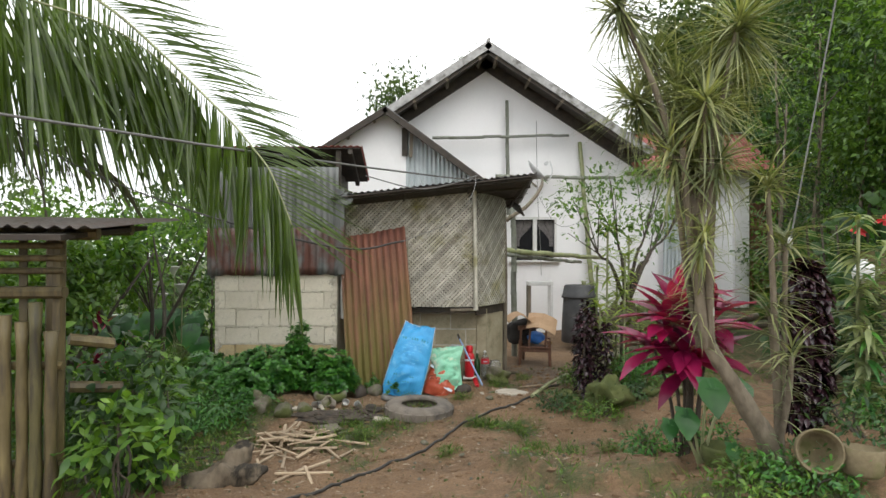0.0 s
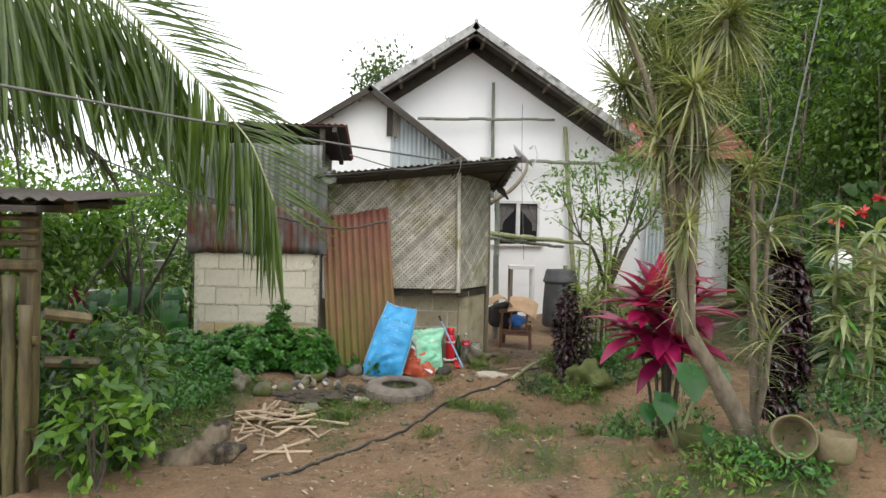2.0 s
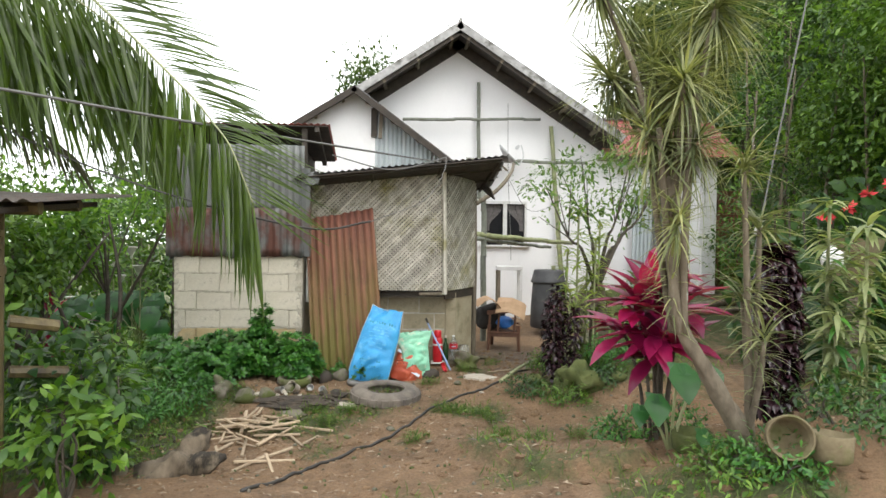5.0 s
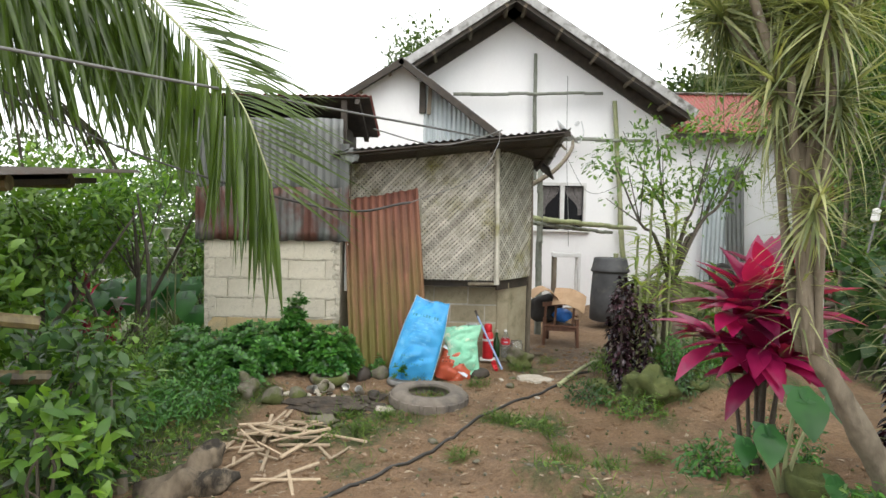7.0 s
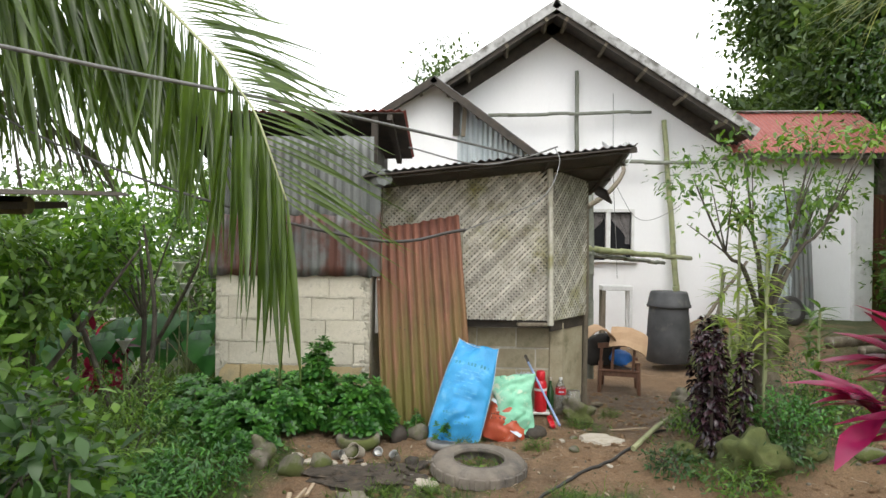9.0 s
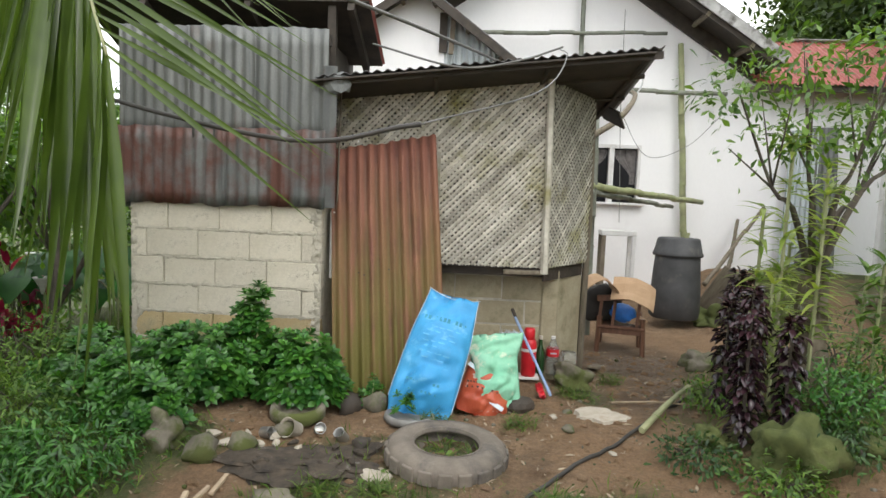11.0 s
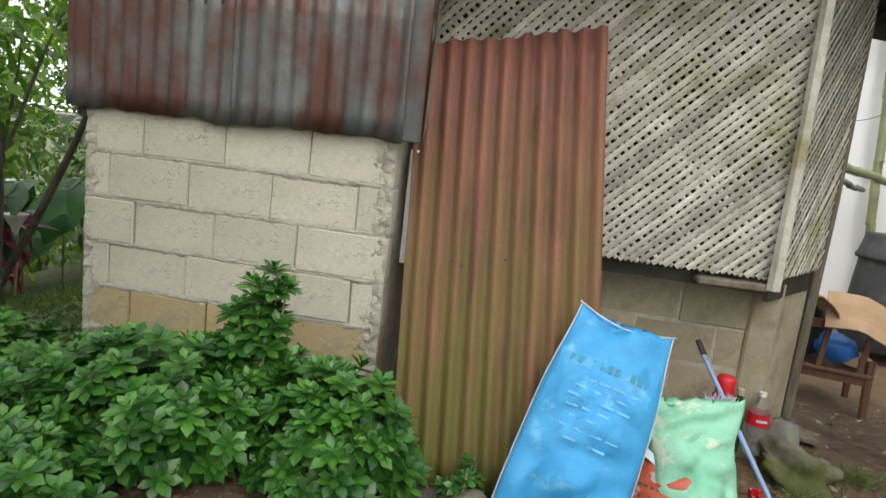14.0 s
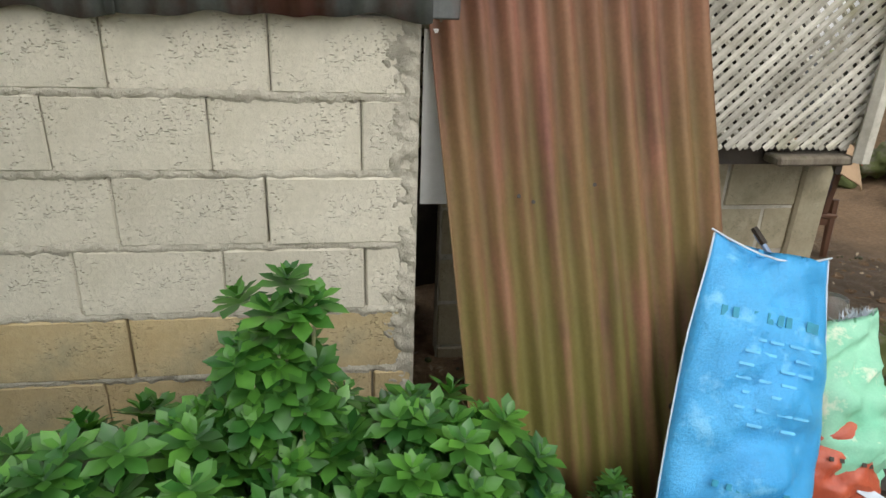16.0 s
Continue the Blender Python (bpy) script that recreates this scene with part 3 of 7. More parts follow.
def house():
    h = thing("house", (1, 12.3, 0), "white plastered house with a gabled tin roof and deep dark eaves", "house")
    h.matrix_world = HOUSE_AT
    wx0, wx1, wz0, wz1 = 1.36, 2.2, 1.33, 2.17
    # gable wall round the window opening
    left = [(-3.6, -0.6), (wx0, -0.6), (wx0, roof_z(wx0) - 0.12 if wx0 < RIDGE_X else roof_z(wx0) - 0.12), (RIDGE_X, RIDGE_Z - 0.12), (-3.6, roof_z(-3.6) - 0.12)]
    right = [(wx1, -0.6), (3.98, -0.6), (3.98, roof_z(3.98) - 0.12), (wx1, roof_z(wx1) - 0.12)]
    for outline in (left, right, [(wx0, -0.6), (wx1, -0.6), (wx1, wz0), (wx0, wz0)], [(wx0, wz1), (wx1, wz1), (wx1, roof_z(wx1) - 0.12), (wx0, roof_z(wx0) - 0.12)]):
        part("wall", prism(outline, WALL_Y, WALL_Y + 0.14), PLASTER, h)
    part("side_wall", box_bm(0.14, 6, 4, Matrix.Translation((3.91, 15.35, 1.2))), PLASTER, h)
    part("side_wall", box_bm(0.14, 6, 4, Matrix.Translation((-3.53, 15.35, 0.4))), PLASTER, h)
    part("back_wall", box_bm(7.5, 0.14, 4, Matrix.Translation((0.2, 18.3, 1.0))), PLASTER, h)
    # thin joint battens on the board cladding
    for x, z0, z1 in ((0.55, 3.0, 4.85), (0.8, 3.0, 5.0), (3.05, 2.6, 3.75), (2.15, 3.9, 4.3)):
        part("cover_strip", box_bm(0.018, 0.006, z1 - z0, Matrix.Translation((x, WALL_Y - 0.003, (z0 + z1) / 2))), PLASTER, h)
    # roof slopes, with sheets, fascia and purlins under the overhang
    for sgn, reach in ((1, 3.06), (-1, 2.5)):
        ln = reach * math.hypot(1, SLOPE)
        m = frame_axes((RIDGE_X, 11.5, RIDGE_Z), (0, 1, 0), (sgn, 0, -SLOPE))
        sheet = corrugated(7.0, ln, rows=3, dent=0.006)
        part("roof_sheet", moved(sheet, m), TIN_ROOF, h, "weathered grey corrugated roof sheets")
        d = Vector((sgn, 0, -SLOPE)).normalized()
        up = Vector((sgn * SLOPE, 0, 1)).normalized()
        mid = Vector((RIDGE_X, 11.5, RIDGE_Z)) + d * ln / 2
        fm = frame_axes(mid - up * 0.07, d, up)
        part("fascia", box_bm(ln, 0.028, 0.14, fm, 0.004), FASCIA, h, "flaking grey-white barge board")
        part("barge_rafter", box_bm(ln, 0.05, 0.1, frame_axes(mid - up * 0.15 + Vector((0, 0.06, 0)), d, up)), WOOD_DARK, h)
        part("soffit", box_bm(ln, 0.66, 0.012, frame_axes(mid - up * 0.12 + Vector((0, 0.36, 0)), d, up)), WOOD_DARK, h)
        # dark board added on the wall to deepen the dark band under the eave
        part("wall_plate", box_bm(ln, 0.05, 0.2, frame_axes(mid - up * 0.21 + Vector((0, 0.66, 0)), d, up)), WOOD_DARK, h, "dark board added under the eave")
        k = 0
        while 0.35 + 0.72 * k < ln:
            c = Vector((RIDGE_X, 11.81, RIDGE_Z)) + d * (0.3 + 0.72 * k) - up * 0.165
            part("purlin", box_bm(0.05, 0.58, 0.08, frame_axes(c, d, up)), WOOD_OLD, h)
            k += 1
    cap = tube(smooth_path([(RIDGE_X, 11.48, RIDGE_Z + 0.01), (RIDGE_X, 18.5, RIDGE_Z + 0.03)], 6), 0.035, 8)
    part("ridge_cap", cap, FASCIA, h)
    part("bracket", box_bm(0.5, 0.12, 0.07, Matrix.Translation((3.75, 11.95, 2.98)), 0.006), WOOD_OLD, h)
    # window
    w = part("window", prism([(wx0, wz1 - 0.05), (wx1, wz1 - 0.05), (wx1, wz1), (wx0, wz1)], 12.17, 12.3), WHITE_WOOD, h, "dark two-light window with pale frame")
    for x, wd in ((wx0 + 0.02, 0.04), ((wx0 + wx1) / 2, 0.075), (wx1 - 0.02, 0.04)):
        part("frame_post", box_bm(wd, 0.09, wz1 - wz0 - 0.05, Matrix.Translation((x, 12.22, (wz0 + wz1) / 2 - 0.025))), WHITE_WOOD, w)
    part("sill", box_bm(0.98, 0.2, 0.035, Matrix.Translation(((wx0 + wx1) / 2, 12.2, wz0 - 0.018)), 0.004), WHITE_WOOD, w)
    for cx in (wx0 + 0.21, wx1 - 0.21):
        part("pane", box_bm(0.345, 0.006, wz1 - wz0 - 0.06, Matrix.Translation((cx, 12.27, (wz0 + wz1) / 2 - 0.02))), PANE, w)
        # tied-back curtain
        bm = bmesh.new()
        sgn = 1 if cx < 1.8 else -1
        rows = [[bm.verts.new((cx + sgn * (-0.16 + 0.32 * i / 12 * (1 - 0.75 * sm(j / 8, 0.1, 0.8))), 12.262 + 0.006 * math.sin(i * 2.4), 2.1 - 0.5 * j / 8)) for i in range(13)] for j in range(9)]
        for a, b in zip(rows, rows[1:]):
            for i in range(12):
                bm.faces.new((a[i], a[i + 1], b[i + 1], b[i]))
        part("curtain", bm, CURTAIN, w, "dim lace curtain drawn aside", True)
    part("room_back", box_bm(2.6, 0.05, 2.6, Matrix.Translation((1.7, 13.4, 1.6))), DARKNESS, h)
    # lower gable in front, half painted tin
    gx, gz, gy = -1.0, 4.03, 10.9

    def gtop(x):
        return gz - (0.74 * (x - gx) if x > gx else 0.62 * (gx - x)) - 0.06

    part("lean_to_wall", prism([(-2.75, 1.0), (-0.66, 1.0), (-0.66, gtop(-0.66)), (gx, gtop(gx)), (-2.75, gtop(-2.75))], 11.2, 11.26), PLASTER, h)
    right_sheet = corrugated(1.7, 2, rows=2, crop=lambda x: max(0.3, gtop(-0.66 + x) - 1.6))
    part("lean_to_sheet", moved(right_sheet, Matrix.Translation((-0.66, 11.2, 1.6))), TIN_BLUE, h, "pale blue-white corrugated sheet wall")
    part("door_post", box_bm(0.06, 0.05, 0.5, pose(-0.56, 11.12, 3.42, 0, 3, 0)), WOOD_OLD, h)
    part("dark_slot", box_bm(0.1, 0.02, 0.5, Matrix.Translation((-0.68, 11.17, 3.45))), WOOD_DARK, h)
    for sgn, s, reach in ((1, 0.74, 1.72), (-1, 0.62, 1.75)):
        ln = reach * math.hypot(1, s)
        d, up = Vector((sgn, 0, -s)).normalized(), Vector((sgn * s, 0, 1)).normalized()
        part("lean_to_roof", moved(corrugated(1.6, ln, rows=2), frame_axes((gx, gy, gz), (0, 1, 0), d)), TIN_ROOF, h)
        mid = Vector((gx, gy, gz)) + d * ln / 2
        part("barge_board", box_bm(ln, 0.03, 0.1, frame_axes(mid - up * 0.06, d, up), 0.004), WOOD_DARK, h)
        for k in range(int(ln / 0.55)):
            c = Vector((gx, gy + 0.16, gz)) + d * (0.3 + 0.55 * k) - up * 0.06
            part("purlin", box_bm(0.05, 0.3, 0.06, frame_axes(c, d, up)), WOOD_OLD, h)
    # annex with the red roof
    part("annex_wall", box_bm(0.25, 0.14, 3.2, Matrix.Translation((4.1, 12.33, 1.5))), PLASTER, h)
    part("annex_wall", box_bm(1.7, 0.14, 3.2, Matrix.Translation((5.07, 12.33, 1.5))), PLASTER, h)
    part("annex_pier", box_bm(0.28, 0.3, 3.2, Matrix.Translation((5.78, 12.3, 1.5)), 0.01), WHITE_WOOD, h)
    part("annex_end", box_bm(0.14, 2.2, 3.2, Matrix.Translation((5.9, 13.5, 1.5))), PLASTER, h)
    part("red_door", box_bm(1.0, 0.05, 2.0, Matrix.Translation((6.5, 13.0, 1.5)), 0.01), TIN_RED, h, "dull red door leaf")
    roof = corrugated(2.75, 1.85, rows=3, dent=0.008)
    part("annex_roof", moved(roof, frame_axes((3.62, 11.85, 3.05), (1, 0, 0), (0, 1.6, 0.95))), TIN_ROOF_RED, h, "faded red corrugated roof")
    part("ridge_flashing", box_bm(2.75, 0.16, 0.02, Matrix.Translation((5.0, 13.45, 4.02)), 0.004), FASCIA, h)
    part("annex_eave_board", box_bm(2.7, 0.03, 0.08, Matrix.Translation((5.0, 11.9, 3.0))), WOOD_DARK, h)
    return h


house()

# loose sheets against the annex wall
for x, tilt, zt, mt in ((4.2, 2, 2.45, TIN_BLUE), (4.62, -2, 2.5, TIN_GREY)):
    lean = thing("corrugated_sheet", HOUSE_AT @ pose(x, 12.05, 0.5, -2, tilt, 0), "grey corrugated tin sheet leaning on the white wall", "metal sheet", "sheets against the annex")
    part("sheet", corrugated(0.42 if x < 4.5 else 0.36, zt - 0.5, rows=4), mt, lean)


# bamboo scaffold poles on the gable
def pole(name, a, b, r, material, label, group=""):
    a, b = Vector(a), Vector(b)
    if a.y > 11.5:
        a = HOUSE_AT @ a
    if b.y > 11.5:
        b = HOUSE_AT @ b
    t = thing(name, a, label, "bamboo pole", group)
    k = max(3, int((b - a).length / 0.33))
    bm = bmesh.new()
    pts, rad = [], []
    for i in range(k):
        for u, s in ((0.0, 1.12), (0.06, 0.97), (0.94, 0.97)):
            p = (b - a) * ((i + u) / k)
            pts.append(p + Vector((0.006 * math.sin(i * 1.7), 0, 0.008 * math.sin(i * 2.3 + 1))))
            rad.append(r * s * (1 - 0.18 * (i + u) / k))
    tube(pts, rad, 8, bm)
    part("culm", bm, material, t, smooth=True)
    return t


G = "scaffold poles on the gable"
pole("bamboo_pole", (1.26, 12.06, 2.2), (1.22, 12.06, 4.42), 0.04, BAMBOO_GREY, "upright grey bamboo pole on the white gable", G)
pole("bamboo_pole", (-0.2, 11.98, 3.66), (2.42, 11.98, 3.72), 0.034, BAMBOO_GREY, "level grey bamboo pole lashed across the gable", G)
pole("bamboo_pole", (2.9, 12.06, 0.3), (2.62, 12.08, 3.62), 0.05, BAMBOO_GREEN, "leaning green-grey bamboo upright by the barrel", G)
pole("bamboo_pole", (1.0, 11.98, 2.93), (3.3, 11.98, 2.9), 0.04, BAMBOO_GREY, "level bamboo pole lashed to the upright", G)
pole("bamboo_pole", (0.99, 9.7, 1.52), (3.02, 11.9, 1.38), 0.045, BAMBOO_GREEN, "long green bamboo rail from the lattice shed", G)
pole("bamboo_pole", (0.99, 9.66, 1.46), (2.6, 11.86, 1.3), 0.035, BAMBOO_GREY, "grey bamboo rail under the green one", G)
pole("bamboo_pole", (1.12, 9.85, -0.2), (1.1, 9.85, 2.25), 0.05, BAMBOO_GREY, "upright bamboo post behind the lattice shed", G)
for a, b in (((2.75, 10.9, 0.35), (3.9, 11.95, 1.35)), ((3.25, 11.5, 0.4), (3.62, 12.1, 1.15))):
    pole("leaning_pole", a, b, 0.03, WOOD_OLD, "old wooden pole leaning on the white wall", "leaning poles")


# ---- shed of concrete blocks ----
SHED_Y, SHED_X0, SHED_X1, COURSE = 7.36, -2.67, -1.24, 0.205
BLOCK_MESH = {}


def block_mesh(length, material):
    key = (round(length, 2), material.name)
    if key not in BLOCK_MESH:
        b = bmesh.new()
        bmesh.ops.create_cube(b, size=1, matrix=Matrix.Diagonal((key[0], 0.1, COURSE - 0.015, 1)))
        bmesh.ops.bevel(b, geom=b.edges[:], offset=0.005, segments=1, affect="EDGES")
        for v in b.verts:
            v.co += Vector(noise.noise_vector(v.co * 23 + Vector((length, 0, 0)))) * 0.0045
        me = bpy.data.meshes.new("block")
        b.to_mesh(me)
        b.free()
        me.materials.append(material)
        BLOCK_MESH[key] = me
    return BLOCK_MESH[key]


def lay_blocks(parent, x0, x1, y, top, rows, joints, ochre_from, axis="x", depth_sign=1):
    """Courses of blocks between x0 and x1, their joints given for each course; every block is one piece."""
    made = []
    for r in range(rows):
        cuts = [x0] + sorted(j for j in joints[r % len(joints)] if x0 + 0.05 < j < x1 - 0.05) + [x1]
        for a, b in zip(cuts, cuts[1:]):
            made.append((a, b, r))
    for a, b, r in made:
        o = new("block", block_mesh(b - a - 0.008, FOOT if ochre_from < 0 else BLOCK_OCHRE if r >= ochre_from else BLOCK))
        o.parent = parent
        z = top - COURSE * (r + 0.5)
        jit = 0.004 * math.sin(a * 37 + r * 11)
        o.matrix_basis = pose((a + b) / 2, y + 0.05 + jit, z, 0, 0.4 * math.sin(a * 53 + r), 0) if axis == "x" else pose(y + 0.05 + jit, (a + b) / 2, z, 0, 0, 90)


def shed():
    s = thing("block_shed", (0, 0, 0), "small shed of raw concrete blocks with tin upper walls", "shed")
    top = 1.26
    core = part("mortar_wall", box_bm(SHED_X1 - SHED_X0 - 0.012, 0.085, 1.75, Matrix.Translation(((SHED_X0 + SHED_X1) / 2, SHED_Y + 0.068, top - 0.88))), MORTAR, s, "grey mortar with dark gaps")
    part("mortar_wall", box_bm(0.085, 1.0, 1.75, Matrix.Translation((SHED_X0 + 0.056, SHED_Y + 0.6, top - 0.88))), MORTAR, s)
    part("mortar_wall", box_bm(0.085, 1.0, 1.75, Matrix.Translation((SHED_X1 - 0.056, SHED_Y + 0.6, top - 0.88))), MORTAR, s)
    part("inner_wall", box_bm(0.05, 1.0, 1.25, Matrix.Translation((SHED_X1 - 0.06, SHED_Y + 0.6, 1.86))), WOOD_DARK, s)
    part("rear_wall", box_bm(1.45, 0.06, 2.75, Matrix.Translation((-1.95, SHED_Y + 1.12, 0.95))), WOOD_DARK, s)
    # tin: an upper tier of grey sheets over a lower tier of rusty ones
    for i, (x, w) in enumerate(((-2.74, 0.52), (-2.24, 0.5), (-1.76, 0.54))):
        part("tin_sheet", moved(corrugated(w, 0.79, ragged=0.012), Matrix.Translation((x, SHED_Y - 0.012 - 0.006 * (i % 2), 1.72))), TIN_GREY, s, "streaked grey corrugated sheet", True)
    for i, (x, w) in enumerate(((-2.75, 0.8), (-1.97, 0.75))):
        part("tin_sheet", moved(corrugated(w, 0.55, ragged=0.02), pose(x, SHED_Y - 0.03 - 0.006 * i, 1.245, 0, 0.5 - i, 0)), TIN_RUSTY, s, "grey corrugated sheet with red-brown rust", True)
    part("tin_side", moved(corrugated(1.1, 1.25), pose(-2.72, SHED_Y, 1.2, 0, 0, 90)), TIN_GREY, s)
    part("end_flap", box_bm(0.1, 0.02, 1.0, Matrix.Translation((-1.2, SHED_Y - 0.02, 1.75)), 0.004), TIN_RUSTY, s, "bent tin corner flap")
    part("folded_flap", moved(rock_bm(0.09, 0.05, 0.1, 4, 2, 0.4), Matrix.Translation((-1.14, SHED_Y - 0.02, 2.12))), TIN_GREY, s, "crumpled tin corner")
    # roof falls to the rear
    fall = (0, 0.72, -0.33)
    part("roof_sheet", moved(corrugated(2.25, 0.8, rows=3, ragged=0.01), frame_axes((-3.22, 7.58, 2.79), (1, 0, 0), fall)), TIN_ROOF_RED, s, "corrugated roof with a faded red edge")
    # thin dark sheet below the roof sheet, seen as its underside
    part("roof_underside", box_bm(2.22, 0.012, 0.78, frame_axes((-2.1, 7.945, 2.605), (1, 0, 0), fall)), WOOD_DARK, s, "dark underside of the roof")
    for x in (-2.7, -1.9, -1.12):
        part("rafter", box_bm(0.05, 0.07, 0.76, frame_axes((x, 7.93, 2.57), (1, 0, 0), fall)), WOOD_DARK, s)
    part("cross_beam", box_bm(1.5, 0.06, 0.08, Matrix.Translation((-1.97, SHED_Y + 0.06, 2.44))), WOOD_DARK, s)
    part("gable_post", box_bm(0.06, 0.06, 0.5, Matrix.Translation((-1.27, SHED_Y + 0.3, 2.5))), WOOD_DARK, s)
    even = [-1.62 - 0.385 * k for k in range(4)]
    odd = [-1.37] + [-1.755 - 0.385 * k for k in range(3)]
    bonds = [even, [x - 0.025 for x in odd], [x - 0.03 for x in even], [x - 0.02 for x in odd], [-1.66, -2.05, -2.43], odd, even]
    lay_blocks(core, SHED_X0, SHED_X1, SHED_Y, top, 7, bonds, 4)
    mortar_relief(core, bonds, top, 6)
    return s




def mortar_relief(parent, joints, top, rows):
    """Rough mortar squeezed out of the joints and smeared over the exposed end, as one sheet that surfaces where it is proud."""
    step = 0.009
    nx, nz = int((SHED_X1 - SHED_X0) / step), int(COURSE * rows / step)
    v = []
    for j in range(nz + 1):
        z = top - COURSE * rows * j / nz
        r = min(rows - 1, int((top - z) / COURSE))
        dz = min(abs((top - z) - COURSE * k) for k in range(1, rows + 1))
        for i in range(nx + 1):
            x = SHED_X0 + 0.004 + (SHED_X1 - SHED_X0 - 0.008) * i / nx
            dx = min(abs(x - q) for q in joints[r % len(joints)])
            q = Vector((x, 0, z))
            rag = 0.006 * noise.noise(q * 24) + 0.004 * noise.noise(q * 60)
            h = max(0.009 - 0.55 * dz + 1.2 * rag, -0.006 - 0.3 * dx + 1.2 * rag)
            if dx < 0.006 and dz > 0.012:
                h = -0.02
            end = max(0, 1 - (SHED_X1 - x) / (0.085 + 0.05 * noise.noise(q * 9)), 1 - (x - SHED_X0) / (0.06 + 0.05 * noise.noise(q * 8)))
            h = max(h, 0.017 * end ** 0.5 + 2.2 * rag - 0.004 if end > 0 else -1)
            h += 0.003 * noise.noise(q * 90)
            v.append((x, SHED_Y + 0.0055 - max(-0.02, min(0.016, h)), z))
    f = [(j * (nx + 1) + i, (j + 1) * (nx + 1) + i, (j + 1) * (nx + 1) + i + 1, j * (nx + 1) + i + 1) for j in range(nz) for i in range(nx)]
    soup("mortar_smear", v, f, MORTAR, parent, "rough grey mortar smeared over the joints", True)


SHED = shed()

# ---- lattice shed ----
LAT_Y, LX0, LX1, LZ0 = 7.74, -1.24, 0.4, 0.84


def lat_top(x):
    return 2.13 + 0.11 * (x + 1.24)


def clip_diag(c, sgn, x0, x1, z0, ztop, k):
    """The part of the line z = sgn * x + c inside the panel."""
    lo, hi = x0, x1
    if sgn > 0:
        lo, hi = max(lo, z0 - c), min(hi, (ztop - c) / (1 - k))
    else:
        lo, hi = max(lo, (c - ztop) / (1 + k)), min(hi, c - z0)
    return (lo, hi) if hi - lo > 0.03 else None


def lattice(parent, m, width, z0, ztop, step, w, k_top):
    """Two crossed layers of laths in the local xz plane; each lath is a piece of its own."""
    for layer, sgn in ((0, 1), (1, -1)):
        c = -width - 0.2
        while c < ztop + width:
            seg = clip_diag(c, sgn, 0, width, z0, ztop, k_top)
            if seg:
                a, b = seg
                za, zb = sgn * a + c, sgn * b + c
                ln = math.hypot(b - a, zb - za)
                wl = w * (0.85 + 0.3 * rng.random()) * (1 if layer == 0 else 0.8)
                bm = bmesh.new()
                k = max(2, int(ln / 0.25))
                d = Vector((b - a, 0, zb - za)).normalized()
                nrm = Vector((-d.z, 0, d.x))
                off = 0.0 if layer == 0 else 0.009
                rings = []
                ph = rng.random() * 9
                for i in range(k + 1):
                    p = Vector((a, off, za)) + d * ln * i / k + nrm * 0.003 * math.sin(ph + i * 1.3) + Vector((0, 0.0025 * math.sin(ph * 2 + i * 1.9), 0))
                    rings.append([bm.verts.new(p + nrm * wl / 2), bm.verts.new(p - Vector((0, 0.004, 0))), bm.verts.new(p - nrm * wl / 2), bm.verts.new(p + Vector((0, 0.004, 0)))])
                for q, r in zip(rings, rings[1:]):
                    for j in range(4):
                        bm.faces.new((q[j], q[(j + 1) % 4], r[(j + 1) % 4], r[j]))
                bm.faces.new(rings[0][::-1])
                bm.faces.new(rings[-1])
                o = part("lath", moved(bm, m), LATH, parent)
            c += step


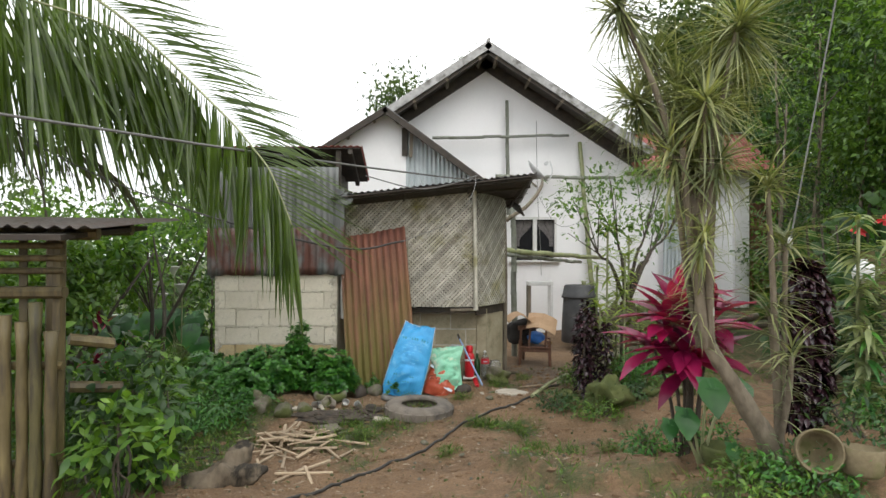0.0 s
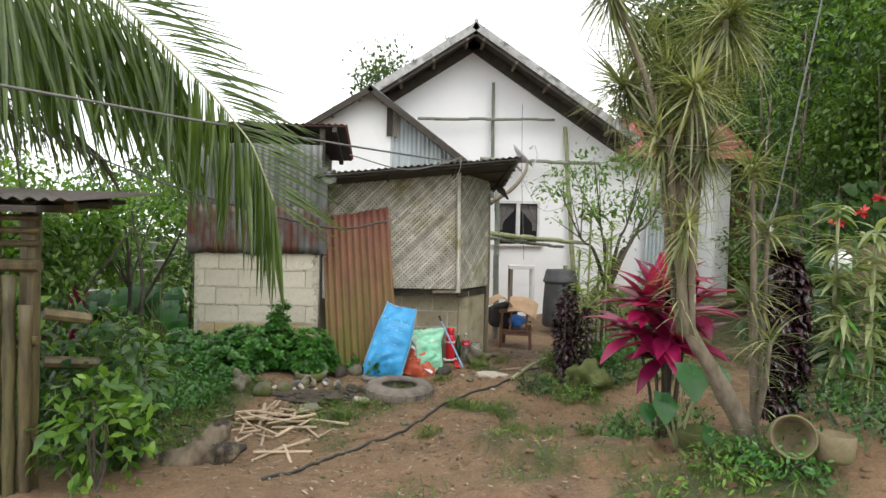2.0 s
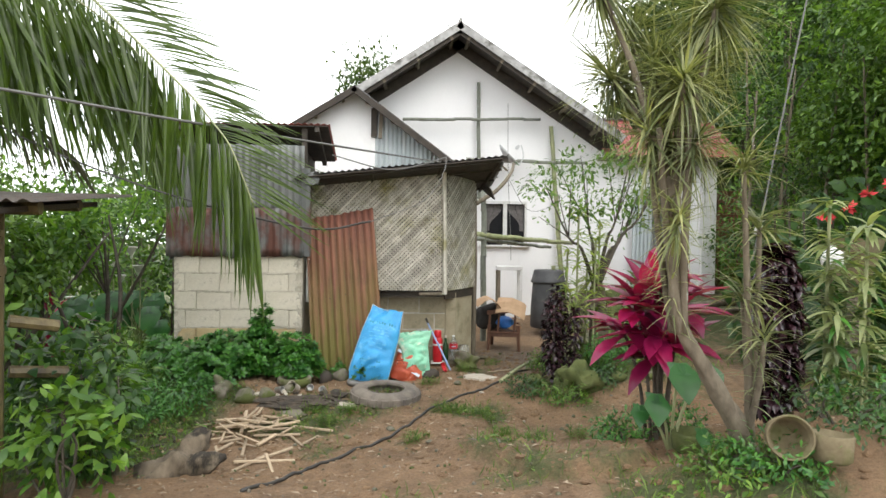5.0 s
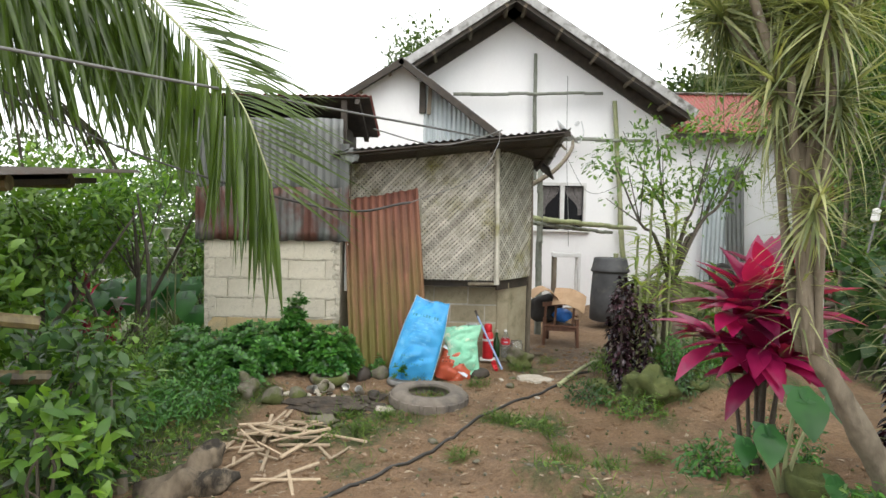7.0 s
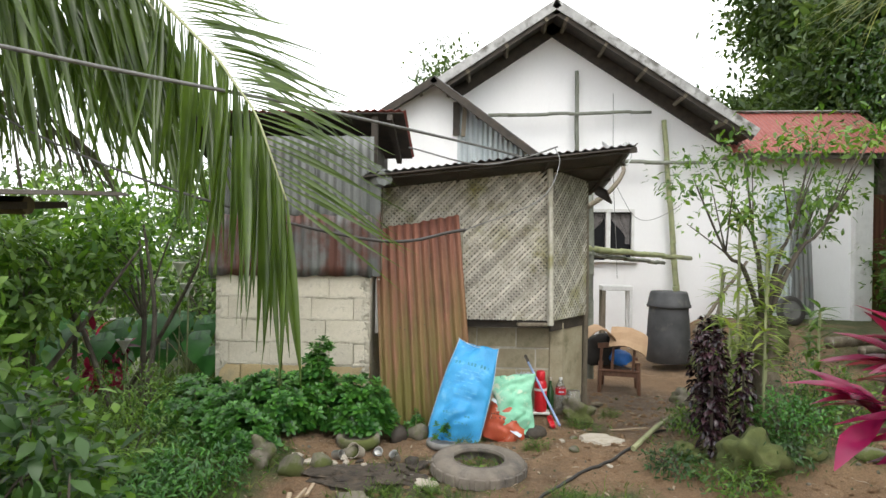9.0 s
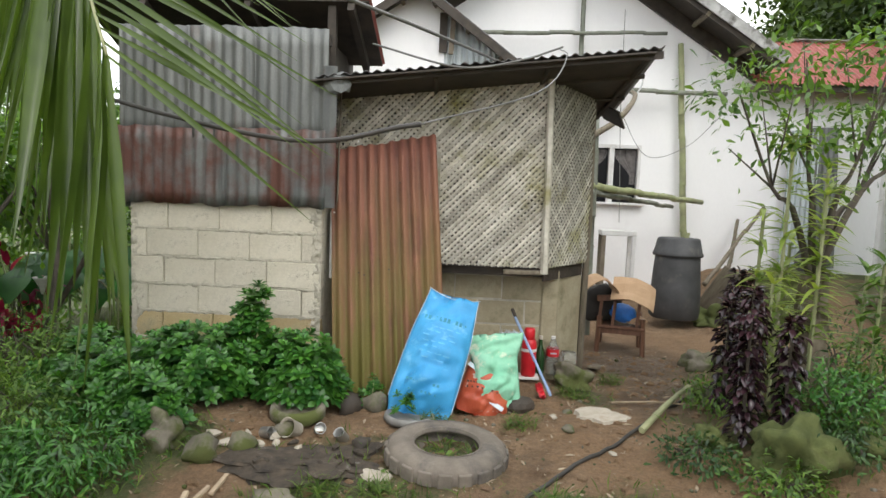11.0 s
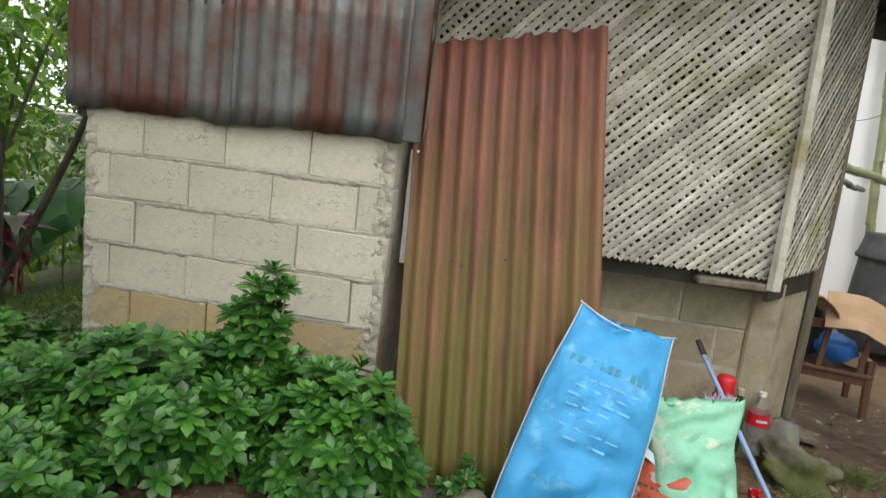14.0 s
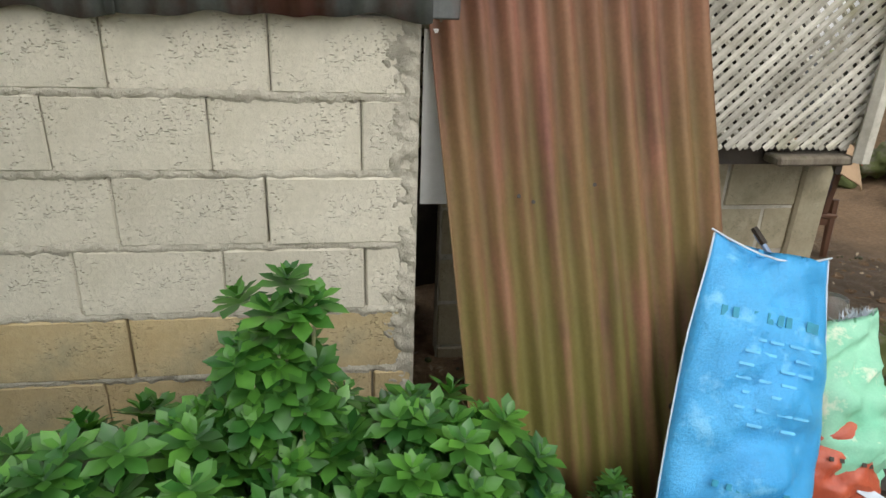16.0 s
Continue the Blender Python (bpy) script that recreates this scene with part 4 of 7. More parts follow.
def lattice_shed():
    s = thing("lattice_shed", (0, 0, 0), "outbuilding with weathered bamboo lattice walls on concrete blocks", "shed")
    front = part("lattice_panel", box_bm(LX1 - LX0, 0.02, 0.03, Matrix.Translation(((LX0 + LX1) / 2, LAT_Y + 0.035, LZ0 + 0.05))), WOOD_OLD, s, "grey and moss-green bamboo lattice")
    lattice(front, Matrix.Translation((LX0, LAT_Y, 0)), LX1 - LX0, LZ0, 2.11, 0.05, 0.026, 0.105)
    ux = Vector((0.4, 0.58, 0)).normalized()
    side = part("lattice_panel", box_bm(0.68, 0.02, 0.03, frame_axes(Vector((LX1, LAT_Y, LZ0 + 0.05)) + ux * 0.36 + Vector((-0.04, 0, 0)), ux, (0, 0, 1))), WOOD_OLD, s, "grey bamboo lattice side wall")
    lattice(side, frame_axes((LX1 + 0.03, LAT_Y + 0.02, 0), ux, (0, 0, 1)), 0.7, LZ0, 2.28, 0.052, 0.024, -0.04)
    part("corner_post", tube([(LX1 + 0.005, LAT_Y - 0.035, 0.8), (LX1 - 0.005, LAT_Y - 0.04, 1.5), (LX1 - 0.02, LAT_Y - 0.035, 2.3)], [0.03, 0.027, 0.03], 6, wob=0.25), LATH, s, "split grey corner post")
    part("rear_post", tube([(0.82, 8.36, -0.2), (0.83, 8.36, 1.2), (0.81, 8.36, 2.2)], 0.03, 7), WOOD_OLD, s)
    part("edge_lath", box_bm(0.03, 0.02, 1.0, Matrix.Translation((-0.44, LAT_Y - 0.03, 1.2))), LATH, s)
    # roof, high at the front corner
    a, b = Vector((-1.3, 7.3, 2.17)), Vector((1.1, 7.33, 2.435))
    back_r, back_l = Vector((1.03, 8.85, 2.19)), Vector((-1.4, 8.86, 1.93))
    part("roof_sheet", moved(corrugated((b - a).length, 1.63, rows=5), frame_axes(a, b - a, back_l - a)), TIN_ROOF, s, "grey tin roof with a thin front edge")
    # separate dark sheet close under the tin makes the underside dark
    part("roof_lining", moved(box_bm((b - a).length - 0.04, 0.012, 1.6), frame_axes((a + b + back_l + back_r) / 4 - Vector((0, 0, 0.03)), b - a, back_l - a)), WOOD_DARK, s, "dark roof underside")
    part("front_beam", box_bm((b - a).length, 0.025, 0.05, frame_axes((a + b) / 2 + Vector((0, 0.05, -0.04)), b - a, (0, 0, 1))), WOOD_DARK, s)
    for u in (0.04, 0.35, 0.68, 0.96):
        p, q = a.lerp(b, u), back_l.lerp(back_r, u)
        part("rafter", tube([p + Vector((0, 0.1, -0.05)), q - Vector((0, 0, 0.05))], 0.02, 6), WOOD_DARK, s)
    for v in (0.3, 0.65, 0.95):
        p, q = a.lerp(back_l, v), b.lerp(back_r, v)
        part("purlin", tube([p - Vector((0, 0, 0.04)), q - Vector((0, 0, 0.04))], 0.018, 6), WOOD_DARK, s)
    part("torn_flap", box_bm(0.16, 0.5, 0.02, frame_axes((1.0, 8.55, 2.12), (0.4, 0.3, -0.8), (0.8, 0, 0.5)), 0.004), WOOD_DARK, s, "torn dark eave scrap")
    # sill and block footing, set back under the lattice
    part("sill_board", box_bm(0.3, 0.1, 0.035, pose(0.24, LAT_Y + 0.02, 0.8, 0, -1, 0), 0.008), WOOD_OLD, s, "grey sill board end")
    part("sill_beam", box_bm(1.5, 0.1, 0.06, Matrix.Translation((-0.3, LAT_Y + 0.14, 0.79))), WOOD_DARK, s)
    foot = part("footing_wall", box_bm(1.6, 0.085, 1.2, Matrix.Translation((-0.28, 8.048, 0.18))), MORTAR, s, "block footing with grey mortar")
    part("side_footing", box_bm(0.42, 0.12, 1.2, frame_axes((0.62, 8.21, 0.2), (0.26, 0.34, 0), (0, 0, 1)), 0.01), FOOT, s, "stained plastered side footing")
    part("footing_pier", box_bm(0.14, 0.12, 1.2, Matrix.Translation((0.49, 8.04, 0.2)), 0.012), FOOT, s)
    # high rear wall and an added dark sheet keep light out of the lattice
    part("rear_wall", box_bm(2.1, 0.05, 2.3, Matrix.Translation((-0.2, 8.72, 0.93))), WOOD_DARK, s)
    part("inner_lining", box_bm(0.66, 0.02, 1.5, frame_axes(Vector((LX1 + 0.0, LAT_Y + 0.045, 1.48)) + ux * 0.34, ux, (0, 0, 1))), WOOD_DARK, s, "added dark sheet keeping light out behind the lattice")
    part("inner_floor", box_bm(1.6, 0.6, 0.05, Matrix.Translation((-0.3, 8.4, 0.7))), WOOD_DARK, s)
    lay_blocks(foot, -1.08, 0.43, 8.0, 0.74, 5, [[-0.68, -0.29, 0.1], [-0.5, -0.1, 0.29], [-0.68, -0.29, 0.1]], -1)
    return s


lattice_shed()

# hanging tin in the doorway
cloth = thing("tin_scrap", pose(-1.17, 7.5, 0.72), "pale grey tin scrap hanging in the doorway", "scrap metal")
part("scrap", box_bm(0.1, 0.006, 0.5, Matrix.Translation((0, 0, 0.25)), 0.002), WHITE_WOOD, cloth)
part("hanger", tube([(0, 0, 0.5), (0, 0.06, 1.45)], 0.008, 5), WOOD_OLD, cloth)

# leaning red sheet as a door
panel_m = frame_axes((-1.07, 7.06, -0.12), (0.8, 0, 0.082), (-0.165, 0.6, 1.88))
panel = thing("red_tin_sheet", panel_m, "rusty red corrugated sheet, moss-green at the foot, leaning as a door", "metal sheet")
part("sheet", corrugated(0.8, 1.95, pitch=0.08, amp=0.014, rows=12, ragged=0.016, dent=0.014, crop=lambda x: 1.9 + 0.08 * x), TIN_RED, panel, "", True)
for x, z in ((0.6, 0.28), (0.24, 0.92), (0.2, 0.94), (0.42, 0.95), (0.52, 1.6)):
    part("nail_hole", moved(lathe([(0.011 if z < 0.5 else 0.006, -0.001), (0.006, 0.001)], 8), pose(x, -0.014, z, 90)), WOOD_DARK, panel)


# ---- things on the ground ----
def on(x, y, dz=0.0):
    return (x, y, ground_z(x, y) + dz)


def rock(x, y, sx, sy, sz, seed, material, label, group="", name="rock", turn=0.0, tilt=0.0):
    t = tagged(part(name, rock_bm(sx, sy, sz, seed, 4 if sx > 0.1 else 2, 0.8 if sx > 0.1 else 0.5), material, None, "", True), label, "stone", group)
    t.matrix_world = pose(*on(x, y, 0.35 * sz), tilt, 0, turn)
    return t


tyre = thing("tyre", pose(*on(-0.24, 6.25, -0.055), 2, 1, 20), "old dusty car tyre lying flat on the earth", "tyre")
prof = [(0.175, 0.02), (0.19, 0.0), (0.25, 0.0), (0.31, 0.02), (0.335, 0.06), (0.335, 0.115), (0.31, 0.15), (0.25, 0.165), (0.2, 0.155), (0.18, 0.14), (0.19, 0.12), (0.22, 0.11), (0.22, 0.05), (0.175, 0.02)]
part("casing", lathe(prof, 40, cap=False), RUBBER, tyre, smooth=True)
part("bead", lathe([(0.178, 0.142), (0.186, 0.156), (0.2, 0.158), (0.19, 0.14)], 40, cap=False), RUBBER, tyre)
for k in range(20):
    a = 2 * math.pi * k / 20
    part("tread_block", box_bm(0.02, 0.075, 0.075, pose(0.334 * math.cos(a), 0.334 * math.sin(a), 0.087, 0, 0, math.degrees(a)), 0.005), RUBBER, tyre)

lid = thing("pot_lid", pose(*on(-0.5, 6.74, 0.0), -4, 2, 0), "grey round plastic lid lying on the ground", "lid")
part("rim", lathe([(0.15, 0.0), (0.165, 0.02), (0.16, 0.05), (0.145, 0.055), (0.135, 0.035), (0.05, 0.03), (0.01, 0.03)], 28), plain("grey_lid_plastic", (0.24, 0.235, 0.22), 0.6), lid, smooth=True)


# sacks: a stuffed envelope with creases
def sack_bm(w, h, d, seed, neck=0.0, n=34):
    bm = bmesh.new()
    sheets = []
    for side in (-1, 1):
        g = []
        for j in range(n + 1):
            v = j / n
            row = []
            for i in range(n + 1):
                u = i / n
                edge = math.sin(math.pi * min(1, max(0, u))) ** 0.55
                vert = (sm(v, -0.02, 0.22) * (1 - 0.72 * sm(v, 0.55, 1.0)))
                y = side * d * edge * vert
                wid = w * (1 + 0.06 * math.sin(3 * v + seed) - neck * sm(v, 0.6, 1.0) - 0.12 * (1 - sm(v, 0, 0.12)))
                x = (u - 0.5) * wid
                q = Vector((x * 4.2, v * 3.1, seed + side))
                y += side * 0.04 * noise.noise(q * 1.6) * edge + side * 0.03 * abs(noise.noise(Vector((x * 5 + v * 6, v * 9 - x * 4, seed)))) * edge + side * 0.01 * noise.noise(Vector((x * 22, v * 30, seed))) * edge - side * 0.03 * max(0, 1 - 4 * abs(noise.noise(Vector((x * 4 + seed, v * 5 - x * 3, seed * 2))))) * edge
                z = h * v + 0.02 * noise.noise(Vector((u * 3, seed, v))) * (1 if j in (0, n) else 0)
                if j == n:
                    z -= 0.05 * math.sin(math.pi * u)
                row.append(bm.verts.new((x, y, z)))
            g.append(row)
        sheets.append(g)
    for s, g in enumerate(sheets):
        for j in range(n):
            for i in range(n):
                q = (g[j][i], g[j][i + 1], g[j + 1][i + 1], g[j + 1][i])
                bm.faces.new(q if s == 0 else q[::-1])
    bmesh.ops.remove_doubles(bm, verts=bm.verts, dist=0.0015)
    return bm


def front_y(ob, x, z):
    """The foremost surface of a mesh at local (x, z)."""
    best, y = 9, -0.1
    for v in ob.data.vertices:
        e = (v.co.x - x) ** 2 + (v.co.z - z) ** 2
        if v.co.y < 0.01 and e < best:
            best, y = e, v.co.y
    return y


blue = thing("blue_sack", frame_axes((-0.47, 6.8, -0.06), (0.5, -0.06, -0.11), (0.26, 0.4, 0.76)), "bright blue woven plastic sack with faint teal print", "sack")
body = part("bag", sack_bm(0.41, 0.88, 0.1, 1.0, 0.1), SACK_BLUE, blue, smooth=True)
for sx in (-1, 1):
    part("hem", tube([(sx * 0.5 * 0.41 * (1 + 0.06 * math.sin(3 * v + 1) - 0.1 * sm(v, 0.6, 1.0)), 0, 0.88 * v) for v in np.linspace(0.1, 0.99, 12)], 0.003, 5), SACK_HEM, blue, "white sewn edge")
part("mouth_hem", tube([((u - 0.5) * 0.37, -0.034 * math.sin(math.pi * u), 0.88 - 0.05 * math.sin(math.pi * u)) for u in np.linspace(0, 1, 9)], 0.003, 5), SACK_HEM, blue)
for z, w, mt, hgt in ((0.66, 0.3, SACK_TEXT, 0.028), (0.6, 0.26, SACK_PALE, 0.012), (0.565, 0.2, SACK_PALE, 0.012), (0.53, 0.24, SACK_PALE, 0.012), (0.495, 0.22, SACK_PALE, 0.012), (0.46, 0.18, SACK_PALE, 0.012), (0.42, 0.22, SACK_PALE, 0.012), (0.38, 0.16, SACK_PALE, 0.012), (0.22, 0.26, SACK_TEXT, 0.016), (0.16, 0.2, SACK_TEXT, 0.014)):
    k = int(w / (0.026 if mt is SACK_TEXT else 0.05))
    for i in range(k):
        if (i * 7 + int(z * 100)) % 5 == 0:
            continue
        x = -w / 2 + w * (i + 0.5) / k
        y = front_y(body, x, z)
        part("print_bar", box_bm(0.017 if mt is SACK_TEXT else 0.042, 0.002, hgt if mt is SACK_TEXT else 0.007, Matrix.Translation((x, y - 0.002, z))), mt, blue)

redbag = thing("red_sack", frame_axes((-0.06, 6.96, -0.08), (0.4, -0.05, -0.08), (-0.02, 0.3, 0.42)), "orange-red plastic sack, creased, slumped on the ground", "sack")
rb = part("bag", sack_bm(0.36, 0.48, 0.1, 3.0, 0.25), SACK_RED, redbag, smooth=True)
for z, x0, x1 in ((0.16, -0.12, 0.08), (0.2, -0.13, 0.0)):
    for i in range(7):
        x = x0 + (x1 - x0) * i / 6
        part("print_bar", box_bm(0.014, 0.002, 0.012, Matrix.Translation((x, front_y(rb, x, z) - 0.004, z))), WOOD_DARK, redbag)
for x, z, w in ((-0.1, 0.29, 0.12), (0.1, 0.08, 0.1)):
    part("pale_patch", box_bm(w, 0.002, 0.03, pose(x, front_y(rb, x, z) - 0.005, z, 0, 20, 0)), SACK_HEM, redbag)

green = thing("green_sack", frame_axes((0.08, 6.98, -0.02), (0.4, 0.07, 0.02), (-0.05, 0.28, 0.46)), "pale green printed sack with faded flowers, laid over the red one", "sack")
m_taper = sack_bm(0.31, 0.52, 0.085, 5.0, -0.42)
gb = part("bag", m_taper, SACK_GREEN, green, smooth=True)
fr = Leaves()
fx = rng.random(90)
fr.add(BLADE, np.stack([0.04 + 0.14 * fx, -0.02 + 0.02 * rng.random(90), 0.49 + 0.01 * rng.random(90)], 1), np.stack([0.4 + rng.normal(size=90) * 0.5, rng.normal(size=90) * 0.5, 0.6 + 0 * fx], 1), rng.normal(size=(90, 3)), 0.045, 0.006)
fr.done("frayed_hem", SACK_HEM, green, "frayed white edge")

# red flask, bottles, jar on the ledge by the footing
flask = thing("red_flask", pose(0.33, 7.84, -0.04), "red plastic flask standing by the footing", "flask")
part("body", lathe([(0.055, 0), (0.06, 0.02), (0.06, 0.26), (0.05, 0.29), (0.04, 0.3)], 18), RED_PL, flask, smooth=True)
part("cap", lathe([(0.042, 0.3), (0.044, 0.31), (0.044, 0.37), (0.036, 0.385)], 18), RED_PL, flask, smooth=True)
part("band", lathe([(0.062, 0.2), (0.062, 0.225)], 18, cap=False), WHITE_PL, flask)
part("stand", box_bm(0.17, 0.13, 0.02, Matrix.Translation((0, 0, -0.01)), 0.004), WHITE_PL, flask)
gbot = thing("green_bottle", pose(0.43, 7.92, -0.04), "dark green glass bottle", "bottle", "bottles by the footing")
part("glass", lathe([(0.035, 0), (0.037, 0.02), (0.037, 0.17), (0.016, 0.23), (0.013, 0.29), (0.015, 0.3)], 16), GREEN_GLASS, gbot, smooth=True)
part("foil", lathe([(0.016, 0.28), (0.0165, 0.31)], 16), STONE_PALE, gbot)
pet = thing("plastic_bottle", pose(0.53, 7.92, -0.04), "clear plastic bottle with a red label", "bottle", "bottles by the footing")
part("shell", lathe([(0.045, 0), (0.05, 0.03), (0.047, 0.12), (0.05, 0.2), (0.02, 0.27), (0.015, 0.29)], 18), CLEAR_PL, pet, smooth=True)
part("label_band", lathe([(0.0515, 0.15), (0.0515, 0.21)], 18, cap=False), RED_PL, pet)
part("label_script", box_bm(0.05, 0.003, 0.012, Matrix.Translation((0, -0.052, 0.18))), SACK_HEM, pet)
part("cap", lathe([(0.017, 0.29), (0.017, 0.31)], 12), WHITE_PL, pet)
jar = thing("plastic_jar", pose(0.65, 7.9, 0.0), "squat clear plastic jar, crumpled", "jar")
part("shell", lathe([(0.07, 0), (0.075, 0.03), (0.07, 0.07), (0.075, 0.11), (0.06, 0.14), (0.06, 0.15)], 18), CLEAR_PL, jar, smooth=True)
mop = thing("mop_stick", pose(0.19, 7.88, 0.46), "pale blue mop handle leaning on the footing", "mop")
part("handle", tube([(0, 0, 0), (0.27, -0.53, -0.5)], 0.011, 7), BLUE_STICK, mop)
part("grip", tube([(-0.005, 0.012, 0.02), (0.02, -0.04, -0.03)], 0.014, 7), WOOD_DARK, mop)
snack = tagged(part("wrapper", moved(sack_bm(0.05, 0.12, 0.012, 2, 0, 8), Matrix()), RED_PL, None), "small red and white plastic wrapper on the ground", "litter")
snack.matrix_world = frame_axes(on(0.4, 7.3, 0.02), (0.8, 0.3, 0), (-0.3, 0.5, 0.5))
brick = tagged(part("dark_block", rock_bm(0.11, 0.07, 0.07, 8, 2, 0.2), WOOD_DARK, None), "charred dark block beside the sacks", "block")
brick.matrix_world = pose(*on(0.22, 7.05, 0.03), 0, 0, 20)

rock(0.68, 7.78, 0.16, 0.11, 0.1, 2.2, STONE, "yellow-mossed stone at the foot of the shed", turn=-35)
plank = thing("short_plank", pose(0.98, 8.42, -0.1, 0, 12, 70), "grey short plank lying beside the shed", "plank")
part("board", box_bm(0.34, 0.1, 0.03, Matrix(), 0.006), WOOD_OLD, plank)

# pale flat slab
bm = bmesh.new()
ring = [(0.2 * (1 + 0.25 * math.sin(2.1 * k + 1) + 0.12 * math.sin(5 * k)) * math.cos(k * math.pi / 7), 0.15 * (1 + 0.2 * math.sin(3 * k)) * math.sin(k * math.pi / 7)) for k in range(14)]
ring = [(x + 0.012 * math.sin(9 * i), y + 0.012 * math.cos(7 * i)) for i, (x, y) in enumerate([p for a, b in zip(ring, ring[1:] + ring[:1]) for p in (a, ((a[0] + b[0]) / 2, (a[1] + b[1]) / 2))])]
top_v = [bm.verts.new((x, y, 0.018)) for x, y in ring]
bot_v = [bm.verts.new((x * 1.05, y * 1.05, -0.03)) for x, y in ring]
bm.faces.new(top_v)
for k in range(28):
    bm.faces.new((bot_v[k], bot_v[(k + 1) % 28], top_v[(k + 1) % 28], top_v[k]))
slab = tagged(part("flat_stone", bm, STONE_PALE, None), "pale flat broken slab set in the path", "stone")
slab.matrix_world = pose(*on(0.75, 7.02, 0.008), 1, 0, -12) @ Matrix.Scale(0.82, 4)
for i, (x, y, r) in enumerate(((0.42, 6.9, 0.035), (0.55, 7.12, 0.05), (0.5, 6.72, 0.06), (0.72, 6.45, 0.03), (-0.16, 5.42, 0.045), (0.15, 4.9, 0.03), (1.0, 5.6, 0.025), (0.8, 4.7, 0.03), (-0.5, 5.2, 0.04), (1.3, 7.9, 0.03), (-0.9, 5.62, 0.05), (-0.35, 5.75, 0.03))):
    rock(x, y, r * 0.9, r * 0.7, r * 0.42, i + 20, STONE if i % 3 else STONE_PALE, "small loose stone on the bare earth", "loose stones on the yard", "pebble", i * 40)

# hose along the path
hp = smooth_path([on(-0.95, 3.75, 0.016), on(-0.76, 4.2, 0.016), on(-0.55, 4.62, 0.016), on(-0.14, 5.28, 0.016), on(0.28, 5.98, 0.016), on(0.75, 6.55, 0.016), on(1.15, 7.05, 0.016), on(1.62, 7.6, 0.02)], 60)
for q in hp:
    q[2] = ground_z(q[0], q[1]) + 0.012
hose = tagged(part("hose", tube(hp, 0.0115, 8, wob=0.04), HOSE, None, "", True), "black rubber water hose lying across the yard", "hose")
p = [Vector(on(0.9, 7.36, 0.012)), Vector(on(1.42, 7.06, 0.014))]
tagged(part("twig", tube([p[0], p[0].lerp(p[1], 0.5) + Vector((0, 0.03, 0.005)), p[1]], [0.009, 0.006], 6), STICK, None), "thin dry stick on the path", "stick")
bam = smooth_path([on(0.95, 6.72, 0.04), on(1.2, 7.05, 0.06), on(1.45, 7.4, 0.1)], 8)
tagged(part("bamboo_stick", tube(bam, [0.022, 0.016], 8), BAMBOO_GREEN, None), "green-grey bamboo stick beside the path", "stick")

# ash heap with litter and stones
ash = tagged(part("ash_heap", rock_bm(0.36, 0.25, 0.04, 5, 4, 0.95), ASH, None), "black ash and charcoal heap", "ash heap")
ash.matrix_world = pose(*on(-0.9, 6.08, 0.02))
for i in range(14):
    a = rng.random() * 6.28
    r = 0.1 + 0.25 * rng.random()
    c = tagged(part("charcoal", rock_bm(0.03 + 0.03 * rng.random(), 0.02, 0.018, i, 1, 0.4), ASH, None), "piece of charred wood on the ash heap", "charcoal", "charcoal on the heap")
    x, y = -0.9 + r * math.cos(a), 6.08 + 0.7 * r * math.sin(a)
    c.matrix_world = pose(*on(x, y, 0.045), 0, 0, i * 50)
for i, (x, y, sx, sz, mt) in enumerate(((-1.52, 5.98, 0.1, 0.08, STONE), (-1.36, 6.14, 0.09, 0.07, STONE), (-1.18, 6.38, 0.08, 0.06, STONE), (-1.78, 6.1, 0.13, 0.12, STONE), (-0.6, 6.0, 0.1, 0.04, STONE_PALE), (-1.02, 5.68, 0.1, 0.04, STONE), (-0.74, 6.86, 0.08, 0.09, STONE), (-0.9, 6.84, 0.09, 0.1, WOOD_DARK), (-0.72, 6.28, 0.06, 0.06, WOOD_DARK))):
    rock(x, y, sx, sx * 0.8, sz, i + 50, mt, "rough stone at the edge of the bed", "stones edging the bed", "stone", i * 33)
for i in range(10):
    x, y = -1.22 + 0.16 * rng.normal(), 6.2 + 0.1 * rng.normal()
    sc = tagged(part("eggshell_scrap", rock_bm(0.035 + 0.02 * rng.random(), 0.03, 0.022, i + 3, 1, 0.6), STONE_PALE, None), "crumpled white plastic scrap", "litter", "white litter by the bed")
    sc.matrix_world = pose(*on(x, y, 0.02), rng.random() * 60, 0, i * 37)
for x, y, tilt, tr in ((-1.0, 6.44, 60, 20), (-0.86, 6.4, 40, -30), (-1.27, 6.3, 75, 60)):
    can = thing("tin_can", pose(*on(x, y, 0.03), tilt, 0, tr) @ Matrix.Diagonal((0.75, 0.75, 0.75, 1)), "dull open tin can lying on its side", "can", "cans by the bed")
    part("wall", lathe([(0.042, -0.05), (0.045, -0.045), (0.044, 0.05), (0.046, 0.055), (0.04, 0.05), (0.039, -0.045)], 16, cap=False), TINCAN, can, smooth=True)
    part("base", lathe([(0.04, -0.045), (0.001, -0.043)], 16), TINCAN, can)
cup = thing("plant_pot", pose(*on(-1.14, 6.36, 0.04), 65, 0, -30) @ Matrix.Diagonal((0.8, 0.8, 0.8, 1)), "tan plastic pot tipped over", "pot")
part("wall", lathe([(0.05, -0.06), (0.07, 0.06), (0.075, 0.065), (0.066, 0.06), (0.047, -0.055)], 18, cap=False), STONE_PALE, cup, smooth=True)
tyrepot = thing("cement_bowl", pose(*on(-1.18, 6.6, 0.0), 3, 0, 0), "low round cement bowl half hidden by the shrub", "bowl")
part("rim", lathe([(0.13, 0), (0.17, 0.03), (0.17, 0.08), (0.15, 0.1), (0.125, 0.09), (0.11, 0.05), (0.02, 0.045)], 26), STONE, tyrepot, smooth=True)

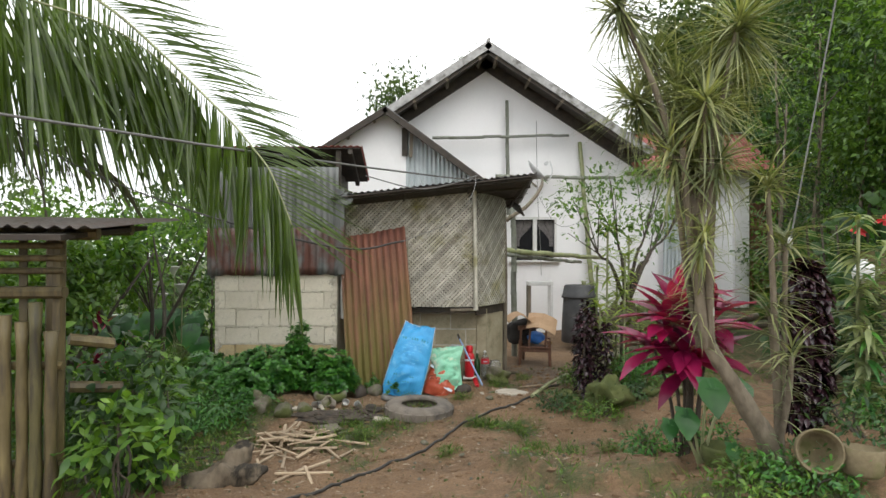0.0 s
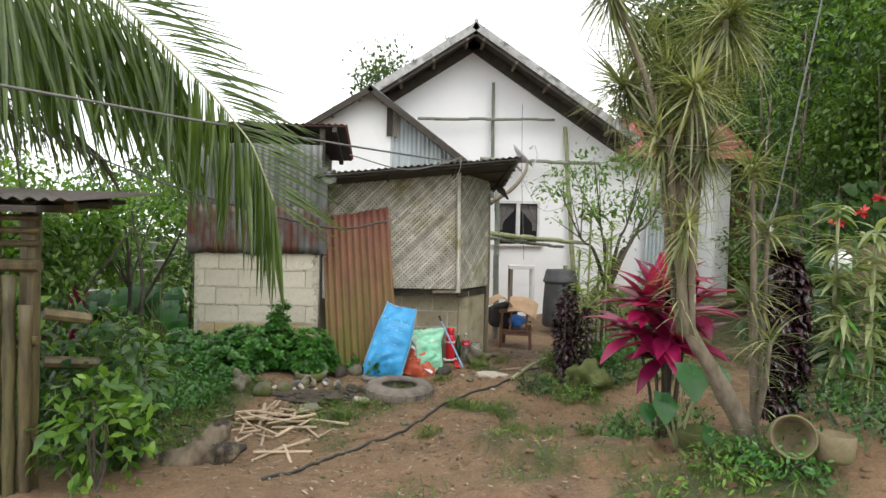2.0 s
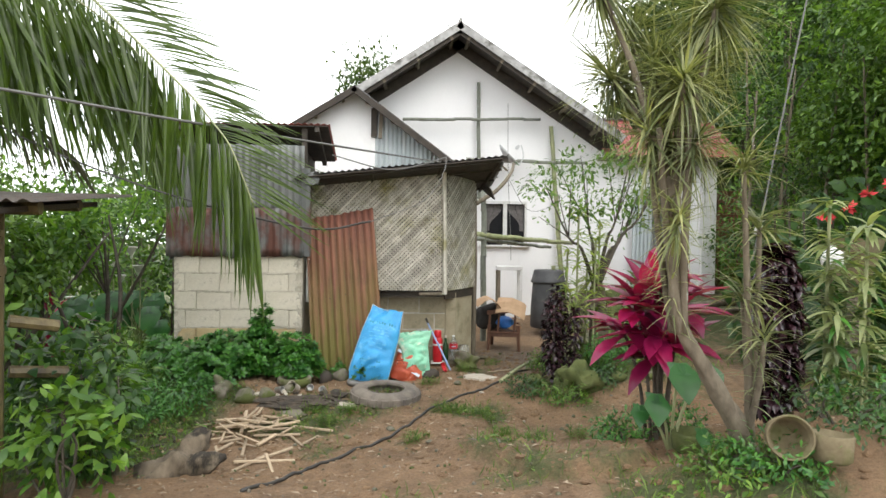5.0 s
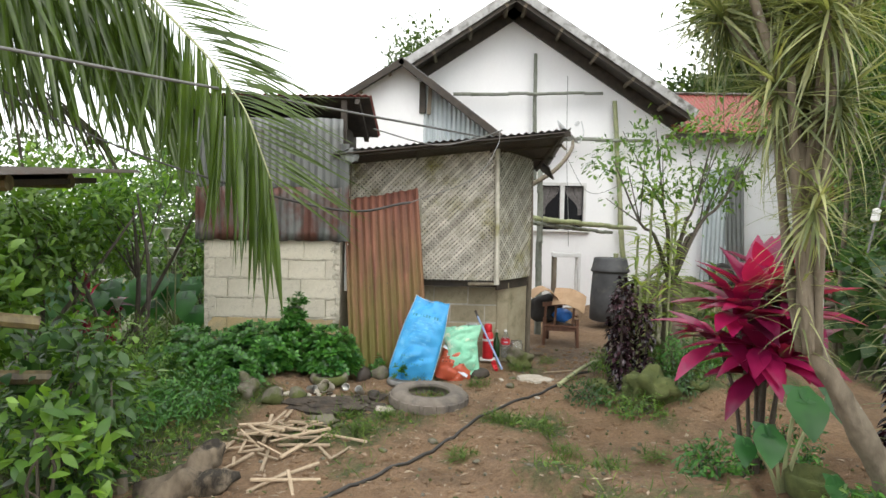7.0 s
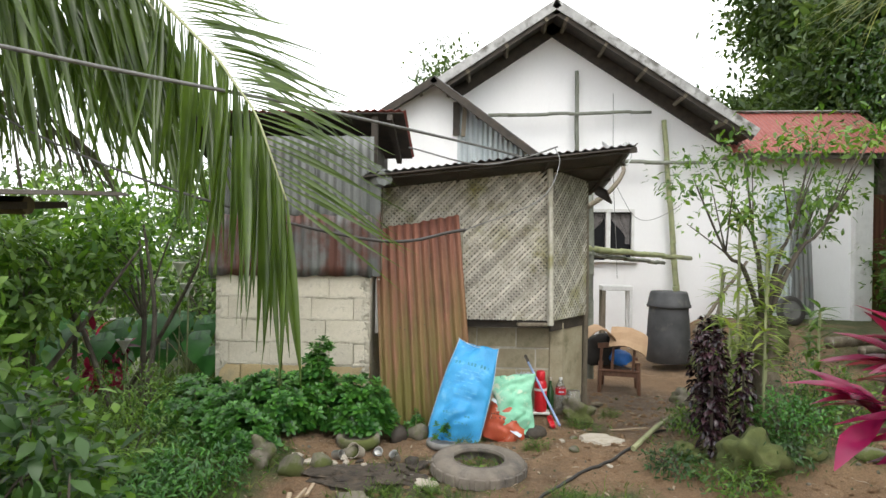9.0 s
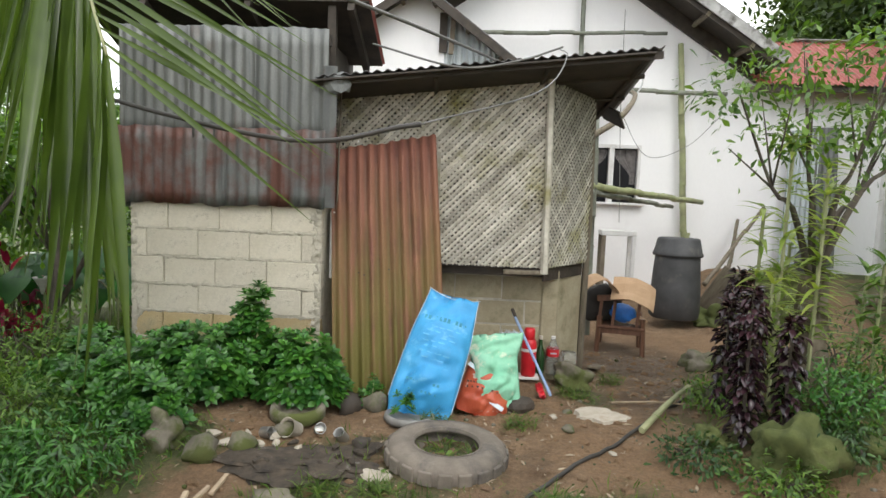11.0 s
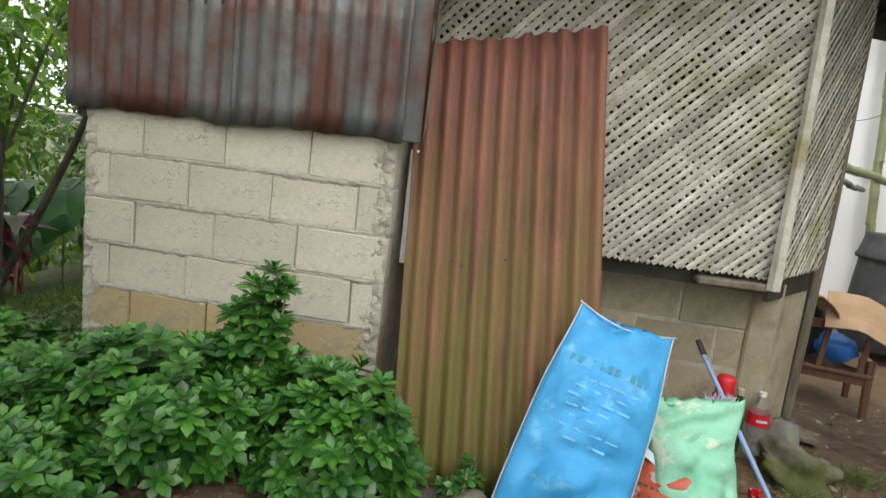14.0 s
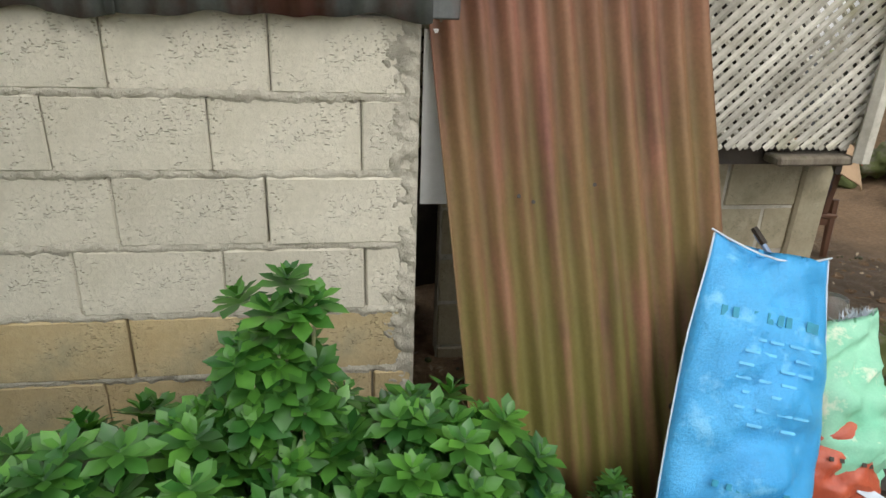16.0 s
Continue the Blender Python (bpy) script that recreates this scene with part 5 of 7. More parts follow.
# kindling pile
for i in range(46):
    a = rng.normal() * 0.8 + (0 if i % 3 else 1.4)
    x, y = -1.3 + 0.2 * rng.normal(), 5.3 + 0.16 * rng.normal()
    ln = 0.18 + 0.22 * rng.random()
    w = 0.014 + 0.014 * rng.random()
    z = ground_z(x, y) + 0.02 + 0.12 * max(0, 1 - math.hypot((x + 1.3) / 0.4, (y - 5.3) / 0.35)) * rng.random()
    o = part("stick", box_bm(ln, w, w * 0.7, Matrix(), 0.003), STICK, None)
    tagged(o, "pale split stick of firewood in a pile", "firewood", "kindling pile")
    o.matrix_world = pose(x, y, z, rng.normal() * 10, rng.normal() * 7, math.degrees(a))
for x, y, tr, ln in ((-1.02, 4.62, 15, 0.42), (-1.12, 4.6, 62, 0.34), (-0.98, 4.58, 110, 0.36), (-1.25, 4.95, 100, 0.4), (-0.82, 5.4, -25, 0.42), (-0.9, 5.15, -55, 0.3), (-1.0, 4.75, 45, 0.36)):
    o = tagged(part("stick", box_bm(ln, 0.022, 0.016, Matrix(), 0.003), STICK, None), "loose split stick beside the pile", "firewood", "kindling pile")
    o.matrix_world = pose(*on(x, y, 0.014), 0, rng.normal() * 3, tr)

# driftwood stump, left of the sticks
bm = bmesh.new()
tube(smooth_path([(-0.32, -0.22, -0.1), (-0.12, -0.05, 0.02), (0.02, 0.1, 0.13), (0.1, 0.22, 0.2)], 22), [0.12, 0.13, 0.1, 0.05], 12, bm, wob=0.95)
tube(smooth_path([(-0.1, -0.1, 0.0), (0.14, -0.06, 0.03), (0.28, -0.02, 0.06)], 14), [0.09, 0.07, 0.02], 10, bm, wob=0.95)
tube(smooth_path([(-0.2, 0.0, -0.05), (0.0, 0.1, 0.0), (0.2, 0.16, -0.04)], 14), [0.1, 0.09, 0.03], 10, bm, wob=0.95)
logw = tagged(part("driftwood_log", bm, LOGWOOD, None, "", True), "gnarled weathered log on the ground", "log")
logw.matrix_world = pose(*on(-1.46, 4.42, 0.03), 0, 0, 10) @ Matrix.Diagonal((0.8, 0.8, 0.8, 1))
st = tagged(part("small_stump", tube([(0, 0, -0.1), (0.01, 0, 0.1)], [0.045, 0.04], 9, wob=0.4), WOOD_OLD, None), "short rotten stump in the grass", "stump")
st.matrix_world = pose(*on(-1.85, 4.25, 0.03), 8, 0, 0)
ringp = [on(-2.02 + 0.2 * math.cos(a), 5.08 + 0.13 * math.sin(a), 0.015) for a in np.linspace(0, 5.6, 20)]
tagged(part("hoop", tube(ringp, 0.012, 6), WOOD_DARK, None), "dark bent hoop half sunk in the earth", "hoop")

# stool with cardboard and a blue bag
stool = thing("wooden_chair", pose(1.36, 9.25, -0.17, 0, 0, -12), "brown wooden chair with a broken back, under cardboard", "chair")
for x, y in ((-0.22, -0.2), (0.22, -0.2), (-0.2, 0.2), (0.2, 0.2)):
    part("leg", tube([(x, y, 0), (x * 0.92, y * 0.92, 0.4)], [0.022, 0.028], 6), WOOD_RED, stool)
part("seat", box_bm(0.46, 0.44, 0.03, Matrix.Translation((0, 0, 0.3)), 0.008), WOOD_RED, stool)
for y in (-0.19, 0.19):
    part("rail", box_bm(0.4, 0.02, 0.05, Matrix.Translation((0, y, 0.26))), WOOD_RED, stool)
for x in (-0.2, -0.07, 0.16):
    part("upright", box_bm(0.03, 0.03, 0.3, pose(x, -0.2, 0.46, 0, 4, 0)), WOOD_RED, stool)
part("back_rail", box_bm(0.42, 0.025, 0.06, pose(-0.03, -0.2, 0.6, 0, -6, 0), 0.006), WOOD_RED, stool)
bag = tagged(part("blue_bag", rock_bm(0.16, 0.12, 0.1, 9, 3, 0.4), BLUE_PL, None, "", True), "crumpled blue plastic bag on the chair", "bag")
bag.matrix_world = pose(1.36, 9.2, 0.24)
fd = tagged(part("yellow_bundle", rock_bm(0.1, 0.08, 0.05, 4, 2, 0.4), CARDBOARD, None, "", True), "yellowish bundle on the chair seat", "bundle")
fd.matrix_world = pose(1.48, 9.1, 0.2)
dk = tagged(part("cloth_bundle", rock_bm(0.22, 0.2, 0.22, 3, 3, 0.35), DARKNESS, None, "", True), "dark cloth bundle heaped on the chair", "bundle")
dk.matrix_world = pose(1.16, 9.36, 0.32)


def flap(w, h, bend, m, parent, label=""):
    bm = bmesh.new()
    g = []
    for s in (0.004, -0.004):
        g.append([[bm.verts.new(((i / 8 - 0.5) * w, bend * (i / 8 - 0.5) ** 2 + 0.02 * noise.noise(Vector((i * 0.4, j * 0.5, w))) + s, (j / 6 - 0.5) * h)) for i in range(9)] for j in range(7)])
    for s, q in enumerate(g):
        for j in range(6):
            for i in range(8):
                f = (q[j][i], q[j][i + 1], q[j + 1][i + 1], q[j + 1][i])
                bm.faces.new(f if s else f[::-1])
    a, b = g
    rim = lambda q: [q[0][i] for i in range(9)] + [q[j][8] for j in range(1, 7)] + [q[6][i] for i in range(7, -1, -1)] + [q[j][0] for j in range(5, 0, -1)]
    ra, rb_ = rim(a), rim(b)
    for k in range(len(ra)):
        bm.faces.new((ra[k], ra[(k + 1) % len(ra)], rb_[(k + 1) % len(ra)], rb_[k]))
    return part("flap", moved(bm, m), CARDBOARD, parent, label)


card = thing("cardboard_sheet", pose(1.35, 9.0, 0.5), "bent brown cardboard folded over the chair", "cardboard")
flap(0.42, 0.3, 0.3, pose(0.08, 0.0, 0.02, -48, 14, -6), card)
flap(0.36, 0.28, 0.5, pose(-0.24, 0.08, 0.12, -82, 8, 10), card)

# barrel with a lid
bar = thing("water_barrel", pose(2.27, 10.5, 0.0), "black plastic water barrel with an upturned basin for a lid", "barrel")
part("drum", lathe([(0.27, 0), (0.29, 0.02), (0.285, 0.3), (0.27, 0.55), (0.255, 0.76), (0.25, 0.78)], 30), BARREL, bar, smooth=True)
part("lid", lathe([(0.285, 0.74), (0.29, 0.765), (0.275, 0.79), (0.245, 0.93), (0.23, 0.95), (0.05, 0.955)], 30), BARREL, bar, "grey-black basin used as lid", True)
cupg = tagged(part("green_cup", lathe([(0.03, 0), (0.04, 0.06), (0.035, 0.06)], 12), BAMBOO_GREEN, None), "small green cup on the barrel lid", "cup")
cupg.matrix_world = pose(2.33, 10.42, 0.96)

# small white table by the wall
tab = thing("small_white_table", pose(1.78, 11.6, 0.02), "small worn white wooden stand against the wall", "stand")
part("top", box_bm(0.46, 0.3, 0.07, Matrix.Translation((0, 0, 0.9)), 0.006), WHITE_WOOD, tab)
for x, y in ((-0.2, -0.12), (-0.2, 0.12), (0.2, -0.12), (0.2, 0.12)):
    part("leg", box_bm(0.05, 0.05, 0.87, Matrix.Translation((x, y, 0.43)), 0.004), WHITE_WOOD if x > 0 else WOOD_OLD, tab)

# satellite dish on the scaffold
dish = thing("satellite_dish", HOUSE_AT @ look((1.72, 11.75, 2.95), (2.9, 11.5, 4.1)) @ pose(0, 0, 0, 0, 180, 0), "small pale satellite dish with a curved feed arm", "satellite dish")
part("reflector", lathe([(0.001, 0.0), (0.1, 0.012), (0.2, 0.045), (0.27, 0.085), (0.275, 0.083), (0.2, 0.035), (0.1, 0.0), (0.001, -0.012)], 28), DISH, dish, smooth=True)
part("feed_arm", tube(smooth_path([(0, -0.27, 0.08), (0, -0.2, 0.25), (0, -0.02, 0.36)], 8), 0.012, 6), DISH, dish)
part("feed_horn", lathe([(0.02, 0), (0.035, 0.05), (0.03, 0.09)], 12, m=pose(0, 0.0, 0.33, 180)), DISH, dish)
part("mount", tube([(0, 0, -0.01), (0, -0.05, -0.15), (-0.1, -0.2, -0.15)], 0.02, 6), WOOD_OLD, dish)
br = smooth_path([(0.98, 9.7, 2.0), (1.35, 9.9, 2.25), (1.6, 10.3, 2.55), (1.85, 11.7, 2.85)], 12)
tagged(part("crooked_branch", tube(br, [0.035, 0.025], 7, wob=0.3), WOOD_OLD, None, "", True), "crooked grey branch tied between roof and scaffold", "branch")


# cables
def cable(points, r, label, material=CABLE, n=40):
    return tagged(part("cable", tube(smooth_path(points, n), r, 6), material, None, "", True), label, "cable", "overhead cables")


cable([(-6, 0.5, 2.9), (-3.6, 2.9, 2.45), (-2.2, 4.4, 2.36), (-1.1, 5.56, 2.33), (0.0, 8.3, 2.5), (0.7, 11.2, 2.75), (1.6, 11.95, 2.6)], 0.011, "grey power cable sagging to the house")
cable([(-6.0, 7.2, 3.4), (-4.4, 6.4, 2.75), (-3.2, 5.7, 2.25), (-2.0, 5.2, 1.84), (-0.8, 4.85, 1.56), (-0.3, 4.8, 1.61)], 0.008, "thin black cable slung across the yard", HOSE)
cable([(-0.3, 4.8, 1.61), (0.1, 5.3, 1.8), (0.3, 6.2, 2.12), (0.38, 7.27, 2.39)], 0.003, "thin string tying the cable to the roof")
cable([(-0.9, 7.3, 2.4), (-0.3, 7.2, 2.24), (0.1, 7.25, 2.3), (0.4, 7.25, 2.4)], 0.007, "loose cable on the lattice shed roof")
cable([(1.78, 12.0, 4.0), (1.8, 12.0, 2.7), (1.86, 12.02, 1.6), (1.86, 11.9, 1.05)], 0.005, "thin wire hanging down the white gable")
cable([(1.8, 12.0, 2.6), (2.2, 12.0, 2.0), (2.75, 12.0, 2.15), (3.2, 12.0, 2.6)], 0.004, "thin wire slung across the white wall")

# mossy stones along the bank
for i, (x, y, sx, sy, sz) in enumerate(((1.62, 6.2, 0.2, 0.16, 0.2), (1.95, 8.6, 0.18, 0.14, 0.1), (2.15, 8.5, 0.14, 0.12, 0.14), (2.2, 7.7, 0.2, 0.14, 0.12), (1.85, 7.5, 0.12, 0.1, 0.09), (1.55, 7.25, 0.14, 0.1, 0.08), (2.05, 6.25, 0.1, 0.08, 0.05), (2.4, 6.2, 0.1, 0.09, 0.05), (2.7, 10.4, 0.25, 0.18, 0.16), (3.0, 10.2, 0.3, 0.2, 0.2), (3.2, 9.8, 0.24, 0.2, 0.24), (2.9, 9.6, 0.28, 0.2, 0.16), (3.45, 10.3, 0.3, 0.22, 0.26), (2.6, 8.9, 0.22, 0.18, 0.14), (1.3, 6.55, 0.12, 0.1, 0.07))):
    rock(x, y, sx, sy, sz, i + 70, (MOSS, STONE)[i % 2], "mossy boulder on the grassy bank", "boulders on the bank", "boulder", i * 47)
fl = thing("fallen_flower", pose(*on(2.75, 10.3, 0.14)), "red and white bloom lying on the mossy stones", "flower")
lv = Leaves()
d = unit(14)
d[:, 2] = np.abs(d[:, 2])
lv.add(SMALL, np.zeros((14, 3)), d, unit(14), 0.07, 0.05)
lv.done("petals", PETAL_RED, fl)
# plank and log by the annex
for a, b, r in (((3.9, 9.6, 0.42), (5.9, 10.4, 0.5), 0.07), ((4.1, 9.3, 0.38), (6.0, 9.9, 0.44), 0.05)):
    pole("fallen_log", a, b, r, BARK, "grey log lying by the annex", "logs by the annex")
brd = thing("leaning_board", pose(2.75, 10.75, 0.12, 20, 25, 0), "old grey board leaning on the stones", "board")
part("board", box_bm(0.25, 0.03, 0.6, Matrix.Translation((0, 0, 0.25)), 0.005), WOOD_OLD, brd)

wheel = thing("scooter_wheel", pose(4.45, 11.75, 0.6, 78, 0, 10), "small black scooter wheel with a pale hub leaning by the annex", "wheel")
part("tyre", lathe([(0.15, -0.04), (0.2, -0.045), (0.23, -0.02), (0.23, 0.02), (0.2, 0.045), (0.15, 0.04)], 26, cap=False), HOSE, wheel, smooth=True)
part("rim", lathe([(0.155, -0.035), (0.15, 0), (0.155, 0.035), (0.13, 0.03), (0.05, 0.012), (0.02, 0.03)], 26), CABLE, wheel, smooth=True)
# pots under the tree
pot = thing("clay_pot", pose(1.95, 3.28, 0.5, 78, 0, -20) @ Matrix.Diagonal((0.7, 0.7, 0.7, 1)), "mossy round pot tipped on its side", "pot", "pots under the tree")
part("wall", lathe([(0.02, -0.14), (0.1, -0.13), (0.15, -0.04), (0.16, 0.06), (0.145, 0.1), (0.155, 0.11), (0.165, 0.1), (0.135, 0.08), (0.13, 0.0), (0.09, -0.1), (0.01, -0.11)], 26, cap=False), TERRACOTTA, pot, smooth=True)
pot2 = thing("clay_pot", pose(2.13, 3.2, 0.4, -3, 4, 0) @ Matrix.Diagonal((0.86, 0.86, 0.8, 1)), "short mossy cement pot standing open", "pot", "pots under the tree")
part("wall", lathe([(0.09, 0), (0.11, 0.02), (0.115, 0.17), (0.105, 0.175), (0.095, 0.06), (0.02, 0.05)], 24), TERRACOTTA, pot2, smooth=True)
pst = thing("cracked_pot", pose(*on(1.76, 3.95, -0.02)) @ Matrix.Diagonal((0.72, 0.72, 0.72, 1)), "squat mossy pot behind the tree roots", "pot", "pots under the tree")
part("wall", lathe([(0.12, 0), (0.17, 0.06), (0.18, 0.18), (0.16, 0.2), (0.13, 0.12), (0.02, 0.1)], 22), MOSS, pst, smooth=True)


# ---- bamboo hut at the edge of the yard ----
hut = thing("bamboo_hut", (0, 0, 0), "small hut of dry split bamboo with a low dark roof", "hut")
HX, HY = -2.13, 3.55
part("corner_post", tube([(HX - 0.07, HY, -0.1), (HX - 0.05, HY, 1.66)], [0.055, 0.05], 9), BAMBOO, hut)
part("corner_post", tube([(-4.2, HY, -0.1), (-4.2, HY, 1.66)], 0.05, 9), BAMBOO, hut)
for z, r in ((1.3, 0.035), (1.42, 0.018), (1.49, 0.018), (1.56, 0.018)):
    part("rail", tube([(-4.3, HY - 0.05, z), (HX + 0.03, HY - 0.055, z + 0.01)], r, 8), BAMBOO, hut)
for k in range(26):
    x = HX - 0.02 - k * 0.082
    top = 1.1 + 0.09 * math.sin(k * 2.7) + (0.12 if k in (1, 2) else 0)
    bm = bmesh.new()
    pts = [(x + 0.006 * math.sin(k), HY - 0.1 - 0.012 * (k % 2), z) for z in np.linspace(-0.15, top, 10)]
    rad = [0.029 if i % 3 else 0.036 for i in range(10)]
    part("upright", tube(pts, rad, 8, bm), BAMBOO_DARK if k % 3 == 1 else BAMBOO, hut, smooth=True)
for k in range(9):
    x = HX - 0.25 - k * 0.2
    part("inner_slat", box_bm(0.045, 0.012, 0.7, Matrix.Translation((x, HY + 0.02, 1.35))), BAMBOO, hut)
for z in (0.35, 0.9):
    part("cross_bar", tube([(-4.2, HY - 0.05, z), (HX + 0.02, HY - 0.05, z)], 0.025, 7), BAMBOO, hut)
part("roof_sheet", moved(corrugated(2.9, 1.6, rows=3, ragged=0.03), frame_axes((-4.75, 3.0, 1.68), (1, 0.12, -0.005), (0, 1.4, 0.1))), TIN_HUT, hut, "dark rusted tin roof")
part("eave_pole", tube([(-4.6, 3.25, 1.64), (-1.98, 3.62, 1.64)], 0.04, 8), BAMBOO, hut)
part("eave_pole", tube([(-4.6, 4.2, 1.68), (-2.1, 4.25, 1.68)], 0.04, 8), BAMBOO, hut)
part("roof_thatch", box_bm(2.6, 1.3, 0.03, frame_axes((-3.35, 3.75, 1.655), (1, 0.12, 0), (0, -0.07, 1))), WOOD_DARK, hut)
for a, b in (((-2.2, 3.7, 1.02), (-2.02, 3.86, 0.97)), ((-2.2, 3.7, 0.74), (-1.98, 3.88, 0.7))):
    part("side_bar", tube([a, b], 0.035, 8), BAMBOO, hut)

# ---- plants ----
UP = np.array((0, 0, 1.0))


def clumps(c, r, n_clump, per, spread_r, shell=0.55):
    """Leaf places in uneven clumps through an ellipsoid, and the way out from its middle."""
    d = unit(n_clump)
    q = np.asarray(c) + d * np.asarray(r) * (shell + (1 - shell) * rng.random((n_clump, 1)) ** 0.5)
    pts = (q[:, None] + rng.normal(size=(n_clump, per, 3)) * spread_r).reshape(-1, 3)
    out = pts - np.asarray(c)
    return pts, out / np.maximum(np.linalg.norm(out, axis=1, keepdims=True), 1e-6)


def foliage(lv, c, r, n_clump, per, spread_r, size, shape=SMALL, ratio=0.45, shell=0.55):
    pts, out = clumps(c, r, n_clump, per, spread_r, shell)
    k = len(pts)
    d = out * 0.6 + rng.normal(size=(k, 3)) * 0.55 + np.array((0, 0, -0.15))
    up = UP * 0.9 + out * 0.5 + rng.normal(size=(k, 3)) * 0.35
    s = size * (0.6 + 0.8 * rng.random(k))
    lv.add(shape, pts, d, up, s, s * ratio)


def branchy(bm, base, tips, r0, r1, sides=7, bend=0.15):
    for tip in tips:
        a, b = Vector(base), Vector(tip)
        mid = a.lerp(b, 0.5) + Vector((bend * (b.x - a.x) * 0.3 + 0.05 * rng.normal(), 0.05 * rng.normal(), bend * (b - a).length))
        tube(smooth_path([a, mid, b], 7), [r0, r1], sides, bm, wob=0.15)
    return bm


def bush(name, x, y, r, label, material, size, n_clump, per, h=None, group="", shape=SMALL, ratio=0.45, spread_r=0.07, category="shrub", z0=None, stem=BARK_DARK):
    g = ground_z(x, y) if z0 is None else z0
    t = thing(name, (x, y, g), label, category, group)
    h = h or r[2] * 2
    c = (0, 0, h - r[2])
    for _ in range(5):
        d = unit(1)[0]
        part("stem", branchy(bmesh.new(), (0.05 * d[0], 0.05 * d[1], -0.05), [(d[0] * r[0] * 0.7, d[1] * r[1] * 0.7, c[2] + abs(d[2]) * r[2] * 0.7)], 0.008 + 0.01 * r[2], 0.004, 5), stem, t)
    lv = Leaves()
    foliage(lv, c, r, n_clump, per, spread_r, size, shape, ratio)
    lv.done("crown", material, t)
    return t


# whorled shrub before the block shed
def whorl_shrub(name, spots, label, n_each, size):
    x0, y0 = spots[0][0], spots[0][1]
    t = thing(name, (x0, y0, ground_z(x0, y0)), label, "shrub", "shrubs by the block shed")
    o = np.array((x0, y0, ground_z(x0, y0)))
    lv = Leaves()
    for (x, y, rx, ry, top), n in zip(spots, n_each):
        g = ground_z(x, y)
        for _ in range(n):
            d = unit(1)[0]
            d[2] = abs(d[2])
            f = 0.62 + 0.42 * rng.random()
            p = np.array((x + d[0] * rx * f, y + d[1] * ry * f, g + 0.04 + (top - g) * (0.15 + 0.85 * d[2]) * f))
            ax = d * 0.7 + np.array((0, -0.1, 0.8)) + rng.normal(size=3) * 0.2
            ax /= np.linalg.norm(ax)
            e = np.cross(ax, (0.3, 0.9, 0.1))
            e /= np.linalg.norm(e)
            f2 = np.cross(ax, e)
            for tier, (k, lean, sc) in enumerate(((7, 0.25, 1.0), (5, 0.75, 0.8), (3, 1.6, 0.5))):
                a = np.arange(k) * 2 * np.pi / k + rng.random() * 6
                dirs = np.cos(a)[:, None] * e + np.sin(a)[:, None] * f2 + ax * lean
                s = size * sc * (0.8 + 0.4 * rng.random(k))
                lv.add(OBOV, np.repeat((p - o - ax * 0.012 * (2 - tier))[None], k, 0), dirs, np.repeat(ax[None], k, 0), s, s * 0.5)
            if rng.random() < 0.12:
                part("stem", tube([Vector((x - o[0] + 0.4 * (p[0] - x), y - o[1] + 0.4 * (p[1] - y), g - o[2])), Vector(p - o)], [0.007, 0.004], 5), BAMBOO_GREEN, t)
    lv.done("leaves", L_SHRUB, t)
    return t


whorl_shrub("leafy_shrub", [(-1.6, 6.95, 0.22, 0.16, 0.7), (-1.95, 6.75, 0.5, 0.35, 0.46), (-1.25, 6.85, 0.34, 0.26, 0.42)], "dense green shrub with whorled leaves before the block wall", (110, 330, 220), 0.074)
whorl_shrub("leafy_shrub", [(-2.5, 6.7, 0.4, 0.4, 0.42), (-2.2, 6.35, 0.4, 0.25, 0.3), (-1.95, 6.2, 0.25, 0.18, 0.32)], "low green shrub spreading beside the block wall", (150, 120, 80), 0.07)
whorl_shrub("leafy_shrub", [(-0.78, 6.9, 0.09, 0.08, 0.14), (-0.55, 6.72, 0.1, 0.06, 0.1)], "small green seedling by the blue sack", (16, 9), 0.045)
for i, (x, y, rx, hgt) in enumerate(((-2.75, 6.0, 0.5, 0.35), (-2.5, 5.5, 0.45, 0.22), (-3.1, 6.8, 0.5, 0.5), (-2.1, 5.75, 0.35, 0.24), (-3.3, 5.6, 0.5, 0.35), (-2.9, 4.9, 0.45, 0.28))):
    bush("weed_clump", x, y, (rx, rx * 0.8, hgt * 0.5), "low feathery green weeds on the slope", L_SHRUB if i % 2 else L_JUNGLE, 0.045, 130, 14, hgt, "weeds on the slope", BLADE, 0.3, 0.05, "weeds")

# tangle beyond the hut
J = "thicket beyond the shed"
for i, (x, y, rx, ry, hgt, mt, sz) in enumerate((
        (-6.0, 7.4, 1.1, 0.9, 2.4, L_LIME, 0.1), (-3.9, 10.6, 1.1, 0.9, 2.6, L_JUNGLE, 0.1),
        (-6.6, 9.6, 1.4, 1.1, 3.0, L_JUNGLE, 0.11), (-8.2, 8.0, 1.6, 1.2, 3.2, L_DARK, 0.12), (-5.2, 12.5, 1.6, 1.3, 3.2, L_DARK, 0.12), (-8.0, 13.0, 2.2, 1.8, 4.2, L_JUNGLE, 0.14),
        (-4.6, 6.2, 0.9, 0.7, 1.5, L_LIME, 0.09), (-11, 11, 2.4, 2.0, 4.6, L_FAR, 0.16), (-12, 17, 3.2, 2.6, 6.0, L_FAR, 0.18), (-6.5, 18, 2.6, 2.2, 4.6, L_FAR, 0.16))):
    bush("thicket_bush", x, y, (rx, ry, hgt * 0.52), "dense green bush in the thicket behind the shed", mt, sz * (1.0 if i % 3 else 1.6), int((110 if i % 3 else 70) * (rx + 0.6)), 13, hgt, J, SMALL if i % 3 else BROAD, 0.5, 0.17)
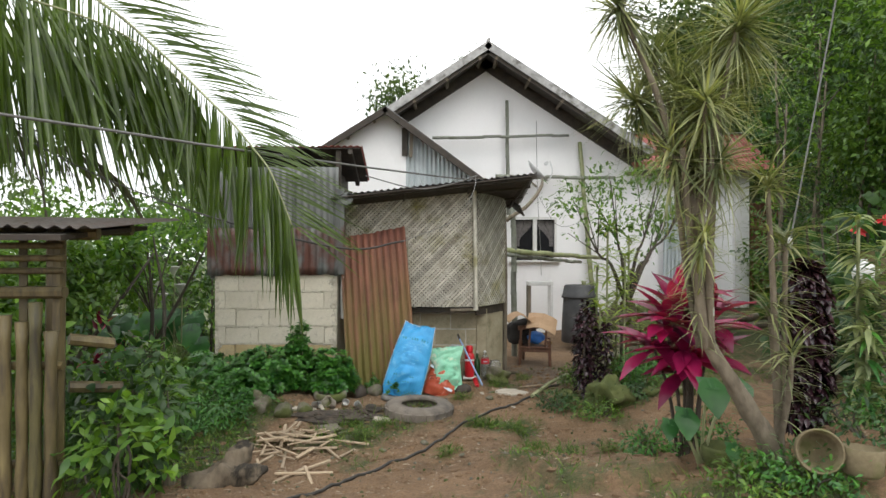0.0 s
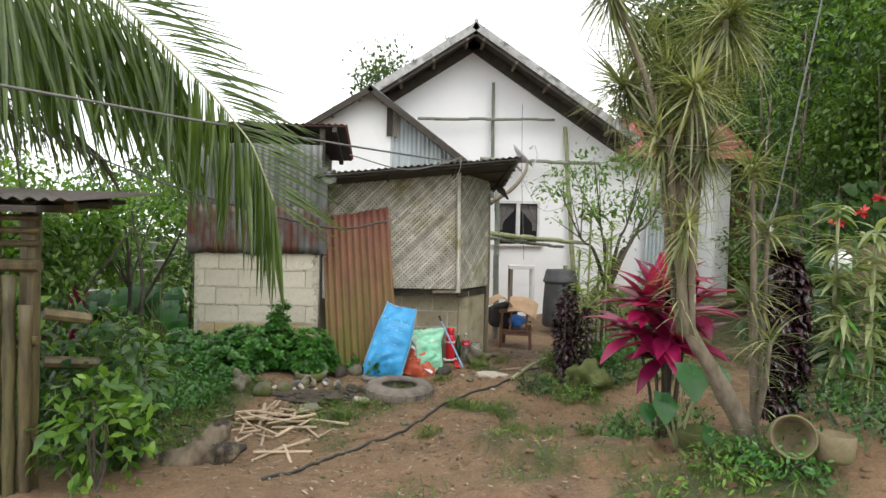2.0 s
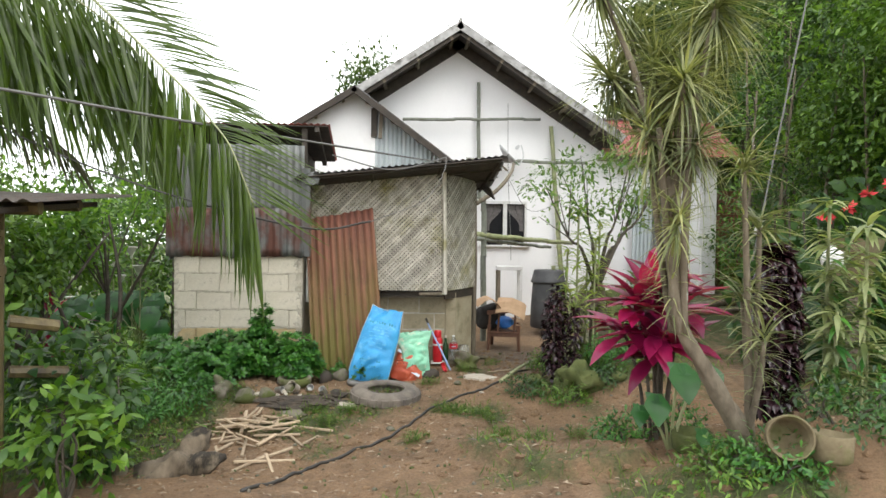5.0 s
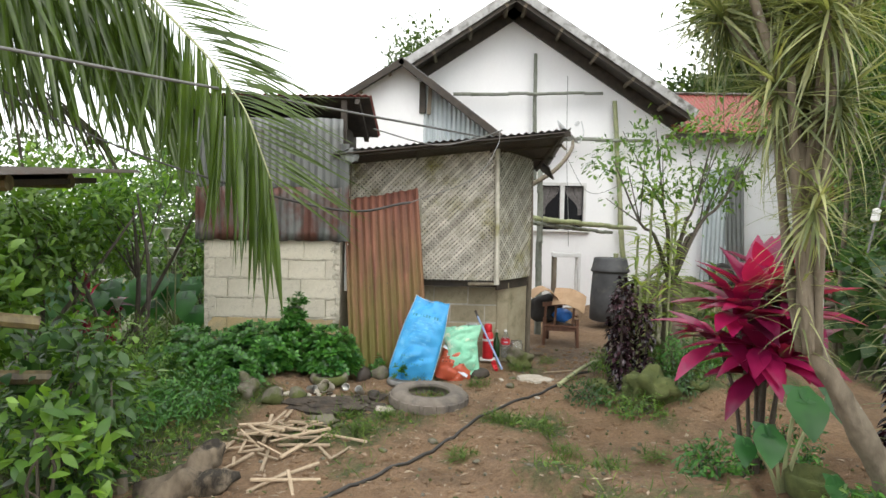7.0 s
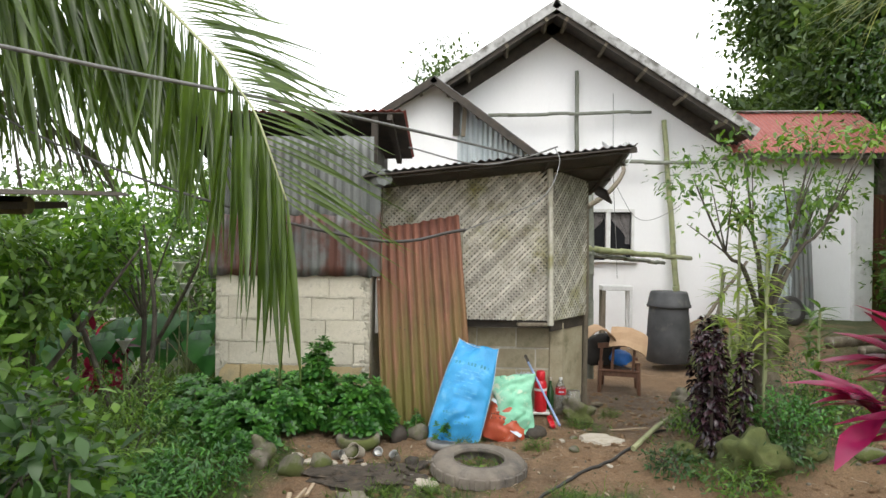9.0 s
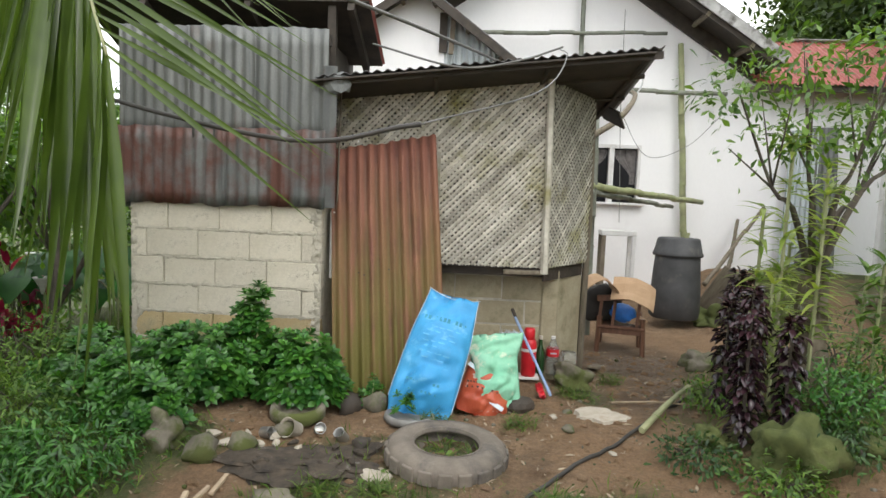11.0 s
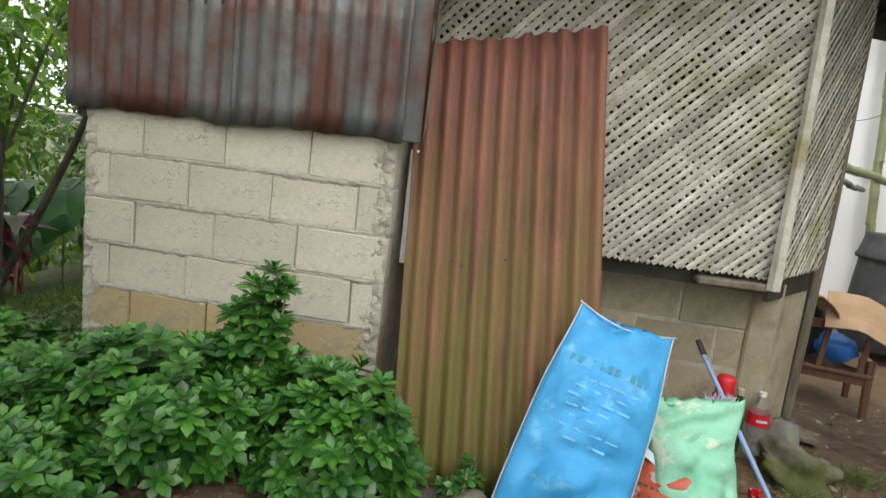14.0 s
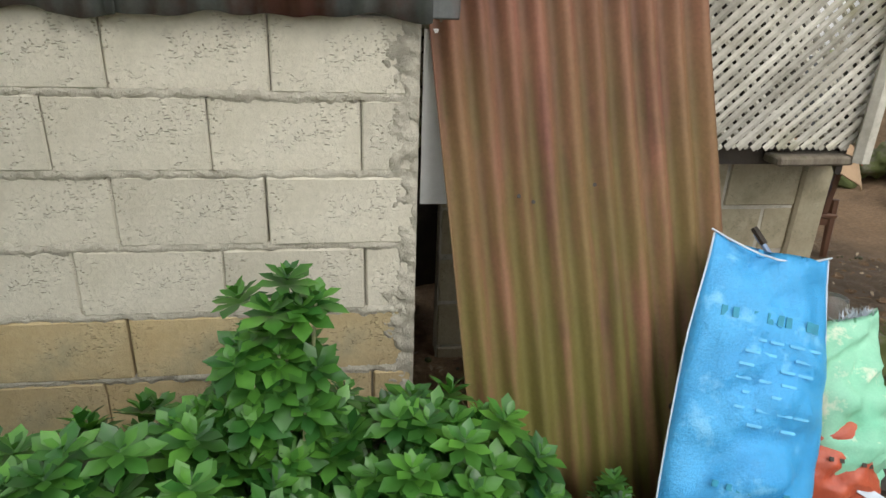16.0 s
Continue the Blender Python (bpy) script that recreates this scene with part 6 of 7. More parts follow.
for x, y, h, r, mt in ((-3.7, 7.9, 2.2, 0.75, L_LIME), (-4.7, 8.3, 2.4, 0.8, L_LIME), (-5.3, 7.0, 2.3, 0.8, L_LIME), (-4.2, 7.0, 1.9, 0.6, L_JUNGLE)):
    g = ground_z(x, y)
    t = thing("sapling", (x, y, g), "slender leafy sapling at the edge of the thicket", "tree", "saplings by the thicket")
    part("trunk", tube(smooth_path([(0, 0, -0.1), (0.05, 0, h * 0.4), (-0.02, 0, h * 0.8)], 8), [0.035, 0.012], 7, wob=0.2), BARK_DARK, t, smooth=True)
    lv = Leaves()
    for k in range(7):
        d = unit(1)[0]
        c = np.array((d[0] * r * 0.6, d[1] * r * 0.6, h * (0.5 + 0.45 * rng.random())))
        part("limb", branchy(bmesh.new(), (0.03, 0, h * 0.4), [tuple(c)], 0.012, 0.004, 5), BARK_DARK, t)
        foliage(lv, c, (r * 0.5, r * 0.5, r * 0.35), 26, 9, 0.1, 0.1, OBOV, 0.45, 0.3)
    lv.done("crown", mt, t)
# broad-leaved plants by the hut
for i, (x, y, h, n) in enumerate(((-1.95, 4.0, 0.95, 70), (-2.15, 4.45, 1.0, 80), (-2.5, 4.8, 0.8, 60), (-1.85, 3.6, 0.6, 40), (-2.9, 5.4, 0.7, 60))):
    bush("broad_leaf_plant", x, y, (0.3, 0.28, h * 0.5), "broad-leaved green plant beside the bamboo hut", L_LIME if i % 2 else L_DARK, 0.082, int(n * 1.3), 6, h, "plants by the hut", BROAD, 0.5, 0.05, "plant")
# thin bare stems rising from the thicket
for i, (x, y, tx, ty, tz) in enumerate(((-3.3, 7.3, -3.5, 7.6, 1.7), (-4.1, 8.2, -3.0, 8.0, 1.6), (-4.4, 6.8, -3.4, 7.4, 1.5), (-5.0, 8.0, -5.2, 8.0, 3.0), (-3.7, 7.5, -4.6, 7.2, 1.9))):
    bm = tube(smooth_path([on(x, y, -0.05), ((x + tx) / 2 + 0.1, (y + ty) / 2, tz * 0.5), (tx, ty, tz)], 9), [0.03, 0.012], 6, wob=0.2)
    tagged(part("bare_stem", bm, BARK_DARK, None, "", True), "thin bare stem rising from the thicket", "stem", "stems in the thicket")


def heart_leaf(lv, p, d, size, up=(0, -0.3, 1)):
    lv.add(LOBE, [p], [d], [up], [size], [size * 0.85])
    p = np.asarray(p, float)
    d = np.asarray(d, float) / np.linalg.norm(d)
    s = np.cross(d, up)
    s /= np.linalg.norm(s)
    for sg in (-1, 1):
        lv.add(LOBE, [p + d * size * 0.3], [-d * 0.9 + s * sg * 0.55], [up], [size * 0.5], [size * 0.42])


def taro(name, x, y, leaves, label, material=L_TARO, group=""):
    t = thing(name, on(x, y), label, "taro plant", group)
    g = ground_z(x, y)
    lv = Leaves()
    for lx, ly, lz, sz in leaves:
        d = np.array((lx - x, ly - y, 0)) * 0.6 + np.array((0, -0.55, -0.6))
        heart_leaf(lv, (lx - x, ly - y, lz - g), d, sz, (0.05, -0.75, 0.65))
        part("stalk", tube(smooth_path([(0, 0, -0.02), (0.4 * (lx - x), 0.4 * (ly - y), 0.55 * (lz - g)), (lx - x, ly - y + 0.005, lz - g)], 6), [0.012, 0.006], 6), BAMBOO_GREEN, t)
    lv.done("leaves", material, t)


taro("taro_plant", 1.66, 4.05, [(1.64, 3.88, 0.75, 0.25), (1.5, 3.9, 0.56, 0.2), (1.86, 4.0, 0.72, 0.2), (1.42, 3.95, 0.48, 0.14)], "taro with broad green heart-shaped leaves under the tree")
taro("taro_plant", 1.72, 3.72, [(1.68, 3.66, 0.42, 0.13), (1.78, 3.66, 0.36, 0.08)], "young taro with small bright green leaves")
for cx, cy in ((-4.6, 10.0), (-4.0, 9.6), (-4.95, 9.2)):
    taro("elephant_ear", cx, cy, [(cx + 0.35 * math.cos(k * 2.4), cy + 0.3 * math.sin(k * 2.4) - 0.2, 0.15 + 0.55 * rng.random(), 0.34 + 0.12 * rng.random()) for k in range(9)], "large-leaved elephant ear beside the shed", L_TARO, "elephant ears by the thicket")
for i, (x, y, z) in enumerate(((-4.9, 9.4, 0.85), (-4.6, 9.5, 1.0), (-4.25, 9.3, 0.95), (-4.1, 9.2, 0.75), (-3.9, 9.1, 1.15), (-4.7, 9.1, 0.45), (-3.75, 9.0, 0.9), (-4.4, 8.8, 0.25))):
    t = thing("calla_lily", on(x, y), "white calla lily on a tall green stalk", "flower", "callas by the thicket")
    g = ground_z(x, y)
    part("stalk", tube([(0, 0, 0), (0.02, 0, z - g)], 0.01, 5), BAMBOO_GREEN, t)
    part("spathe", lathe([(0.012, z - g - 0.02), (0.03, z - g + 0.05), (0.075, z - g + 0.13), (0.09, z - g + 0.15), (0.06, z - g + 0.12)], 12, cap=False), PETAL_WHITE, t, smooth=True)


# strap-leaved heads
def rosette(lv, c, axis, n, length, width, lo=-0.5, hi=0.9, shape=STRAP):
    ax = np.asarray(axis, float)
    ax /= np.linalg.norm(ax)
    e = np.cross(ax, (0.31, 0.2, 0.93))
    e /= np.linalg.norm(e)
    f = np.cross(ax, e)
    a = rng.random(n) * 2 * np.pi
    lean = lo + (hi - lo) * rng.random(n)
    d = np.cos(a)[:, None] * e + np.sin(a)[:, None] * f
    d = d * np.sqrt(np.maximum(0.05, 1 - np.minimum(lean, 0.97) ** 2))[:, None] + ax * lean[:, None]
    s = length * (0.7 + 0.45 * rng.random(n))
    lv.add(shape, np.asarray(c) + ax * (0.12 * (rng.random(n) - 0.5))[:, None], d, np.repeat(ax[None], n, 0) + 0.2 * d, s, np.full(n, width))


tree = thing("dragon_tree", (1.86, 3.55, 0.36), "pale-barked dragon tree with spiky strap-leaved heads", "tree")
T0 = np.array((1.86, 3.55, 0.36))
bm = bmesh.new()
tube(smooth_path(np.array([(1.88, 3.55, 0.3), (1.8, 3.53, 0.5), (1.6, 3.5, 0.82), (1.45, 3.48, 1.08), (1.41, 3.48, 1.45), (1.39, 3.5, 1.85)]) - T0, 26), [0.078, 0.054, 0.042, 0.036, 0.034, 0.03], 12, bm, wob=0.55)
part("trunk", bm, BARK, tree, "leaning trunk with white lichen", True)
HEADS = [((1.16, 3.75, 2.42), (-0.6, -0.1, 0.7), 0.4, 75), ((1.66, 3.55, 2.8), (0.1, -0.3, 0.8), 0.46, 90), ((1.02, 3.65, 2.95), (-0.4, -0.2, 0.8), 0.4, 70), ((1.4, 3.75, 2.5), (-0.1, 0, 1), 0.42, 60), ((1.52, 3.6, 2.28), (0.1, -0.1, 1), 0.36, 45), ((1.3, 3.9, 2.72), (0, 0, 1), 0.42, 60), ((1.8, 3.9, 2.62), (0.5, 0, 0.8), 0.42, 60), ((1.38, 3.35, 1.62), (0.05, -0.2, 1), 0.22, 26), ((1.5, 3.45, 2.02), (0.3, -0.3, 0.9), 0.36, 45), ((1.28, 3.5, 2.08), (-0.4, -0.2, 0.9), 0.36, 45), ((1.42, 3.4, 2.35), (0, -0.3, 1), 0.4, 50), ((1.55, 3.7, 2.55), (0.1, 0.1, 1), 0.4, 40)]
for c, ax, ln, n in HEADS:
    b = np.array(c) - T0
    lv = Leaves()
    bm = tube(smooth_path([np.array((1.4, 3.5, 1.62)) - T0, (np.array((1.4, 3.5, 1.9)) - T0) * 0.5 + b * 0.5 + np.array((0.02, 0, -0.03)), b], 8), [0.024, 0.013], 8, wob=0.2)
    part("branch", bm, BARK, tree, smooth=True)
    rosette(lv, b, ax, int(n * 1.8), ln, 0.015, -0.6, 0.97, STIFF)
    rosette(lv, b - np.asarray(ax) * 0.06, ax, int(n * 0.7), ln * 1.1, 0.016, -0.95, -0.2)
    lv.done("leaf_head", L_DRAC, tree)
lv = Leaves()
for q in np.linspace(0, 1, 16):
    rosette(lv, np.array((1.42 - 0.03 * q, 3.49, 1.05 + 0.95 * q)) - T0, (0.1 * math.sin(9 * q), -0.1, 1), 9, 0.24, 0.011, -0.3, 0.9)
lv.done("stem_leaves", L_DRAC, tree, "thin dry leaves along the stem")
for k in range(5):
    a = k * 1.3
    part("side_stem", tube(smooth_path([np.array((1.46 + 0.03 * math.cos(a), 3.49 + 0.04 * math.sin(a), 1.0)) - T0, np.array((1.42 + 0.07 * math.cos(a), 3.5 + 0.07 * math.sin(a), 1.5)) - T0, np.array((1.4 + 0.13 * math.cos(a), 3.52 + 0.12 * math.sin(a), 2.1 + 0.1 * (k % 3))) - T0], 10), [0.02, 0.016], 7, wob=0.3), BARK, tree, smooth=True)
stemt = thing("dragon_tree_sapling", (1.9, 3.6, 0.36), "slender multi-stemmed dragon tree with narrow leaves", "tree")
S0 = np.array((1.9, 3.6, 0.36))
for x1, y1, z1, n in ((1.83, 3.55, 1.92, 60), (1.97, 3.62, 1.58, 55), (1.9, 3.66, 1.2, 40), (1.94, 3.5, 0.95, 26)):
    top = np.array((x1, y1, z1)) - S0
    lv = Leaves()
    bm = tube(smooth_path([np.array((0.02 * rng.normal(), 0.02 * rng.normal(), -0.05)), top * 0.5 + np.array((0.02, 0, 0)), top], 8), [0.024, 0.014], 8, wob=0.15)
    part("stem", bm, BARK, stemt, smooth=True)
    rosette(lv, top, (0, 0, 1), n, 0.3, 0.017, -0.1, 0.97)
    for q in np.linspace(0.45, 0.9, 5):
        rosette(lv, top * q, (0, 0, 1), 6, 0.2, 0.012, -0.1, 0.6)
    lv.done("leaf_head", L_DRAC, stemt)

ti = thing("ti_plant", on(1.78, 4.55), "magenta ti plant with long glossy leaves", "plant")
I0 = np.array(on(1.78, 4.55))
for x1, y1, z1, n in ((1.78, 4.55, 1.16, 24), (1.6, 4.5, 0.98, 22), (1.95, 4.55, 1.05, 22), (1.7, 4.4, 0.8, 20), (1.88, 4.7, 0.9, 18), (1.55, 4.65, 0.84, 16), (1.66, 4.42, 1.05, 16), (1.86, 4.45, 0.78, 18), (1.74, 4.5, 0.7, 18)):
    top = np.array((x1, y1, z1)) - I0
    lv = Leaves()
    bm = tube(smooth_path([top * np.array((0.3, 0.3, 0)) + (0, 0, -0.05), top * 0.55, top], 6), [0.014, 0.01], 6)
    part("stem", bm, BARK_DARK, ti)
    rosette(lv, top, (0.02, -0.05, 1), int(n * 0.9), 0.38, 0.13, 0.05 if z1 > 0.85 else -0.3, 0.97, TI)
    lv.done("leaf_head", L_TI, ti)
bush("cordyline", -4.7, 8.9, (0.2, 0.2, 0.3), "small crimson cordyline in the thicket", L_TI, 0.2, 16, 4, 0.75, "", BLADE, 0.3, 0.05, "plant")


# purple columns of overlapping leaves
def column(x, y, z1, r, n, label, group, leaf=0.055):
    n = int(n * 1.7)
    g = ground_z(x, y)
    t = thing("purple_shrub", (x, y, g), label, "shrub", group)
    part("stem", tube([(0, 0, -0.05), (0, 0, z1 - g - 0.05)], [0.014, 0.006], 6), BARK_DARK, t)
    lv = Leaves()
    h = z1 - g
    u = rng.random(n)
    a = rng.random(n) * 6.283
    rr = r * (0.55 + 0.45 * rng.random(n)) * np.where(u > 0.8, 1.05 - (u - 0.8) * 3.4, 1.0) * (0.92 + 0.1 * np.sin(u * 26))
    pts = np.stack([rr * np.cos(a), rr * np.sin(a), h * (0.06 + 0.94 * u)], 1)
    d = np.stack([np.cos(a), np.sin(a), -0.3 + 0.9 * (u > 0.93)], 1) + rng.normal(size=(n, 3)) * 0.2
    s = leaf * (0.7 + 0.6 * rng.random(n))
    lv.add(CUPPED, pts - 0.3 * s[:, None] * d, d, np.stack([np.cos(a), np.sin(a), 1.2 + 0 * a], 1), s, s * 0.6)
    lv.done("leaves", L_PURPLE, t)


for x, y, z1, r, n in ((1.46, 6.5, 0.95, 0.085, 150), (1.58, 6.7, 0.88, 0.08, 130), (1.66, 6.44, 0.8, 0.08, 120), (1.6, 7.08, 0.97, 0.08, 140), (1.74, 7.24, 0.98, 0.08, 140), (1.5, 6.92, 0.8, 0.075, 100)):
    column(x, y, z1, r, n, "glossy dark purple shrub with cupped leaves by the path", "purple shrubs by the path", 0.062)
column(2.46, 4.25, 1.47, 0.15, 1000, "tall dark purple column of overlapping leaves", "purple shrubs under the tree", 0.075)

# variegated dracaenas to the right
for x, y, z1, n in ((2.82, 4.3, 1.75, 84), (2.98, 4.15, 1.6, 84), (2.9, 4.4, 1.3, 66), (2.75, 4.1, 1.05, 54), (3.12, 4.3, 1.25, 66), (3.05, 4.45, 1.55, 66)):
    g = ground_z(x, y)
    t = thing("variegated_dracaena", (x, y, g), "white-edged green dracaena on a thin cane", "plant", "variegated dracaenas")
    part("cane", tube([(0, 0, -0.05), (0.02, 0, z1 - g)], 0.012, 6), BAMBOO_GREEN, t)
    lv = Leaves()
    for q in np.linspace(0.25, 1, 6):
        rosette(lv, (0.02 * q, 0, (z1 - g) * q), (0, 0, 1), n // 6, 0.24, 0.045, -0.3, 0.6, BLADE)
    lv.done("leaves", L_VARIEG, t)
    lv = Leaves()
    for q in np.linspace(0.2, 0.95, 5):
        rosette(lv, (0.02 * q, 0, (z1 - g) * q), (0, 0, 1), 5, 0.22, 0.04, -0.3, 0.5, BLADE)
    lv.done("inner_leaves", L_SHRUB, t)

# small citrus tree on the bank, its thick mossy foot wrapped in yellow-green dracaena
cit = thing("citrus_tree", on(2.12, 7.08), "small open citrus tree with sparse glossy leaves", "tree")
C0 = np.array(on(2.12, 7.08))
bm = bmesh.new()
tube(smooth_path([(0, 0, -0.1), (-0.02, 0, 0.3), (-0.06, -0.02, 0.75)], 9), [0.14, 0.095, 0.08], 12, bm, wob=0.35)
part("trunk", bm, BARK, cit, "pale mossy stump-like trunk", True)
tips = [(1.42, 6.85, 2.08), (1.85, 6.95, 2.3), (2.4, 7.0, 2.4), (2.95, 7.15, 2.5), (2.6, 7.3, 2.0)]
b0 = np.array((-0.06, -0.02, 0.7))
for tp in tips:
    tp = np.array(tp) - C0
    mid = b0 * 0.45 + tp * 0.55 + np.array((0, 0, -0.05))
    bm = bmesh.new()
    tube(smooth_path([b0, b0 * 0.7 + tp * 0.3 + np.array((0, 0, 0.12)), mid, tp], 10), [0.026, 0.015, 0.005], 7, bm, wob=0.25)
    for _ in range(3):
        tube([Vector(mid), Vector(tp + rng.normal(size=3) * 0.15)], [0.008, 0.003], 5, bm)
    part("branch", bm, BARK_DARK, cit, smooth=True)
lv = Leaves()
for tp in tips:
    foliage(lv, np.array(tp) - C0, (0.3, 0.24, 0.16), 34, 7, 0.06, 0.062, OBOV, 0.45, 0.2)
for _ in range(12):
    tp = np.array(tips[rng.integers(len(tips))]) - C0
    foliage(lv, b0 * 0.3 + tp * 0.7, (0.24, 0.2, 0.18), 8, 6, 0.05, 0.06, OBOV, 0.45, 0.2)
lv.done("crown", L_JUNGLE, cit)
for x, y, z1, n in ((1.8, 6.95, 1.78, 90), (1.95, 6.8, 1.5, 80), (1.72, 7.1, 1.35, 60), (2.05, 7.0, 1.65, 70), (1.68, 6.8, 0.95, 40), (2.0, 7.3, 1.15, 50), (2.45, 7.0, 1.05, 50), (2.5, 7.25, 0.95, 40)):
    g = ground_z(x, y)
    t = thing("yellow_dracaena", (x, y, g), "yellow-green striped dracaena at the foot of the citrus", "plant", "yellow dracaenas")
    part("cane", tube([(0, 0, -0.05), (0.02, 0, z1 - g)], 0.012, 6), BAMBOO_GREEN, t)
    lv = Leaves()
    for q in np.linspace(0.35, 1, 5):
        rosette(lv, (0.02 * q, 0, (z1 - g) * q), (0, 0, 1), n // 5, 0.2, 0.036, -0.1, 0.8, BLADE)
    lv.done("leaves", L_YELLOW if x < 2.2 else L_JUNGLE, t)
for i, (x, y, r, h) in enumerate(((1.95, 6.55, 0.22, 0.28), (1.45, 6.0, 0.22, 0.16), (1.15, 6.3, 0.2, 0.14), (2.2, 6.7, 0.3, 0.3), (2.6, 6.9, 0.35, 0.32), (1.85, 6.25, 0.16, 0.2), (1.95, 3.35, 0.25, 0.14), (1.7, 3.4, 0.22, 0.12), (2.4, 3.5, 0.3, 0.22), (2.8, 3.7, 0.35, 0.3), (2.75, 8.2, 0.4, 0.4), (3.2, 8.6, 0.45, 0.5), (1.4, 4.3, 0.16, 0.14), (1.5, 7.0, 0.2, 0.2), (3.0, 3.2, 0.35, 0.3), (1.9, 4.6, 0.25, 0.25))):
    bush("ground_cover", x, y, (r, r, h * 0.55), "low green ground cover on the bank", (L_SHRUB, L_JUNGLE, L_DARK)[i % 3], 0.038, 60, 11, h, "ground cover on the bank", BLADE if i % 2 else OBOV, 0.4, 0.04, "plant")

# coconut fronds
def frond(path, label, left, right, n, material, taper=0.5):
    """A feather palm leaf: every leaflet is a part of its own."""
    dense = smooth_path(path, 400)
    run = np.concatenate([[0], np.cumsum(np.linalg.norm(np.diff(dense, axis=0), axis=1))])
    even = run[-1] * np.linspace(0, 1, n) ** 0.9
    pts = np.stack([np.interp(even, run, dense[:, k]) for k in range(3)], 1)
    t = thing("coconut_frond", tuple(pts[0]), label, "palm frond", "coconut fronds")
    o = pts[0]
    part("rachis", tube(pts - o, [0.03, 0.016, 0.004], 7), BAMBOO_GREEN if material is L_PALM else WOOD_OLD, t, smooth=True)
    tang = np.gradient(pts, axis=0)
    tang /= np.linalg.norm(tang, axis=1, keepdims=True)
    u = np.linspace(0, 1, n)
    for dirv, ln, w, dr in (left, right):
        d = np.array(dirv, float)[None] + tang * (0.12 + 0.75 * u ** 5)[:, None] + rng.normal(size=(n, 3)) * np.array((0.05, 0.12, 0.05))
        s = ln * (1 - taper * u ** 1.5) * (0.86 + 0.22 * rng.random(n))
        up = np.cross(tang, d) * 0.8 + np.array((0, -0.5, 0.4)) + rng.normal(size=(n, 3)) * 0.25
        for i in range(n):
            shape = leaf_shape(6, 0.55, dr * (0.6 + 0.8 * rng.random()), 0.55 if dr < 0.2 else 0.8, 0.35)
            v, f = scatter(shape, (pts[i] - o)[None], d[i][None], up[i][None], s[i:i + 1], np.array([w * (0.8 + 0.4 * rng.random()) * (1 - 0.4 * u[i] ** 2)]))
            soup("leaflet", v, f, material, t, "", True)
    return t


frond([(-7.6, 7.4, 5.5), (-5.6, 6.4, 5.1), (-4.2, 6.1, 4.5), (-3.16, 5.9, 3.83), (-2.57, 5.7, 3.34), (-2.04, 5.4, 2.86), (-1.68, 5.1, 2.54), (-1.45, 4.8, 2.32), (-1.27, 4.6, 2.13), (-1.15, 4.5, 1.9), (-1.07, 4.45, 1.72)], "large green coconut frond hanging into the yard", ((-0.1, -0.05, -1.0), 1.85, 0.066, 0.04), ((1.0, -0.15, 0.06), 1.25, 0.032, 0.36), 185, L_PALM, 0.5)
frond([(-7.6, 7.5, 5.45), (-5.8, 6.0, 4.6), (-4.6, 5.4, 4.0), (-3.7, 5.3, 3.72), (-2.95, 5.45, 3.5), (-2.5, 5.5, 3.22), (-2.2, 5.5, 2.9)], "green coconut frond partly hidden by another frond", ((-0.06, 0.0, -1.0), 2.0, 0.075, 0.04), ((0.25, 0.05, -0.95), 1.6, 0.055, 0.15), 165, L_PALM, 0.25)
frond([(-7.6, 7.4, 5.4), (-5.8, 6.6, 4.3), (-4.9, 6.3, 3.85), (-4.0, 6.2, 3.55), (-3.3, 6.2, 3.25), (-2.75, 6.2, 2.9)], "shaded green coconut frond at the edge of the yard", ((-0.04, 0, -1), 1.75, 0.075, 0.05), ((0.2, 0.1, -0.95), 1.4, 0.06, 0.15), 150, L_PALM, 0.25)
frond([(-7.6, 7.6, 5.3), (-6.6, 7.4, 3.8), (-5.5, 7.1, 3.15), (-4.6, 6.9, 2.9), (-3.9, 6.8, 2.6), (-3.4, 6.7, 2.25)], "dry drooping coconut frond behind the green one", ((0.2, -0.05, -1), 1.1, 0.045, 0.1), ((0.5, 0.1, -0.8), 1.0, 0.04, 0.3), 130, L_PALM_DRY)
palm = thing("coconut_palm", (-8.4, 8.0, -1.2), "coconut palm trunk standing beyond the hut", "tree")
part("trunk", tube(smooth_path([(-0.5, 0, -0.4), (-0.2, 0, 3.2), (0.5, 0, 6.75)], 14), [0.17, 0.13, 0.11], 12, wob=0.15), BARK, palm, smooth=True)


# ---- trees ----
def big_tree(x, y, h, r, n_clump, per, leaf, material, label, group, z0=None, trunk=0.14, spread_r=0.35, mat_t=BARK_DARK, low=0.45):
    g = ground_z(x, y) if z0 is None else z0
    t = thing("tree", (x, y, g), label, "tree", group)
    bm = bmesh.new()
    lean = rng.normal() * 0.3
    tube(smooth_path([(0, 0, -0.4), (lean * 0.4, 0, h * 0.4), (lean, 0.1, h * 0.85)], 12), [trunk, trunk * 0.7, trunk * 0.25], 9, bm, wob=0.2)
    part("trunk", bm, mat_t, t, smooth=True)
    lv = Leaves()
    for k in range(7):
        d = unit(1)[0]
        c = np.array((lean + d[0] * r * 0.65, d[1] * r * 0.65, h * (low + (1 - low) * rng.random())))
        part("limb", branchy(bmesh.new(), (lean * 0.6, 0, h * (low * 0.7)), [tuple(c)], trunk * 0.35, 0.02, 6), mat_t, t)
        foliage(lv, c, (r * 0.55, r * 0.55, r * 0.42), n_clump // 7, per, spread_r, leaf, SMALL, 0.5, 0.3)
    lv.done("crown", material, t)
    return t


